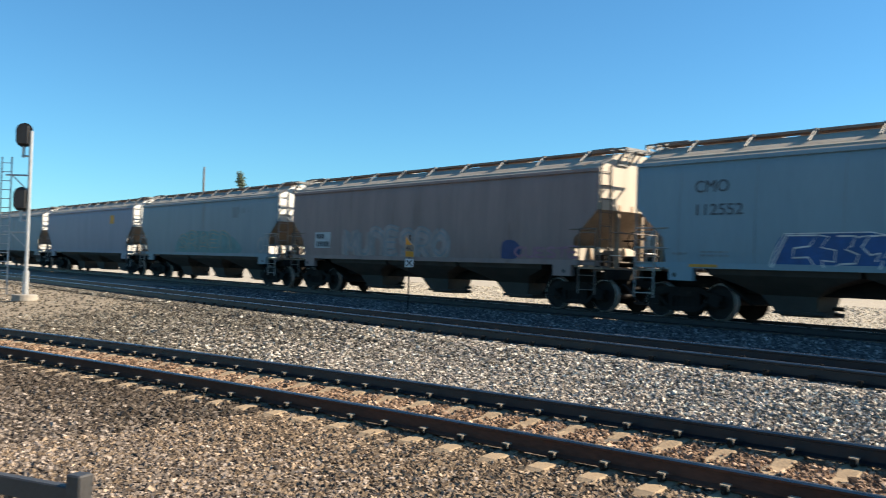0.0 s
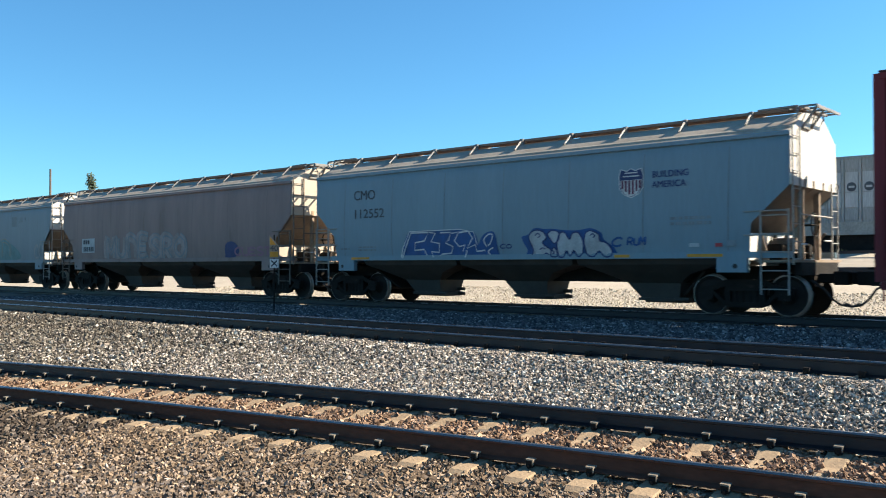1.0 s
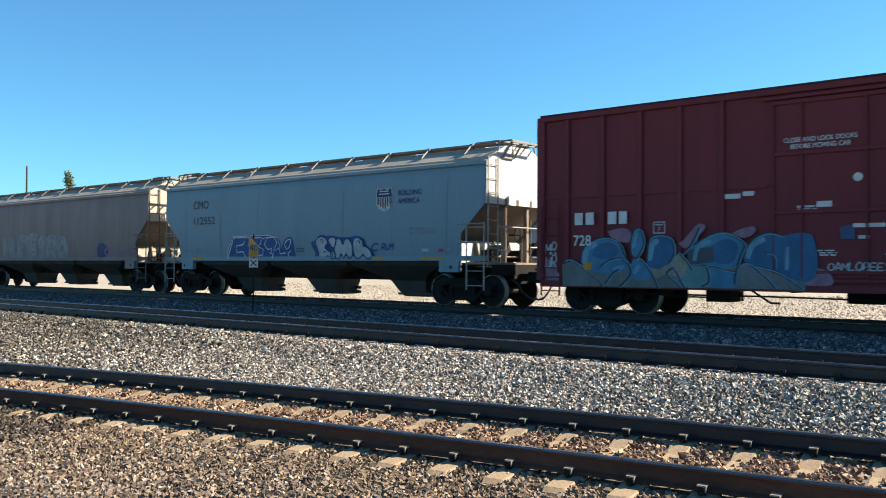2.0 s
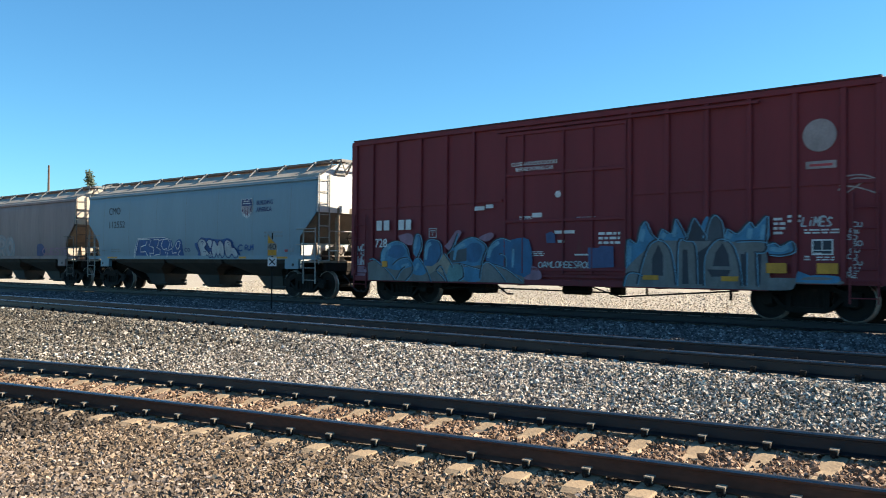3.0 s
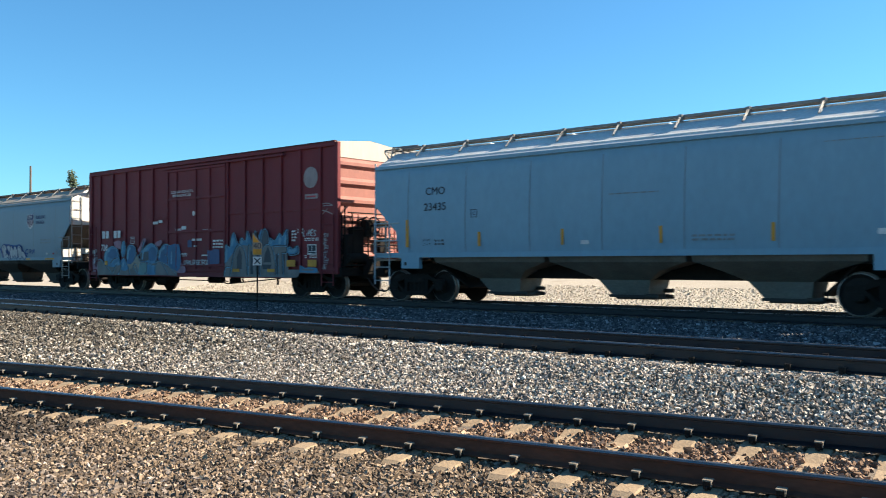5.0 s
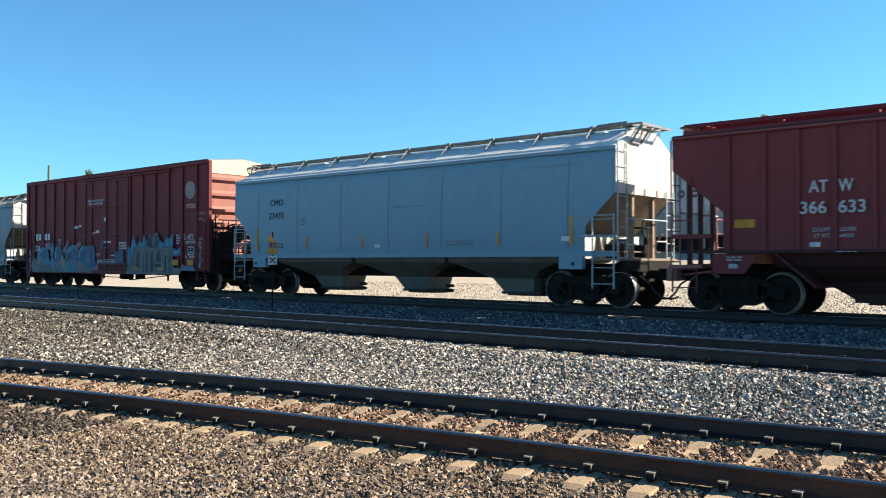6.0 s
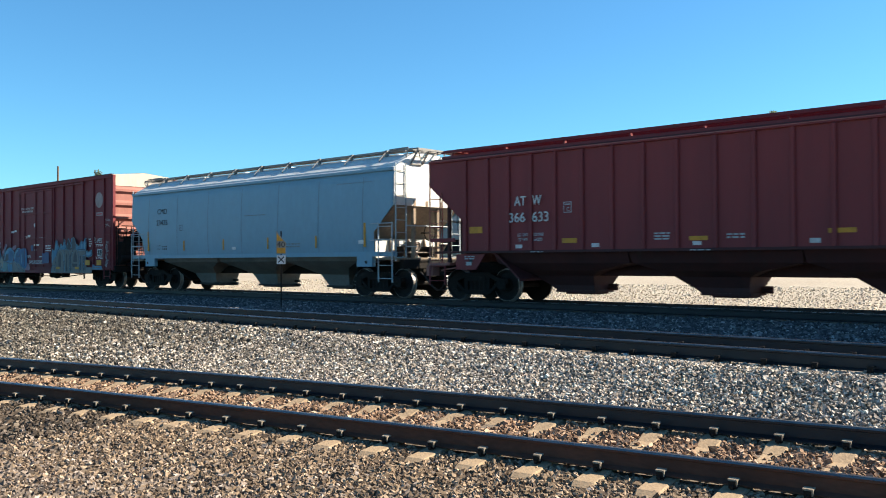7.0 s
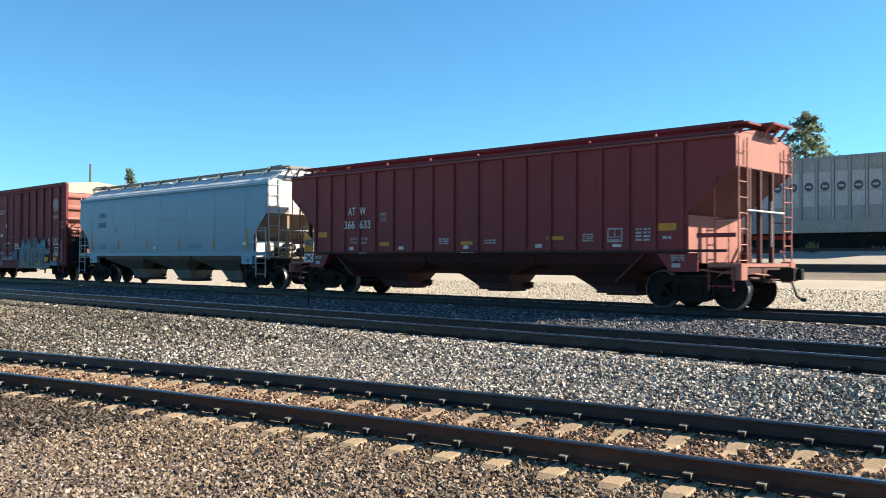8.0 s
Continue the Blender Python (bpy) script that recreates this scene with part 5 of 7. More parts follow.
def throw_up(car, shapes, x0, z0, width, height, layers, yof, lean=0.0, seed=1, name="graffiti", bounce=0.06):
    """Letter-like strokes painted in layers of falling width, each a little nearer than the one before."""
    rng = random.Random(seed)
    cell = width / len(shapes)
    offs = [(rng.uniform(-bounce, bounce), rng.uniform(0.92, 1.1)) for _ in shapes]
    for n, (mat, w, dx, dz) in enumerate(layers):
        bm = bmesh.new()
        for k, ch in enumerate(shapes):
            oz, sc = offs[k]
            for st in STROKES[ch]:
                pts = []
                for u, v in curve_pts(st, 4):
                    px = x0 + (k + u * 0.94) * cell + lean * v * height + dx
                    pz = max(z0 + 0.01, z0 + (v * sc + oz) * height + dz)
                    pts.append((px, pz))
                brush(bm, pts, w, 0, 0, False)
        for v in bm.verts:
            v.co.z = max(v.co.z, z0 - 0.03)
            v.co.y = yof(v.co.z) - 0.003 * (n + 1)
        part(name, bm, mat, car)


def cloud(car, mat, pts, yof, lift, name="graffiti", n=4):
    """A soft-edged patch of spray paint."""
    bm = bmesh.new()
    ring = curve_pts(pts + [pts[0]], n)[:-1]
    cx, cz = sum(p[0] for p in ring) / len(ring), sum(p[1] for p in ring) / len(ring)
    c = bm.verts.new((cx, yof(cz) - lift, cz))
    vs = [bm.verts.new((px, yof(pz) - lift, pz)) for px, pz in ring]
    for i in range(len(vs)):
        bm.faces.new((c, vs[i], vs[(i + 1) % len(vs)]))
    return part(name, bm, mat, car)


def letter_blue_hopper(car):
    words("CMO", 0.30, "paint_slate", car, -5.87, on_side(3.3), 3.19, squeeze=1.0, bold=0.012)
    words("112552", 0.28, "paint_slate", car, -5.89, on_side(2.75), 2.62, squeeze=1.18, bold=0.012)
    words("BUILDING", 0.155, "paint_navy", car, 4.44, on_side(3.3), 3.22, squeeze=0.95, bold=0.02)
    words("AMERICA", 0.155, "paint_navy", car, 4.44, on_side(3.1), 2.98, squeeze=0.95, bold=0.02)
    # heraldic shield: white rim, blue chief, red pales
    y = on_side(3.1)
    x0, x1, z0, z1 = 3.55, 4.23, 2.76, 3.48

    def outline(g):
        c = (x0 + x1) / 2
        w = (x1 - x0) / 2 - g
        return [(c - w, 3.28), (c - w * 0.86, z1 - g), (c - w * 0.35, z1 - 0.05 - g), (c, z1 - g * 0.6), (c + w * 0.35, z1 - 0.05 - g), (c + w * 0.86, z1 - g), (c + w, 3.28),
                (c + w * 0.96, 3.0), (c + w * 0.62, z0 + 0.09 + g), (c, z0 + g), (c - w * 0.62, z0 + 0.09 + g), (c - w * 0.96, 3.0)]
    for k, (mat, g) in enumerate((("paint_white", 0.0), ("paint_navy", 0.025))):
        bm = bmesh.new()
        flat(bm, outline(g), y - 0.003 * k)
        part("shield", bm, mat, car)
    bm = bmesh.new()
    flat(bm, [(3.605, 3.20), (4.175, 3.20), (4.165, 3.0), (4.06, 2.87), (3.89, 2.80), (3.72, 2.87), (3.615, 3.0)], y - 0.006)
    part("shield", bm, "paint_white", car)
    for k in range(6):
        xa = 3.63 + k * 0.094
        bm = bmesh.new()
        low = 2.82 + 0.28 * abs(k - 2.5) / 2.5 * 0.6
        flat(bm, [(xa, low), (xa + 0.058, low), (xa + 0.058, 3.19), (xa, 3.19)], y - 0.009)
        part("shield_stripe", bm, "paint_wine", car)
    rects(car, "paint_white", y - 0.009, [(3.72, 3.355, 4.06, 3.385), (3.67, 3.275, 4.11, 3.305)], "shield_bar")
    # graffiti: a blue piece with thin white lines, and pale bubble letters in a blue cloud
    def stroke(mat, w, lift, pts, round_it=False):
        bm = bmesh.new()
        brush(bm, curve_pts(pts, 3) if round_it else pts, w, 0, 0, False)
        for v in bm.verts:
            v.co.y = on_side(v.co.z) - lift
        part("graffiti", bm, mat, car)

    def fill(mat, lift, pts, round_it=True):
        bm = bmesh.new()
        ring = curve_pts(pts + [pts[0]], 3)[:-1] if round_it else pts
        bm.faces.new([bm.verts.new((px, on_side(pz) - lift, pz)) for px, pz in ring])
        part("graffiti", bm, mat, car)
    cloud(car, "paint_royal", [(-3.84, 1.33), (-3.74, 1.66), (-3.45, 2.13), (-2.48, 2.14), (-1.5, 2.16), (-1.0, 2.05), (-0.85, 1.7), (-0.8, 1.33), (-2, 1.33)], on_side, 0.0)
    cloud(car, "paint_royal", [(-0.95, 1.34), (-0.86, 1.68), (-0.66, 2.0), (-0.3, 2.05), (-0.2, 1.6), (-0.22, 1.34)], on_side, 0.002)
    stroke("paint_white", 0.026, 0.034, [(-3.84, 1.36), (-3.72, 1.68), (-3.43, 2.14), (-2.48, 2.15), (-1.5, 2.16), (-1.0, 2.07), (-0.88, 1.72)])
    for pts in ([(-3.79, 1.33), (-3.63, 1.65), (-3.38, 2.10), (-2.68, 2.10), (-2.85, 1.86), (-3.22, 1.81), (-3.26, 1.59), (-2.89, 1.61), (-2.78, 1.45), (-2.92, 1.34)],
                [(-2.66, 2.10), (-2.41, 2.07), (-2.59, 1.83), (-2.26, 1.77), (-2.30, 1.52), (-2.59, 1.54), (-2.53, 1.34)],
                [(-2.23, 2.08), (-1.84, 2.08), (-1.91, 1.87), (-2.05, 1.79), (-1.77, 1.68), (-1.84, 1.49), (-2.16, 1.47), (-2.42, 1.34)],
                [(-1.80, 2.05), (-1.52, 2.09), (-1.70, 1.84), (-1.52, 1.67), (-1.31, 1.72), (-1.42, 1.54), (-1.25, 1.56), (-1.36, 1.34)],
                [(-1.52, 2.07), (-1.18, 2.10), (-1.04, 1.90), (-1.25, 1.62), (-0.94, 1.72), (-0.91, 1.53), (-0.62, 1.56)]):
        stroke("paint_white", 0.040, 0.034, pts)
    stroke("paint_white", 0.036, 0.034, [(-0.54, 1.66), (-0.64, 1.84), (-0.48, 1.99), (-0.33, 1.97), (-0.41, 1.76), (-0.51, 1.69)], True)
    stroke("paint_white", 0.036, 0.034, [(-0.33, 1.63), (-0.51, 1.53), (-0.45, 1.42), (-0.58, 1.34)], True)
    cloud(car, "paint_royal", [(0.80, 1.55), (0.62, 1.88), (0.82, 1.95), (1.04, 2.12), (1.35, 2.09), (1.6, 2.09), (2.0, 2.04), (2.4, 2.03), (2.75, 2.07), (3.04, 1.95), (3.12, 1.78), (3.40, 1.56), (3.36, 1.33), (2.2, 1.33), (0.86, 1.33)], on_side, 0.001)
    for k, pts in enumerate(([(0.92, 1.37), (1.00, 1.56), (0.87, 1.89), (1.06, 2.06), (1.33, 2.02), (1.43, 1.85), (1.30, 1.73), (1.50, 1.58), (1.64, 1.48), (1.53, 1.38), (1.40, 1.46), (1.26, 1.37), (1.05, 1.35)],
                             [(1.46, 1.95), (1.59, 2.04), (1.80, 2.00), (1.82, 1.82), (1.68, 1.70), (1.59, 1.77)], [(1.54, 1.37), (1.56, 1.53), (1.68, 1.60), (1.74, 1.38)],
                             [(1.78, 1.36), (1.74, 1.67), (1.85, 1.96), (2.00, 1.98), (2.14, 1.80), (2.22, 1.95), (2.39, 1.97), (2.53, 1.76), (2.50, 1.46), (2.36, 1.36), (2.24, 1.52), (2.13, 1.37), (2.02, 1.52), (1.93, 1.36)],
                             [(2.56, 1.72), (2.61, 1.94), (2.77, 2.01), (2.99, 1.91), (3.02, 1.75), (3.20, 1.70), (3.34, 1.51), (3.30, 1.37), (3.12, 1.36), (2.98, 1.50), (2.82, 1.36), (2.63, 1.42)])):
        fill("paint_pale", 0.030 + 0.0004 * k, pts)
        stroke("paint_navy", 0.038, 0.036 + 0.0003 * k, pts + [pts[0]], True)
    for pts in ([(1.08, 1.92), (1.16, 1.98), (1.24, 1.92), (1.17, 1.87)], [(2.74, 1.88), (2.82, 1.93), (2.88, 1.87), (2.81, 1.83)], [(1.2, 1.55), (1.3, 1.6), (1.38, 1.56)]):
        stroke("paint_navy", 0.028, 0.039, pts, True)
    throw_up(car, "CO", -0.12, 1.6, 0.4, 0.11, [("paint_navy", 0.03, 0, 0)], on_side, 0.2, 8)
    throw_up(car, "C", 3.3, 1.6, 0.32, 0.22, [("paint_royal", 0.05, 0, 0)], on_side, 0.3, 9)
    throw_up(car, "RUM", 3.74, 1.62, 0.5, 0.18, [("paint_royal", 0.045, 0, 0)], on_side, 0.2, 10)
    rects(car, "paint_yellow", -1.552, [(-6.0, 1.33, -5.2, 1.40), (3.4, 1.33, 3.82, 1.40), (5.3, 1.33, 6.15, 1.40)], "reflector")
    rects(car, "paint_pale", on_side, [(5.35, 1.56, 5.6, 1.65)])
    rects(car, "paint_red", on_side, [(5.97, 1.56, 6.14, 1.64)])
    rects(car, "paint_faint", on_side, [(6.24, 1.56, 6.45, 1.70)])
    small_print(car, "paint_faint", on_side(1.7), -6.5, 1.62, -6.1, 1.72, 1, 1)
    small_print(car, "paint_faint", on_side(1.7), -5.7, 1.58, -4.9, 1.76, 2, 2)
    small_print(car, "paint_faint", on_side(2.2), 4.9, 2.05, 5.9, 2.3, 2, 3)


def letter_clean_hopper(car):
    words("CMO", 0.215, "paint_ink", car, -5.73, on_side(3.2), 3.09, squeeze=1.06, bold=0.015)
    words("23435", 0.215, "paint_ink", car, -5.79, on_side(2.7), 2.64, squeeze=1.12, bold=0.015)
    frame_box(car, "paint_ink", on_side(2.5), -4.08, 2.39, -3.86, 2.61, 0.018)
    words("C", 0.09, "paint_ink", car, -4.01, on_side(2.5), 2.455, bold=0.02)
    rects(car, "paint_yellow", on_side, [(-6.51, 1.6, -6.39, 2.4), (-3.86, 1.6, -3.76, 1.99), (-1.19, 1.6, -1.11, 2.0), (1.50, 1.6, 1.58, 2.0), (4.1, 1.6, 4.18, 2.0), (6.45, 1.6, 6.55, 2.35)], "reflector")
    rects(car, "paint_white", on_side, [(-0.62, 1.60, -0.39, 1.70), (6.2, 1.70, 6.5, 1.82)])
    for z, text in ((1.77, "LD LMT"), (1.64, "LT WT")):
        words(text, 0.065, "paint_slate", car, -5.86, on_side(z), z, squeeze=1.0)
    small_print(car, "paint_slate", on_side(1.7), -5.42, 1.63, -5.05, 1.83, 2, 4)
    small_print(car, "paint_faint", on_side(2.6), 0.2, 2.78, 1.5, 2.84, 1, 5)
    small_print(car, "paint_faint", on_side(1.7), 2.3, 1.62, 3.3, 1.8, 2, 6)
    small_print(car, "paint_faint", on_side(3.6), 5.2, 3.62, 6.8, 3.66, 1, 7)


def letter_red_hopper(car):
    y = -1.60
    words("AT", 0.26, "paint_white", car, -5.12, y, 2.62, squeeze=0.82, bold=0.018)
    words("W", 0.26, "paint_white", car, -4.53, y, 2.62, squeeze=0.74, bold=0.018)
    words("366", 0.26, "paint_white", car, -5.32, y, 2.18, squeeze=1.02, bold=0.018)
    words("633", 0.26, "paint_white", car, -4.55, y, 2.18, squeeze=1.02, bold=0.018)
    y = -1.536
    for text, px, pz in (("LD LMT", -5.07, 1.80), ("221900", -4.54, 1.80), ("LT WT", -5.05, 1.67), ("64500", -4.53, 1.67)):
        words(text, 0.085, "paint_pale", car, px, y, pz, squeeze=0.9, bold=0.02)
    frame_box(car, "paint_pale", y, -3.60, 2.38, -3.35, 2.66, 0.02)
    words("C", 0.10, "paint_pale", car, -3.51, y, 2.42, bold=0.02)
    rects(car, "paint_pale", y, [(-3.55, 2.58, -3.40, 2.61)])
    rects(car, "paint_yellow", y, [(-6.75, 1.92, -6.29, 2.10), (-3.64, 1.60, -3.20, 1.72), (-0.14, 1.60, 0.31, 1.70), (6.28, 1.88, 6.76, 2.06), (2.95, 1.70, 3.5, 1.80)], "reflector")
    rects(car, "paint_white", y, [(-5.13, 1.48, -4.92, 1.58), (-2.76, 1.48, -2.54, 1.58), (-0.05, 1.49, 0.16, 1.58), (2.57, 1.50, 2.79, 1.60), (5.0, 1.50, 5.25, 1.57)])
    for k, (a, b, c, d, r) in enumerate(((-1.03, 1.62, -0.62, 1.82, 3), (0.76, 1.62, 1.17, 1.76, 2), (4.1, 1.64, 4.42, 1.86, 4),
                                         (5.66, 1.63, 5.82, 1.98, 4), (5.88, 1.63, 6.06, 1.98, 4), (6.4, 1.66, 6.62, 1.78, 1), (-4.6, 1.36, -4.2, 1.40, 1), (-0.1, 1.36, 0.4, 1.40, 1))):
        small_print(car, "paint_pale", y - (0.055 if d < 1.42 else 0), a, b, c, d, r, 20 + k)
    frame_box(car, "paint_pale", y, 4.85, 1.62, 5.28, 1.97, 0.03)
    rects(car, "paint_pale", y, [(5.05, 1.75, 5.07, 1.95), (4.88, 1.74, 5.25, 1.76), (4.92, 1.66, 5.2, 1.69)])
    rects(car, "paint_pale", -1.51, [(-6.9, 1.02, -6.7, 1.12), (6.62, 1.0, 6.84, 1.1)])
    small_print(car, "paint_pale", -1.51, -6.95, 1.18, -6.6, 1.3, 2, 40)
    small_print(car, "paint_pale", -1.51, 6.6, 1.15, 6.95, 1.3, 3, 41)


COATS = [0]


def spray(car, colour, layer, pts):
    """One flat patch of spray paint; later coats lie over earlier ones of their layer."""
    COATS[0] += 1
    bm = bmesh.new()
    soft_edge = colour in ("sky", "blue", "purple", "teal") and layer < 4 and len(pts) < 10
    flat(bm, curve_pts(pts + [pts[0]], 3)[:-1] if soft_edge else pts, -1.598 - 0.0022 * layer - 0.00005 * COATS[0])
    part("graffiti", bm, "paint_" + colour, car)


def rim(car, pts):
    """A black outline with a thin pale line along it."""
    COATS[0] += 1
    for mat, w, d in (("paint_ink", 0.052, 0.0), ("paint_ice", 0.024, 0.034)):
        bm = bmesh.new()
        brush(bm, [(a + d, b - d * 0.4) for a, b in curve_pts(pts, 3)], w, -1.6125 - 0.05 * d - 0.00003 * COATS[0])
        part("graffiti", bm, mat, car)


def dab(car, pts, w):
    """A pale highlight inside a letter."""
    bm = bmesh.new()
    brush(bm, curve_pts(pts, 3), w, -1.6095)
    part("graffiti", bm, "paint_ice", car)


def bubble_piece(car):
    """Blue bubble letters over a dusty band, pink clouds behind."""
    spray(car, "purple", 0, [(-5.45, 2.02), (-5.03, 2.09), (-4.83, 1.96), (-4.9, 1.73), (-5.31, 1.83)])
    spray(car, "purple", 0, [(-3.62, 1.7), (-3.44, 1.84), (-3.17, 2.13), (-2.99, 2.07), (-3.17, 1.82), (-3.44, 1.58)])
    spray(car, "purple", 0, [(-2.39, 1.9), (-2.21, 1.99), (-1.92, 2.05), (-1.86, 1.93), (-2.09, 1.8)])
    spray(car, "dusty", 1, [(-6.74, 1.2), (-6.71, 0.67), (-5.59, 0.68), (-4.76, 0.67), (-3.44, 0.69), (-1.4, 0.69), (-0.82, 0.67), (-0.82, 0.89), (-1.74, 1.17), (-3.44, 1.25), (-5.03, 1.13), (-6.16, 1.2), (-6.42, 1.31)])
    spray(car, "blue", 1, [(-1.31, 1.83), (-0.68, 1.84), (-0.62, 0.95), (-1.28, 0.95)])
    spray(car, "sky", 2, [(-6.19, 1.29), (-6.09, 1.65), (-5.59, 1.85), (-5.14, 1.7), (-5.01, 1.43), (-4.83, 1.13), (-5.45, 0.99), (-6.02, 1.09)])
    spray(car, "blue", 3, [(-5.87, 1.42), (-5.76, 1.69), (-5.31, 1.73), (-5.14, 1.5), (-5.45, 1.33)])
    spray(car, "sky", 2, [(-4.83, 1.74), (-4.73, 2.03), (-4.57, 2), (-4.5, 1.67), (-4.65, 1.4), (-4.8, 1.46)])
    spray(car, "sky", 2, [(-4.76, 1.36), (-4.57, 1.34), (-4.3, 0.96), (-4.56, 0.84), (-4.9, 0.95)])
    spray(car, "blue", 2, [(-4.41, 1.35), (-4.33, 1.83), (-4.03, 1.88), (-3.77, 1.75), (-3.74, 1.43), (-3.88, 1.24), (-4.09, 1.11), (-4.38, 1.15)])
    spray(car, "cream", 3, [(-4.38, 1.13), (-4.09, 1.11), (-3.86, 1.24), (-3.62, 1.49), (-3.34, 1.14), (-3.51, 0.9), (-3.93, 1), (-4.22, 0.86)])
    spray(car, "sky", 2, [(-3.32, 1.61), (-3.07, 1.79), (-2.67, 1.92), (-2.35, 1.86), (-2.1, 1.67), (-2.16, 1.44), (-2.27, 1.16), (-2.6, 1.13), (-3.07, 1.22), (-3.37, 1.19)])
    spray(car, "blue", 3, [(-2.88, 1.61), (-2.57, 1.78), (-2.27, 1.7), (-2.26, 1.44), (-2.45, 1.23), (-2.82, 1.31)])
    spray(car, "slate", 3, [(-3.42, 1.54), (-2.79, 1.63), (-2.79, 1.27), (-3.38, 1.21)])
    spray(car, "teal", 3, [(-3.44, 1.14), (-3, 1.17), (-2.92, 0.86), (-3.07, 0.72), (-3.5, 0.72)])
    spray(car, "sky", 2, [(-2.88, 1.11), (-2.31, 1.05), (-2.31, 0.73), (-2.88, 0.73)])
    spray(car, "blue", 2, [(-2.08, 1.54), (-1.86, 1.8), (-1.57, 1.88), (-1.31, 1.81), (-1.19, 1.72), (-1.19, 0.95), (-1.45, 1.08), (-1.95, 1.21), (-2.12, 1.32)])
    spray(car, "silver", 4, [(-2.28, 0.76), (-2.26, 1.09), (-2.1, 1.24), (-1.9, 1.16), (-1.67, 0.97), (-1.44, 0.72)])
    spray(car, "silver", 4, [(-1.68, 1.08), (-0.88, 0.87), (-0.82, 0.68), (-1.4, 0.71)])
    spray(car, "dusty", 4, [(-5.56, 0.71), (-5.45, 0.97), (-4.9, 1.1), (-4.95, 0.82), (-5.14, 0.67)])
    for pts, w in (([(-6.08, 1.2), (-6.02, 1.55), (-5.75, 1.72)], 0.13), ([(-4.76, 1.6), (-4.70, 1.85), (-4.66, 1.95)], 0.08), ([(-4.34, 1.3), (-4.27, 1.66), (-4.12, 1.78)], 0.12),
                   ([(-3.24, 1.3), (-3.16, 1.6), (-2.86, 1.74)], 0.10), ([(-2.03, 1.35), (-1.92, 1.62), (-1.66, 1.78)], 0.11), ([(-5.3, 1.1), (-5.0, 1.16)], 0.10), ([(-4.75, 1.0), (-4.6, 1.2)], 0.11),
                   ([(-1.2, 1.1), (-1.18, 1.6)], 0.08)):
        dab(car, pts, w)
    rim(car, [(-6.68, 1.3), (-6.45, 1.32), (-5.94, 1.01), (-5.63, 0.77), (-5.59, 0.68)])
    rim(car, [(-6.19, 1.31), (-6.09, 1.65), (-5.59, 1.86), (-5.14, 1.73), (-4.99, 1.43)])
    rim(car, [(-5.66, 1.14), (-5.45, 1.29), (-5.1, 1.36), (-4.87, 1.2), (-4.83, 1), (-4.96, 0.82), (-5.14, 0.67)])
    rim(car, [(-4.81, 1.46), (-4.83, 1.74), (-4.73, 2.04), (-4.56, 2.01), (-4.49, 1.69), (-4.65, 1.39)])
    rim(car, [(-4.73, 1.34), (-4.57, 1.34), (-4.29, 1.01), (-4.12, 0.67)])
    rim(car, [(-4.41, 1.32), (-4.33, 1.82), (-4.03, 1.89), (-3.78, 1.78), (-3.73, 1.46), (-3.87, 1.24)])
    rim(car, [(-3.64, 1.51), (-3.44, 1.31), (-3.29, 1.09)])
    rim(car, [(-3.93, 1), (-3.75, 1.13), (-3.57, 0.86), (-3.47, 0.69)])
    rim(car, [(-3.93, 1), (-3.7, 0.83), (-3.57, 0.71)])
    rim(car, [(-3.57, 1.42), (-3.32, 1.66), (-3.12, 2.05), (-3.24, 1.73)])
    rim(car, [(-3.29, 1.64), (-2.94, 1.84), (-2.63, 1.93), (-2.33, 1.85), (-2.09, 1.66), (-2.18, 1.43), (-2.26, 1.18)])
    rim(car, [(-2.88, 1.17), (-2.57, 1.09), (-2.33, 1.05)])
    rim(car, [(-3.07, 1.2), (-2.94, 1.14), (-2.9, 0.83), (-3.07, 0.72)])
    rim(car, [(-2.31, 0.78), (-2.27, 1.11), (-2.12, 1.25), (-1.92, 1.19), (-1.63, 0.95), (-1.42, 0.72)])
    rim(car, [(-2.09, 1.43), (-2.03, 1.63), (-1.83, 1.82), (-1.57, 1.89), (-1.28, 1.81)])
    rim(car, [(-1.65, 1.47), (-1.46, 1.4), (-1.44, 1.12)])
    rim(car, [(-1.92, 1.19), (-1.4, 1.06), (-0.88, 0.73)])
    rim(car, [(-5.52, 0.73), (-5.31, 0.99), (-5.14, 1.09)])


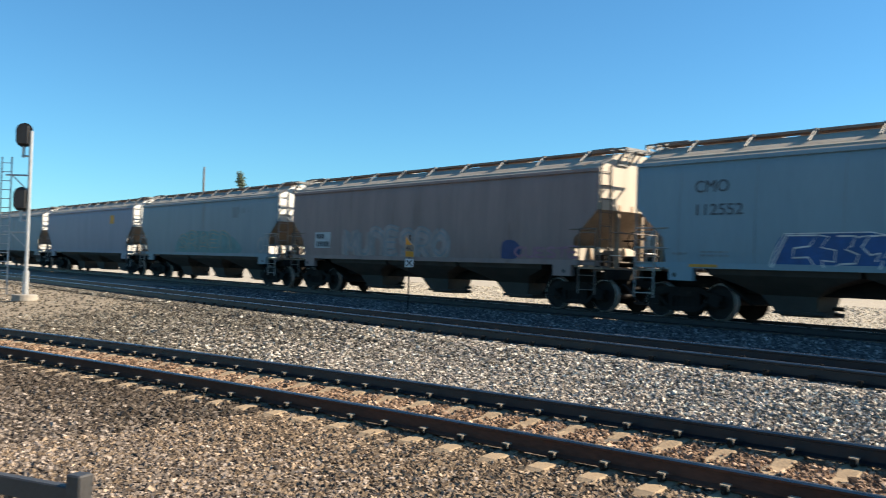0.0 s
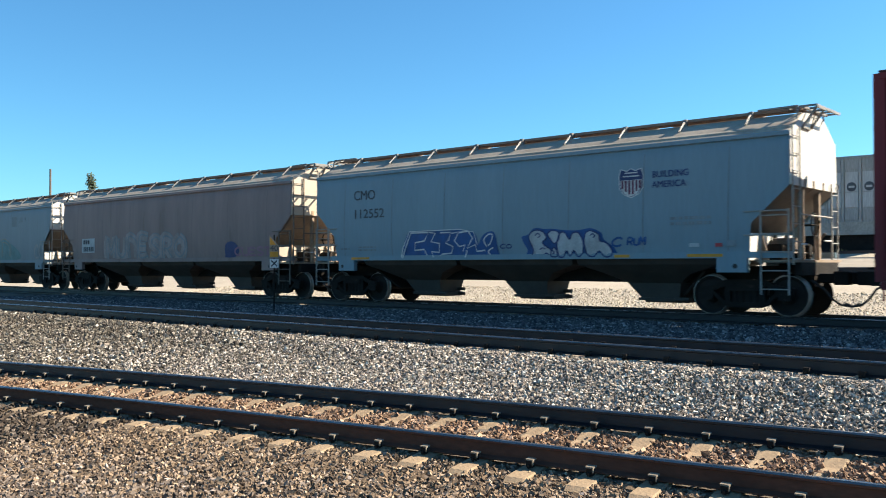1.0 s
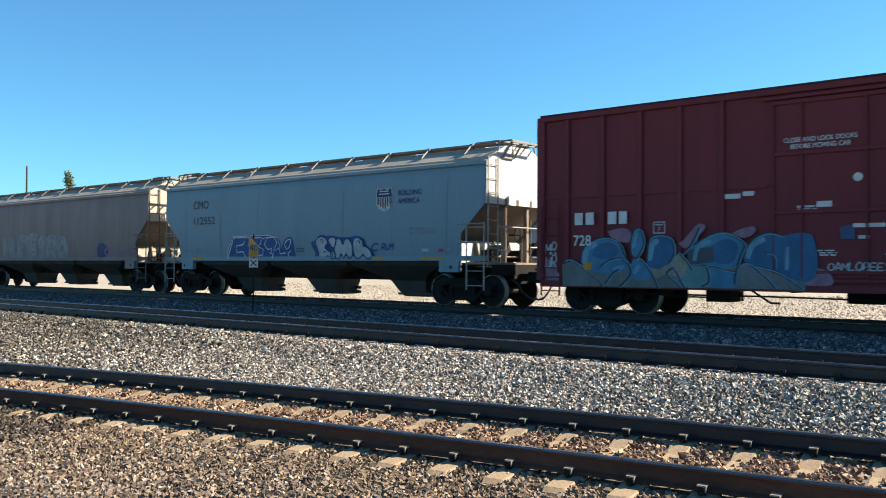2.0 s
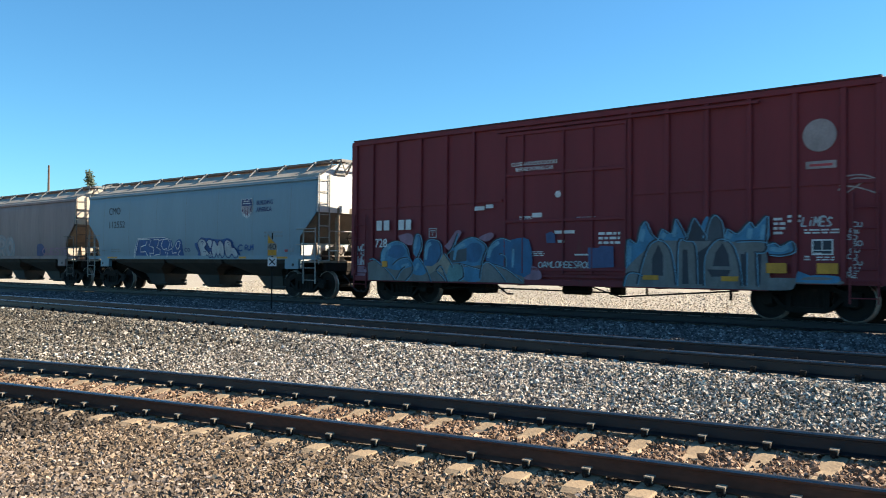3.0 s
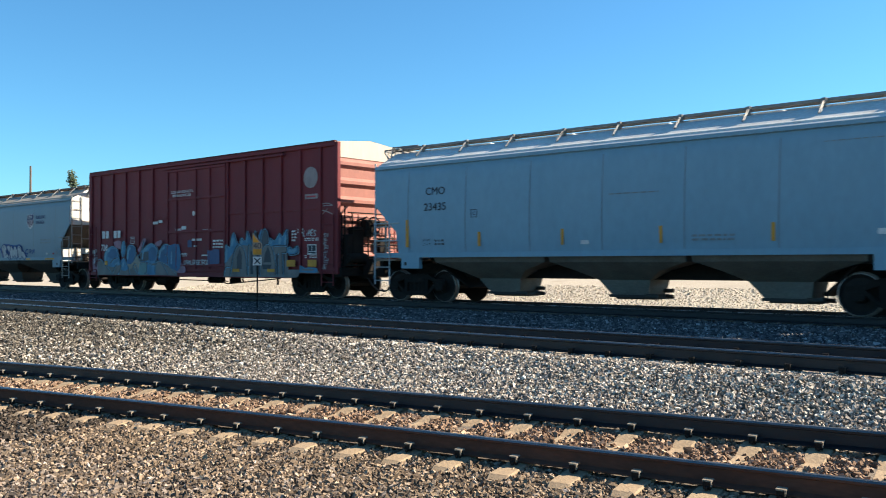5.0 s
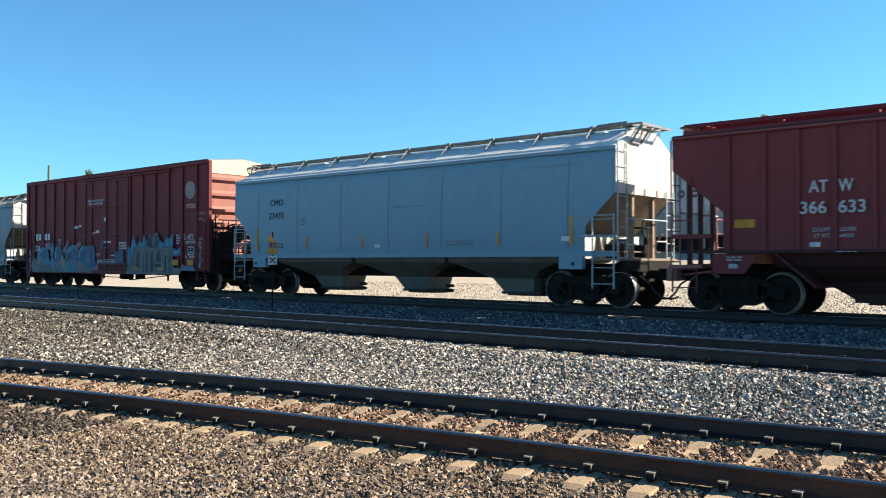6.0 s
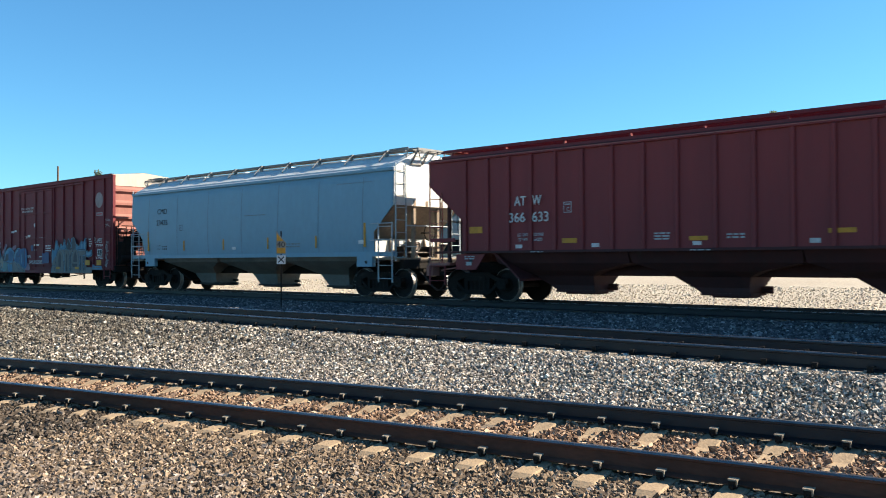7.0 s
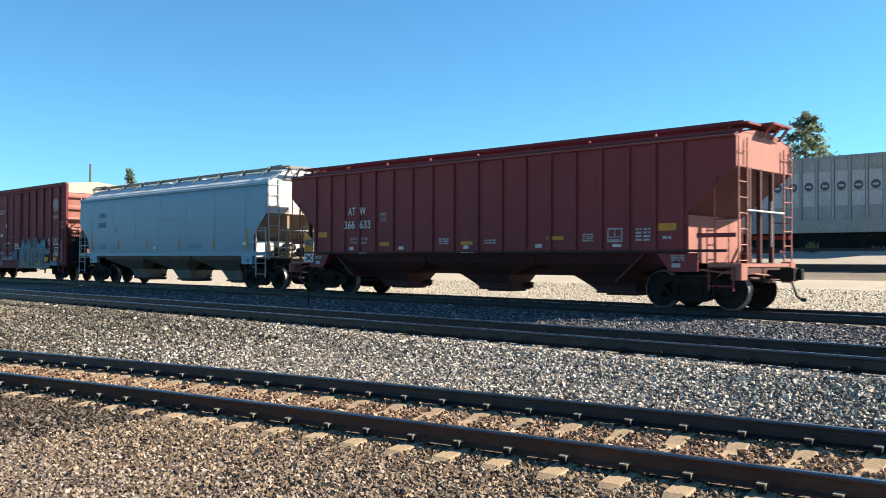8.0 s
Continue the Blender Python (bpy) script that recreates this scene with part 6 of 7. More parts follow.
def block_piece(car):
    """Silver block letters with black counters under sky-blue flames."""
    spray(car, "sky", 0, [(2.18, 1.06), (2.21, 1.8), (2.45, 1.71), (2.55, 2.07), (2.7, 2.23), (2.85, 1.94), (3.08, 1.75), (2.78, 1.58), (2.48, 1.34)])
    spray(car, "sky", 0, [(3.01, 1.75), (3.11, 2.04), (3.35, 1.93), (3.45, 2.27), (3.57, 2.13), (3.69, 1.9), (3.81, 1.71)])
    spray(car, "sky", 0, [(4, 1.7), (4.13, 2.17), (4.27, 2.28), (4.31, 1.69)])
    spray(car, "ink", 0, [(3.72, 1.71), (3.88, 2.25), (4, 2.17), (4.22, 1.84), (4.31, 1.66), (4.1, 1.47)])
    spray(car, "slate", 1, [(4.19, 1.7), (4.25, 2.1), (4.39, 2.33), (4.57, 2.16), (4.63, 1.71)])
    spray(car, "sky", 0, [(4.59, 1.71), (4.68, 2.01), (4.92, 1.9), (5.19, 2.15), (5.31, 2.03), (5.42, 2.13), (5.6, 2.26), (5.57, 1.66)])
    spray(car, "silver", 1, [(2.11, 0.67), (2.18, 1.09), (2.48, 1.37), (2.78, 1.61), (3.08, 1.77), (5.54, 1.7), (5.6, 1.38), (5.69, 0.69), (5.97, 0.67), (5.51, 0.67)])
    spray(car, "dusty", 2, [(2.55, 0.76), (2.68, 1.35), (2.85, 1.68), (3.08, 1.77), (3.3, 1.57), (3.4, 1.12), (3.46, 0.76), (3.21, 0.76), (3.14, 1.42), (3.04, 1.66), (2.88, 1.39), (2.85, 0.76)])
    spray(car, "ink", 3, [(2.88, 0.94), (2.88, 1.35), (3.04, 1.68), (3.16, 1.42), (3.16, 0.94)])
    spray(car, "dusty", 2, [(3.5, 0.76), (3.53, 1.7), (3.72, 1.74), (3.94, 1.63), (3.99, 0.76), (3.8, 0.76), (3.77, 1.53), (3.65, 1.53), (3.65, 0.76)])
    spray(car, "ink", 3, [(3.64, 0.76), (3.65, 1.55), (3.77, 1.55), (3.8, 0.76)])
    spray(car, "ink", 2, [(4, 1.47), (4.31, 1.66), (4.25, 1.11), (4.16, 0.76), (4.03, 0.76)])
    spray(car, "dusty", 3, [(4.19, 0.76), (4.19, 1.41), (4.47, 1.75), (4.77, 1.68), (4.95, 1.25), (5.01, 0.77)])
    spray(car, "ink", 4, [(4.37, 1.17), (4.44, 1.47), (4.6, 1.7), (4.74, 1.45), (4.77, 1.17)])
    spray(car, "ink", 4, [(4.25, 1.1), (4.79, 1.09), (4.72, 0.94), (4.34, 0.94)])
    spray(car, "dusty", 3, [(4.89, 1.71), (5.53, 1.7), (5.53, 1.5), (5.31, 1.48), (5.35, 0.77), (5.14, 0.77), (5.14, 1.49), (4.91, 1.53)])
    spray(car, "ink", 2, [(5.01, 1.45), (5.13, 1.44), (5.13, 0.77), (5.05, 0.77)])
    spray(car, "ink", 2, [(5.35, 1.44), (5.48, 1.44), (5.45, 0.77), (5.38, 0.77)])
    spray(car, "sky", 2, [(5.55, 1.64), (5.73, 1.69), (5.87, 1.61), (6.11, 1.72), (6.17, 1.5), (5.89, 1.41), (5.66, 1.43)])
    for pts, w in (([(2.27, 1.2), (2.3, 1.65)], 0.09), ([(2.6, 1.75), (2.66, 2.05)], 0.11), ([(3.14, 1.82), (3.2, 1.94)], 0.10), ([(3.44, 1.85), (3.47, 2.1)], 0.09), ([(4.16, 1.8), (4.24, 2.1)], 0.07),
                   ([(4.74, 1.78), (4.8, 1.92)], 0.10), ([(5.2, 1.78), (5.24, 2.0)], 0.12), ([(5.48, 1.76), (5.53, 2.08)], 0.09), ([(5.66, 1.56), (5.9, 1.53), (6.06, 1.6)], 0.10)):
        dab(car, pts, w)
    rim(car, [(2.18, 1.13), (2.21, 1.8), (2.45, 1.71), (2.55, 2.07), (2.7, 2.23), (2.85, 1.94), (3.08, 1.75)])
    rim(car, [(3.01, 1.79), (3.11, 2.04), (3.35, 1.93), (3.45, 2.27), (3.57, 2.13), (3.72, 1.86)])
    rim(car, [(3.72, 1.77), (3.88, 2.25), (4, 2.17), (4.22, 1.84)])
    rim(car, [(4.19, 1.77), (4.25, 2.1), (4.39, 2.33), (4.57, 2.16), (4.63, 1.74)])
    rim(car, [(4.63, 1.77), (4.69, 2.01), (4.92, 1.9), (5.19, 2.15), (5.31, 2.03), (5.42, 2.13), (5.6, 2.26), (5.57, 1.68)])
    rim(car, [(2.48, 0.73), (2.65, 1.35), (2.83, 1.7), (3.08, 1.78), (3.32, 1.57), (3.43, 1.12), (3.48, 0.73)])
    rim(car, [(3.51, 0.73), (3.53, 1.71), (3.72, 1.75), (3.95, 1.64), (4, 0.76)])
    rim(car, [(4.16, 0.73), (4.17, 1.41), (4.47, 1.78), (4.79, 1.69), (4.97, 1.25), (5.03, 0.74)])
    rim(car, [(4.89, 1.72), (5.54, 1.71), (5.54, 1.49), (5.31, 1.48)])
    rim(car, [(5.35, 1.48), (5.38, 0.74)])
    rim(car, [(5.13, 1.49), (5.13, 0.74)])
    rim(car, [(2.11, 0.67), (2.21, 0.97), (2.47, 1), (2.71, 0.88)])
    rim(car, [(5.55, 1.63), (5.73, 1.69), (5.87, 1.61), (6.11, 1.72), (6.17, 1.5), (5.89, 1.41), (5.63, 1.43)])


def letter_boxcar(car):
    y = -1.508

    def yb(z):
        return -1.578
    # lettering of the owner, as bars
    for a, b in ((-6.39, -6.16), (-6.08, -5.85), (-5.46, -5.23), (-5.16, -4.95)):
        bm = bmesh.new()
        box(bm, a, b, -1.582, -1.577, 2.19, 2.49)
        part("painted_bar", bm, "paint_white", car)
    words("728", 0.26, "paint_white", car, -6.42, -1.6135, 1.68, squeeze=0.95, bold=0.02)
    frame_box(car, "paint_pale", y, -4.30, 1.94, -4.0, 2.22, 0.025)
    words("F", 0.12, "paint_pale", car, -4.19, y, 1.98)
    rects(car, "paint_pale", y, [(-4.24, 2.13, -4.06, 2.16)])
    words("CLOSE AND LOCK DOORS", 0.10, "paint_white", car, -1.26, -1.605, 3.80, squeeze=0.86, bold=0.02)
    words("BEFORE MOVING CAR", 0.10, "paint_white", car, -1.12, -1.605, 3.66, squeeze=0.86, bold=0.02)
    bm = bmesh.new()
    lathe(bm, [(-0.004, 0.34), (0.0, 0.345)], 40)
    ob = part("round_emblem", bm, "paint_ghost", car, "faded pale round emblem")
    ob.location = (6.66, -1.515, 3.93)
    rects(car, "paint_ghost", y - 0.004, [(6.38, 3.23, 7.0, 3.39)])
    rects(car, "paint_red", y - 0.009, [(6.46, 3.28, 6.92, 3.33)], "painted_bar")
    bm = bmesh.new()
    lathe(bm, [(-0.004, 0.09), (0.0, 0.09)], 20)
    part("round_plate", bm, "paint_white", car).location = (0.2, -1.562, 3.0)
    rects(car, "paint_white", -1.56, [(-2.55, 2.67, -2.2, 2.78), (-2.15, 2.72, -1.9, 2.82), (-1.02, 2.45, -0.55, 2.46), (-0.6, 2.42, -0.3, 2.54), (0.75, 2.36, 1.3, 2.39), (0.1, 1.98, 0.7, 2.06), (0.2, 1.75, 0.4, 1.82), (0.7, 1.42, 1.1, 1.46)])
    for k, (a, b, c, d, r) in enumerate(((1.4, 1.68, 2.0, 2.02, 3), (-0.9, 1.40, -0.2, 1.54, 3), (5.70, 1.85, 5.95, 2.25, 4), (6.0, 2.1, 6.28, 2.3, 2), (6.35, 1.86, 7.05, 1.98, 2), (6.35, 1.3, 6.5, 1.42, 2), (6.6, 1.3, 6.95, 1.4, 2), (-1.0, 2.36, -0.6, 2.46, 2))):
        small_print(car, "paint_white", -1.562 if a < 2.1 else y, a, b, c, d, r, 60 + k)
    frame_box(car, "paint_white", y, 6.5, 1.42, 6.93, 1.75, 0.03)
    rects(car, "paint_white", y, [(6.70, 1.53, 6.72, 1.72), (6.53, 1.51, 6.90, 1.53), (6.55, 1.45, 6.7, 1.47)])
    rects(car, "paint_ink", y + 0.002, [(6.53, 1.45, 6.90, 1.72)])
    # silver letters with ink and white lines under sky-blue flames
    def yl(z):
        return -1.60
    block_piece(car)
    cloud(car, "paint_silver", [(5.4, 0.66), (5.4, 0.9), (6.2, 0.93), (7.0, 0.92), (7.1, 0.82), (6.2, 0.82), (6.1, 0.68)], yl, 0.001)
    cloud(car, "paint_sky", [(6.2, 0.85), (6.25, 1.08), (6.4, 0.97), (6.6, 1.0), (7.05, 0.98), (7.0, 0.84)], yl, 0.004)
    cloud(car, "paint_dusty", [(6.3, 0.90), (6.45, 0.96), (6.9, 0.95), (6.85, 0.9)], yl, 0.006)
    bubble_piece(car)
    cloud(car, "paint_purple", [(-7.45, 0.75), (-7.4, 1.2), (-7.1, 1.35), (-6.9, 1.0), (-6.95, 0.7)], lambda z: -1.512, 0.0)
    cloud(car, "paint_purple", [(-1.0, 0.8), (-0.9, 1.15), (-0.4, 1.1), (-0.3, 0.8)], yl, 0.0)
    spray(car, "veil", 1, [(1.14, 1.10), (1.12, 1.62), (1.42, 1.60), (1.48, 1.66), (1.84, 1.64), (1.86, 1.13)])
    spray(car, "veil", 1, [(-0.12, 1.74), (-0.14, 1.98), (0.02, 2.04), (0.14, 1.97), (0.15, 1.74)])
    throw_up(car, "OAMLOREESROL", -0.38, 1.10, 1.6, 0.16, [("paint_pale", 0.028, 0, 0)], yl, 0.1, 15, bounce=0.02)
    throw_up(car, "LIMES", 6.28, 2.02, 0.62, 0.2, [("paint_pale", 0.035, 0, 0)], lambda z: -1.51, 0.2, 16)
    for st, w in (([(7.03, 2.75), (7.3, 2.98), (7.7, 2.95)], 0.03), ([(7.05, 2.85), (7.4, 2.8), (7.8, 2.65)], 0.03), ([(7.1, 3.03), (7.5, 3.05), (7.85, 2.9)], 0.03), ([(7.2, 2.7), (7.5, 2.9)], 0.025)):
        bm = bmesh.new()
        brush(bm, curve_pts(st), w, -1.513)
        part("graffiti", bm, "paint_ghost", car)
    for k in range(9):
        rng = random.Random(k)
        throw_up(car, rng.choice(["CU", "RE", "SO"]), 7.2 + 0.05 * (k % 3), 0.95 + 0.13 * k, 0.2, 0.1, [("paint_pale", 0.025, 0, 0)], lambda z: -1.51, 0, k)
    throw_up(car, "EMR", -7.5, 1.45, 0.55, 0.3, [("paint_pale", 0.04, 0, 0)], lambda z: -1.51, 0.1, 18)
    throw_up(car, "SUR", -7.5, 1.1, 0.55, 0.3, [("paint_pale", 0.04, 0, 0)], lambda z: -1.51, 0.1, 19)
    rects(car, "paint_yellow", -1.622, [(2.65, 0.84, 3.05, 0.95), (4.58, 0.84, 4.97, 0.95), (5.58, 1.03, 6.02, 1.25), (6.64, 1.03, 7.06, 1.25), (-6.1, 1.08, -5.88, 1.26)], "reflector")


def letter_brown_hopper(car):
    rects(car, "paint_pale", on_side, [(-6.45, 1.72, -5.3, 2.35)], "number_panel")
    rects(car, "paint_ink", on_side(2.0) - 0.006, [(-6.3 + k * 0.16, 1.78, -6.19 + k * 0.16, 1.98) for k in range(6)], "painted_bar")
    rects(car, "paint_ink", on_side(2.2) - 0.006, [(-6.3 + k * 0.2, 2.1, -6.16 + k * 0.2, 2.28) for k in range(3)], "painted_bar")
    throw_up(car, "MUNESRO", -4.4, 1.45, 6.2, 0.85, [("paint_faint", 0.42, 0.03, 0), ("paint_ghost", 0.36, 0, 0), ("paint_faint", 0.06, 0.08, 0.03)], on_side, 0.12, 21)
    cloud(car, "paint_navy", [(4.4, 1.45), (4.5, 1.95), (5.0, 2.0), (5.3, 1.7), (5.0, 1.45)], on_side, 0.002)
    throw_up(car, "CUESTE", 5.0, 1.5, 2.6, 0.3, [("paint_purple", 0.07, 0, 0)], on_side, 0.1, 22)


def letter_far_hoppers(teal, lilac):
    cloud(teal, "paint_teal", [(-3.1, 1.46), (-2.6, 2.1), (-1.2, 2.5), (1.5, 2.45), (3.6, 2.2), (4.4, 1.5), (1, 1.44)], on_side, 0.0)
    throw_up(teal, "SRAEN", -2.6, 1.6, 6.0, 0.8, [("paint_cream", 0.22, 0, 0), ("paint_teal", 0.12, 0, 0)], on_side, 0.1, 31)
    throw_up(teal, "CO", 6.0, 1.5, 1.0, 0.7, [("paint_grey", 0.12, 0, 0)], on_side, 0.1, 32)
    rects(teal, "paint_faint", on_side, [(3.5, 3.1, 4.1, 3.6), (4.3, 3.3, 5.1, 3.55)])
    rects(lilac, "paint_yellow", on_side, [(4.6, 3.1, 5.3, 3.6)])


letter_blue_hopper(hopper_cars["blue"])
letter_clean_hopper(hopper_cars["clean"])
letter_red_hopper(ribbed)
plain_parts = set(box_car.children)
letter_boxcar(box_car)
for ob in box_car.children:          # paintwork shifted along the side to fit the camera's view
    if ob not in plain_parts:
        ob.location.x -= 0.23
letter_brown_hopper(hopper_cars["brown"])
letter_far_hoppers(hopper_cars["teal"], hopper_cars["lilac"])


# ---- lineside: signal, speed board, fence ----
def signal_mast():
    ob = thing("signal_mast", "galvanised railway signal mast with two black signal heads and a ladder", "railway signal", at=(-31.2, 8.1, -0.36))
    bm = bmesh.new()
    rod(bm, (0, 0, 0.1), (0, 0, 5.6), 0.062, 12)
    rod(bm, (0, 0, 0.0), (0, 0, 0.9), 0.10, 12)
    part("mast", bm, "galv", ob, smooth=False)
    bm = bmesh.new()
    lathe(bm, [(-0.1, 0.42), (0.10, 0.40), (0.12, 0.36)], 20, axis="z")
    part("base", bm, "concrete", ob, "round concrete base")
    lx, ly = -0.645, -0.764
    for z in (3.3, 5.45):
        bm = bmesh.new()
        # oval backboard, with lamp housing and hoods that face away down the line
        pts = []
        for k in range(24):
            a = k * math.pi / 12
            pts.append((math.cos(a) * 0.27, math.sin(a) * 0.27 + (0.14 if math.sin(a) > 0 else -0.14)))
        prism(bm, pts, -0.02, 0.02)
        for zz in (-0.14, 0.14):
            rod(bm, (0, 0.02, zz), (0, 0.26, zz), 0.10, 12)
        prism(bm, [(-0.16, -0.3), (0.16, -0.3), (0.16, 0.3), (-0.16, 0.3)], -0.22, -0.02)
        hd = part("signal_head", bm, "black", ob, "black oval signal head")
        hd.matrix_basis = pose(lx * 0.24, ly * 0.24, z, 0, 0, 58)
        bm = bmesh.new()
        rod(bm, (lx * 0.24, ly * 0.24, z - 0.75), (lx * 0.24, ly * 0.24, z - 0.38), 0.05, 8)
        rod(bm, (0, 0, z - 0.7), (lx * 0.3, ly * 0.3, z - 0.7), 0.03, 6)
        part("head_bracket", bm, "galv", ob)
    for z in (2.2, 4.1):
        bm = bmesh.new()
        rod(bm, (0, 0, z), (lx * 0.8, ly * 0.8, z), 0.03)
        rod(bm, (0, 0, z - 0.55), (lx * 0.6, ly * 0.6, z), 0.02)
        part("ladder_arm", bm, "galv", ob)
    bm = bmesh.new()
    for d in (0.62, 0.95):
        rod(bm, (lx * d, ly * d, 0.1), (lx * d, ly * d, 4.7), 0.028)
    for k in range(15):
        rod(bm, (lx * 0.62, ly * 0.62, 0.3 + k * 0.3), (lx * 0.95, ly * 0.95, 0.3 + k * 0.3), 0.014)
    part("ladder", bm, "galv", ob)


def speed_board():
    ob = thing("speed_board", "thin post with a yellow speed board and X plate", "railway sign", at=(-20.72, 16.15, -0.24))
    ob.rotation_euler = (0, 0, radians(52))
    bm = bmesh.new()
    box(bm, -0.02, 0.02, -0.015, 0.015, 0, 2.3)
    part("post", bm, "steel", ob)
    bm = bmesh.new()
    prism(bm, [(-0.14, 1.62), (0.14, 1.62), (0.14, 1.95), (-0.14, 2.3)], -0.035, -0.02)
    part("board", bm, "paint_cream", ob)
    bm = bmesh.new()
    prism(bm, [(-0.12, 1.64), (0.12, 1.64), (0.12, 1.80), (-0.12, 1.80)], -0.04, -0.036)
    part("board_band", bm, "paint_yellow", ob)
    bm = bmesh.new()
    prism(bm, [(-0.12, 2.0), (0.06, 2.0), (-0.12, 2.22)], -0.04, -0.036)
    part("board_band", bm, "paint_yellow", ob)
    words("40", 0.17, "paint_ink", ob, -0.12, -0.042, 1.82)
    bm = bmesh.new()
    box(bm, -0.13, 0.13, -0.035, -0.02, 1.32, 1.58)
    pl = part("plate", bm, "paint_white", ob)
    bm = bmesh.new()
    brush(bm, [(-0.085, 1.365), (0.085, 1.535)], 0.045, -0.037)
    brush(bm, [(-0.085, 1.535), (0.085, 1.365)], 0.045, -0.039)
    part("cross", bm, "paint_ink", pl)


def fence():
    """Dark steel picket fence that ends at a post."""
    ax, ay, bx, by = -3.69, 0.88, -3.30, 1.07
    ob = thing("picket_fence", "dark painted steel picket fence ending at a square post", "fence", at=(bx, by, -0.86))
    ob.rotation_euler = (0, 0, math.atan2(ay - by, ax - bx))
    top = 1.16
    for z0, z1 in ((top - 0.075, top), (0.15, 0.2)):
        bm = bmesh.new()
        box(bm, 0, 2.4, -0.022, 0.022, z0, z1)
        part("rail", bevelled(bm, 0.005), "fence", ob)
    bm = bmesh.new()
    box(bm, -0.035, 0.035, -0.035, 0.035, 0, top + 0.05)
    part("post", bevelled(bm, 0.006), "fence", ob)
    for k in range(1, 20):
        bm = bmesh.new()
        box(bm, k * 0.12 - 0.012, k * 0.12 + 0.012, -0.012, 0.012, 0.2, top - 0.075)
        part("picket", bm, "fence", ob)


signal_mast()
speed_board()
fence()


# ---- yard behind the train ----
def autorack(x0, length, y, z):
    ob = thing("autorack_car", "parked pale grey autorack car with round panel emblems", "freight car", "parked autoracks", at=(x0, y, z))
    bm = bmesh.new()
    box(bm, 0, length, -1.45, 1.45, 1.7, 5.45)
    part("body", bm, "rack_frame", ob)
    bm = bmesh.new()
    prism(bm, [(0, 5.45), (length, 5.45), (length, 5.5), (0, 5.5)], -1.52, 1.52)
    box(bm, 0.05, length - 0.05, -1.2, 1.2, 5.5, 5.62)
    part("roof", bm, "rack_frame", ob)
    bm = bmesh.new()
    box(bm, 0, length, -1.53, 1.53, 0.98, 1.72)
    part("side_sill", bm, "rack_sill", ob)
    n = int(length / 0.96)
    for k in range(n):
        xa = 0.2 + k * 0.96
        for z0, z1 in ((1.85, 2.42), (2.58, 3.45), (3.5, 4.65), (4.82, 5.35)):
            bm = bmesh.new()
            box(bm, xa, xa + 0.72, -1.50, -1.448, z0, z1)
            part("panel", bm, "rack" if 2.5 < z0 < 4.7 else "rack_frame", ob)
        bm = bmesh.new()
        box(bm, xa + 0.76, xa + 0.90, -1.54, -1.45, 1.72, 5.45)
        part("post", bm, "rack_frame", ob)
        bm = bmesh.new()
        lathe(bm, [(-0.006, 0.27), (0, 0.27)], 20)
        em = part("emblem", bm, "paint_slate", ob)
        em.location = (xa + 0.36, -1.502, 3.78)
        bm = bmesh.new()
        box(bm, xa + 0.20, xa + 0.52, -1.515, -1.509, 3.72, 3.84)
        part("emblem_bar", bm, "rack", em).location = (-xa - 0.36, 1.502 - 0.002, -3.78)
    for e in (1.9, length - 1.9):
        bm = bmesh.new()
        for w in (-0.89, 0.89):
            for s in (-1, 1):
                rod(bm, (e + w, s * 0.7, 0.42), (e + w, s * 0.83, 0.42), 0.42, 20)
        box(bm, e - 1.1, e + 1.1, -1.05, -0.9, 0.3, 0.75)
        part("truck", bm, "steel", ob)
    # box deepened past the rails to stand for the shade under the car
    bm = bmesh.new()
    box(bm, 0.1, length - 0.1, -1.2, 1.2, -0.16, 0.98)
    part("underframe", bm, "steel", ob)


def yard():
    z = 1.90
    autorack(-38.9, 27.6, 55.4, z)
    autorack(-67.4, 27.6, 55.4, z)
    tr = thing("yard_track", "rusty yard track under the parked autoracks", "railway track", kind="structure")
    for yy in (54.65, 56.15, 50.2, 51.7):
        bm = bmesh.new()
        box(bm, -110, 40, yy - 0.035, yy + 0.035, z - 0.17, z)
        part("rail", bm, "rail", tr)
    # concrete strip with a dark timber edge along the lot
    bm = bmesh.new()
    prism_pts = [(44.6, 1.02), (49.0, 1.46), (49.0, 0.6), (44.6, 0.3)]
    a = [bm.verts.new((-120, y, zz)) for y, zz in prism_pts]
    b = [bm.verts.new((60, y, zz)) for y, zz in prism_pts]
    bm.faces.new(a)
    bm.faces.new(b[::-1])
    for i in range(4):
        bm.faces.new((a[i], b[i], b[(i + 1) % 4], a[(i + 1) % 4]))
    tagged(part("access_road", bm, "concrete"), "sloping pale concrete access strip", "road", kind="structure")
    bm = bmesh.new()
    box(bm, -120, 60, 44.2, 44.55, 0.3, 1.0)
    tagged(part("retaining_beam", bm, "black"), "dark timber retaining beam along the concrete strip", "kerb", kind="structure")
    rng = random.Random(4)
    for k, (x, y) in enumerate(((-18.9, 50.9), (-22.3, 50.8), (-15.2, 51.2))):
        bm = bmesh.new()
        for _ in range(60):
            p = Vector((rng.gauss(0, 0.25), rng.gauss(0, 0.2), rng.uniform(0, 0.1)))
            q = p + Vector((rng.gauss(0, 0.15), rng.gauss(0, 0.15), rng.uniform(0.3, 0.75)))
            s = Vector((rng.uniform(-1, 1), rng.uniform(-1, 1), 0)) * 0.05
            bm.faces.new([bm.verts.new(v) for v in (p - s, p + s, q)])
        w = part("weed", bm, "weed")
        w.location = (x, y, 1.62)
        w.scale = (1, 1, 1.0 if k == 0 else 0.6)
        tagged(w, "clump of yellow-green weeds beside the yard track", "weed", "weeds")


yard()


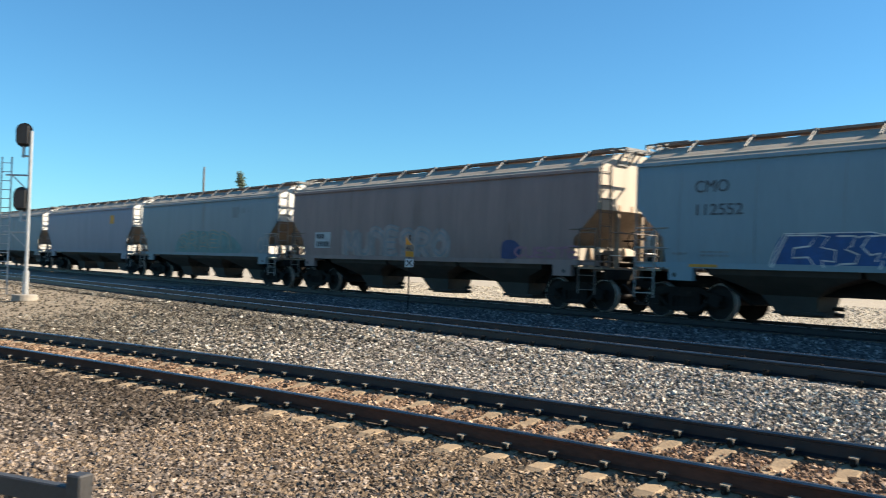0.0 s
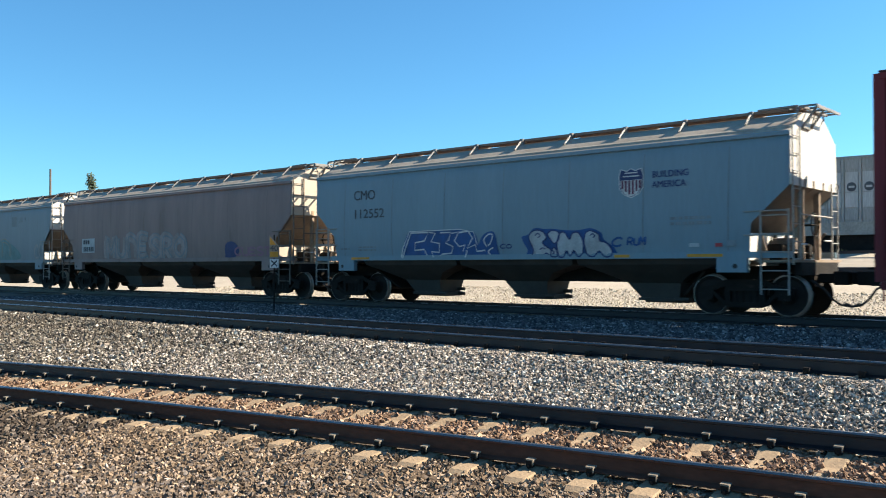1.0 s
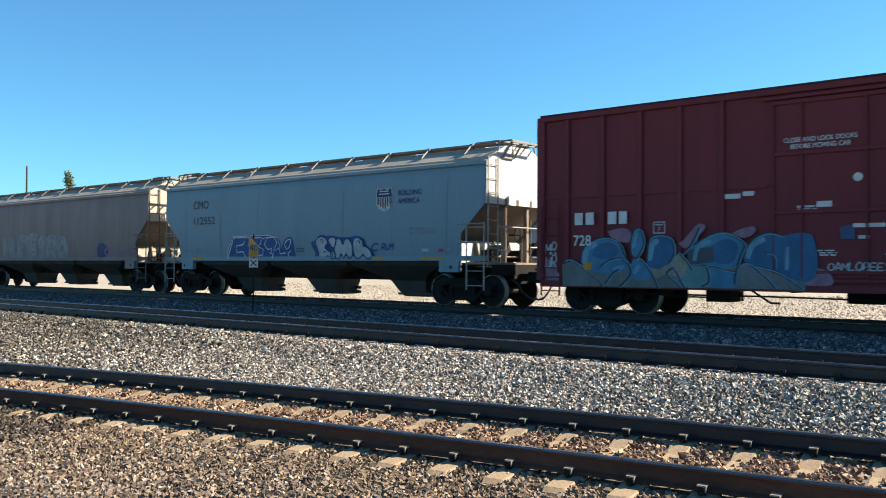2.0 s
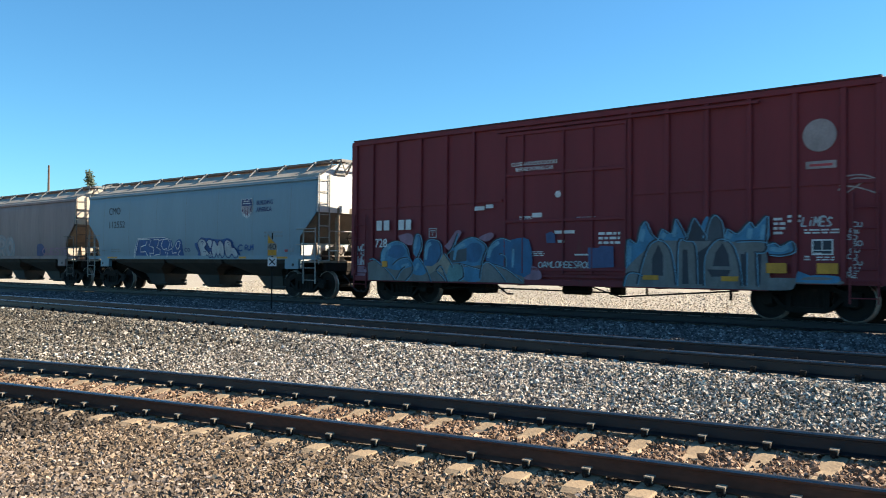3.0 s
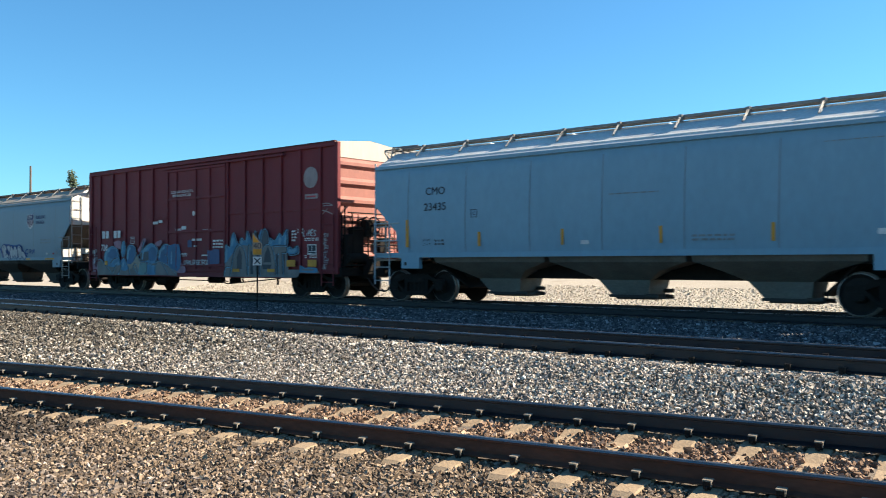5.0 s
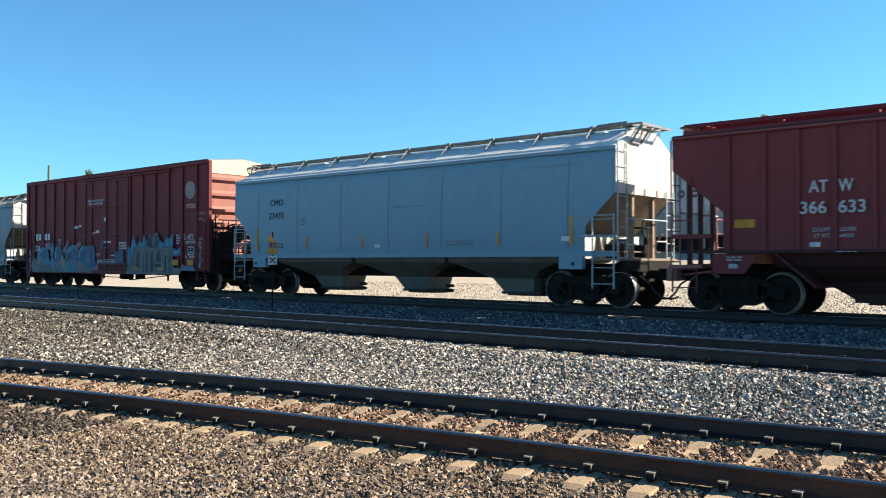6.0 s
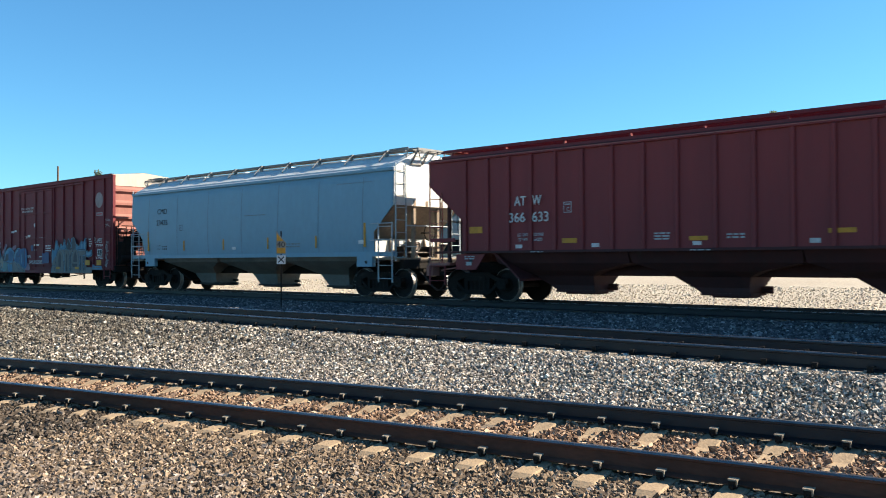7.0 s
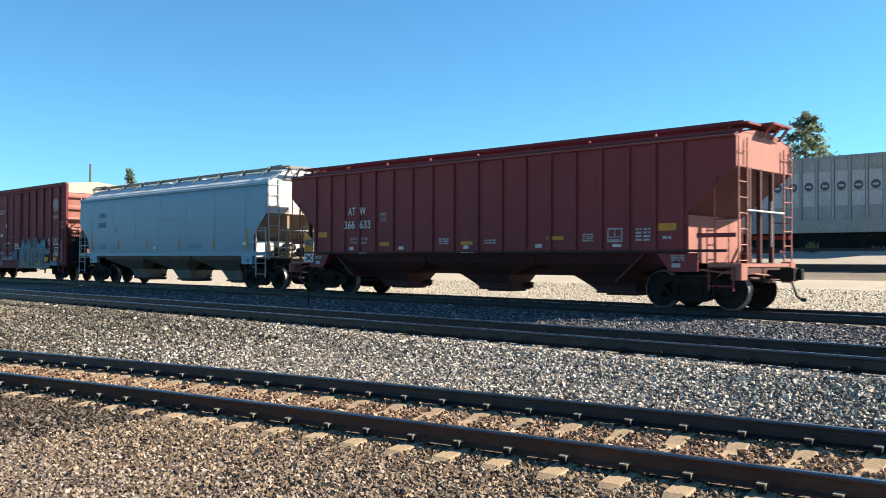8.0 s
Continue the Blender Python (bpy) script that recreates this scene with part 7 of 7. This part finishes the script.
# ---- trees and pole ----
def tree(at, height, radius, base, seed, label, droop=0.25, n=420, shape=0.75):
    """A tapered trunk with limbs and a ragged crown of small needle clumps."""
    rng = random.Random(seed)
    ob = thing("conifer_tree", label, "tree", at=at)
    bm = bmesh.new()
    for k in range(6):
        z0, z1 = height * k / 6, height * (k + 1) / 6
        rod(bm, (0.1 * math.sin(k), 0, z0), (0.1 * math.sin(k + 1), 0, z1), 0.28 * (1 - k / 6.5), 8, 0, 0.28 * (1 - (k + 1) / 6.5))
    limbs = []
    for k in range(110):
        z = base + (height - base) * (k / 110) ** 0.9
        a = rng.uniform(0, 6.283)
        r = radius * (1 - (z - base) / (height - base)) ** shape * rng.uniform(0.62, 1.08) + 0.15
        e = Vector((math.cos(a) * r, math.sin(a) * r, z - droop * r + rng.uniform(-0.2, 0.5)))
        s = Vector((0, 0, z))
        limbs.append((s, e))
        rod(bm, s, e, 0.05, 4, 0, 0.015)
    part("trunk", bm, "bark", ob)
    bm = bmesh.new()
    for s, e in limbs:
        for _ in range(n * 10 // 80):
            f = rng.uniform(0.25, 1.05)
            c = s.lerp(e, f) + Vector((rng.gauss(0, 0.2), rng.gauss(0, 0.2), rng.gauss(0, 0.16)))
            u = Vector((rng.gauss(0, 1), rng.gauss(0, 1), rng.gauss(0, 0.6))).normalized() * rng.uniform(0.14, 0.34)
            w = Vector((rng.gauss(0, 1), rng.gauss(0, 1), rng.gauss(0, 0.6))).normalized() * rng.uniform(0.08, 0.18)
            bm.faces.new([bm.verts.new(c + v) for v in (-u, w, u, -w)])
    part("crown", bm, "leaf", ob)


tree((-32.9, 87.5, 1.2), 14.5, 5.3, 2.5, 3, "grey-green pine standing behind the parked autoracks", 0.05, 380, 0.6)
tree((-94.8, 48.0, 0.9), 10.4, 3.0, 2.0, 5, "small spiky conifer far behind the train", 0.2, 90, 1.15)


def utility_pole(at, height):
    ob = thing("utility_pole", "plain weathered wooden pole far behind the train", "utility pole", at=at)
    bm = bmesh.new()
    rod(bm, (0, 0, 0), (0, 0, height), 0.16, 10, 0, 0.11)
    part("shaft", bm, "wood", ob)


utility_pole((-98.25, 44.95, 0.8), 11.3)
# ---- movement ----
def train_at(t):
    """How far along the train is, against its place at 4.5 s; it gathers a little speed."""
    u = t - 4.5
    return -7.771 * u - 0.032 * u * u - 0.15


def motions():
    for car, x in CARS:
        walk(car, [(k * 0.5, pose(x + train_at(k * 0.5), TRAIN_Y, 0)) for k in range(17)])
    turn = [(k / 15, math.degrees((train_at(0) - train_at(k / 15)) / 0.457)) for k in range(121)]
    for w in WHEELSETS:
        x, y, z = w.location
        a = random.uniform(0, 360)
        walk(w, [(t, pose(x, y, z, 0, a - d, 0)) for t, d in turn])


motions()
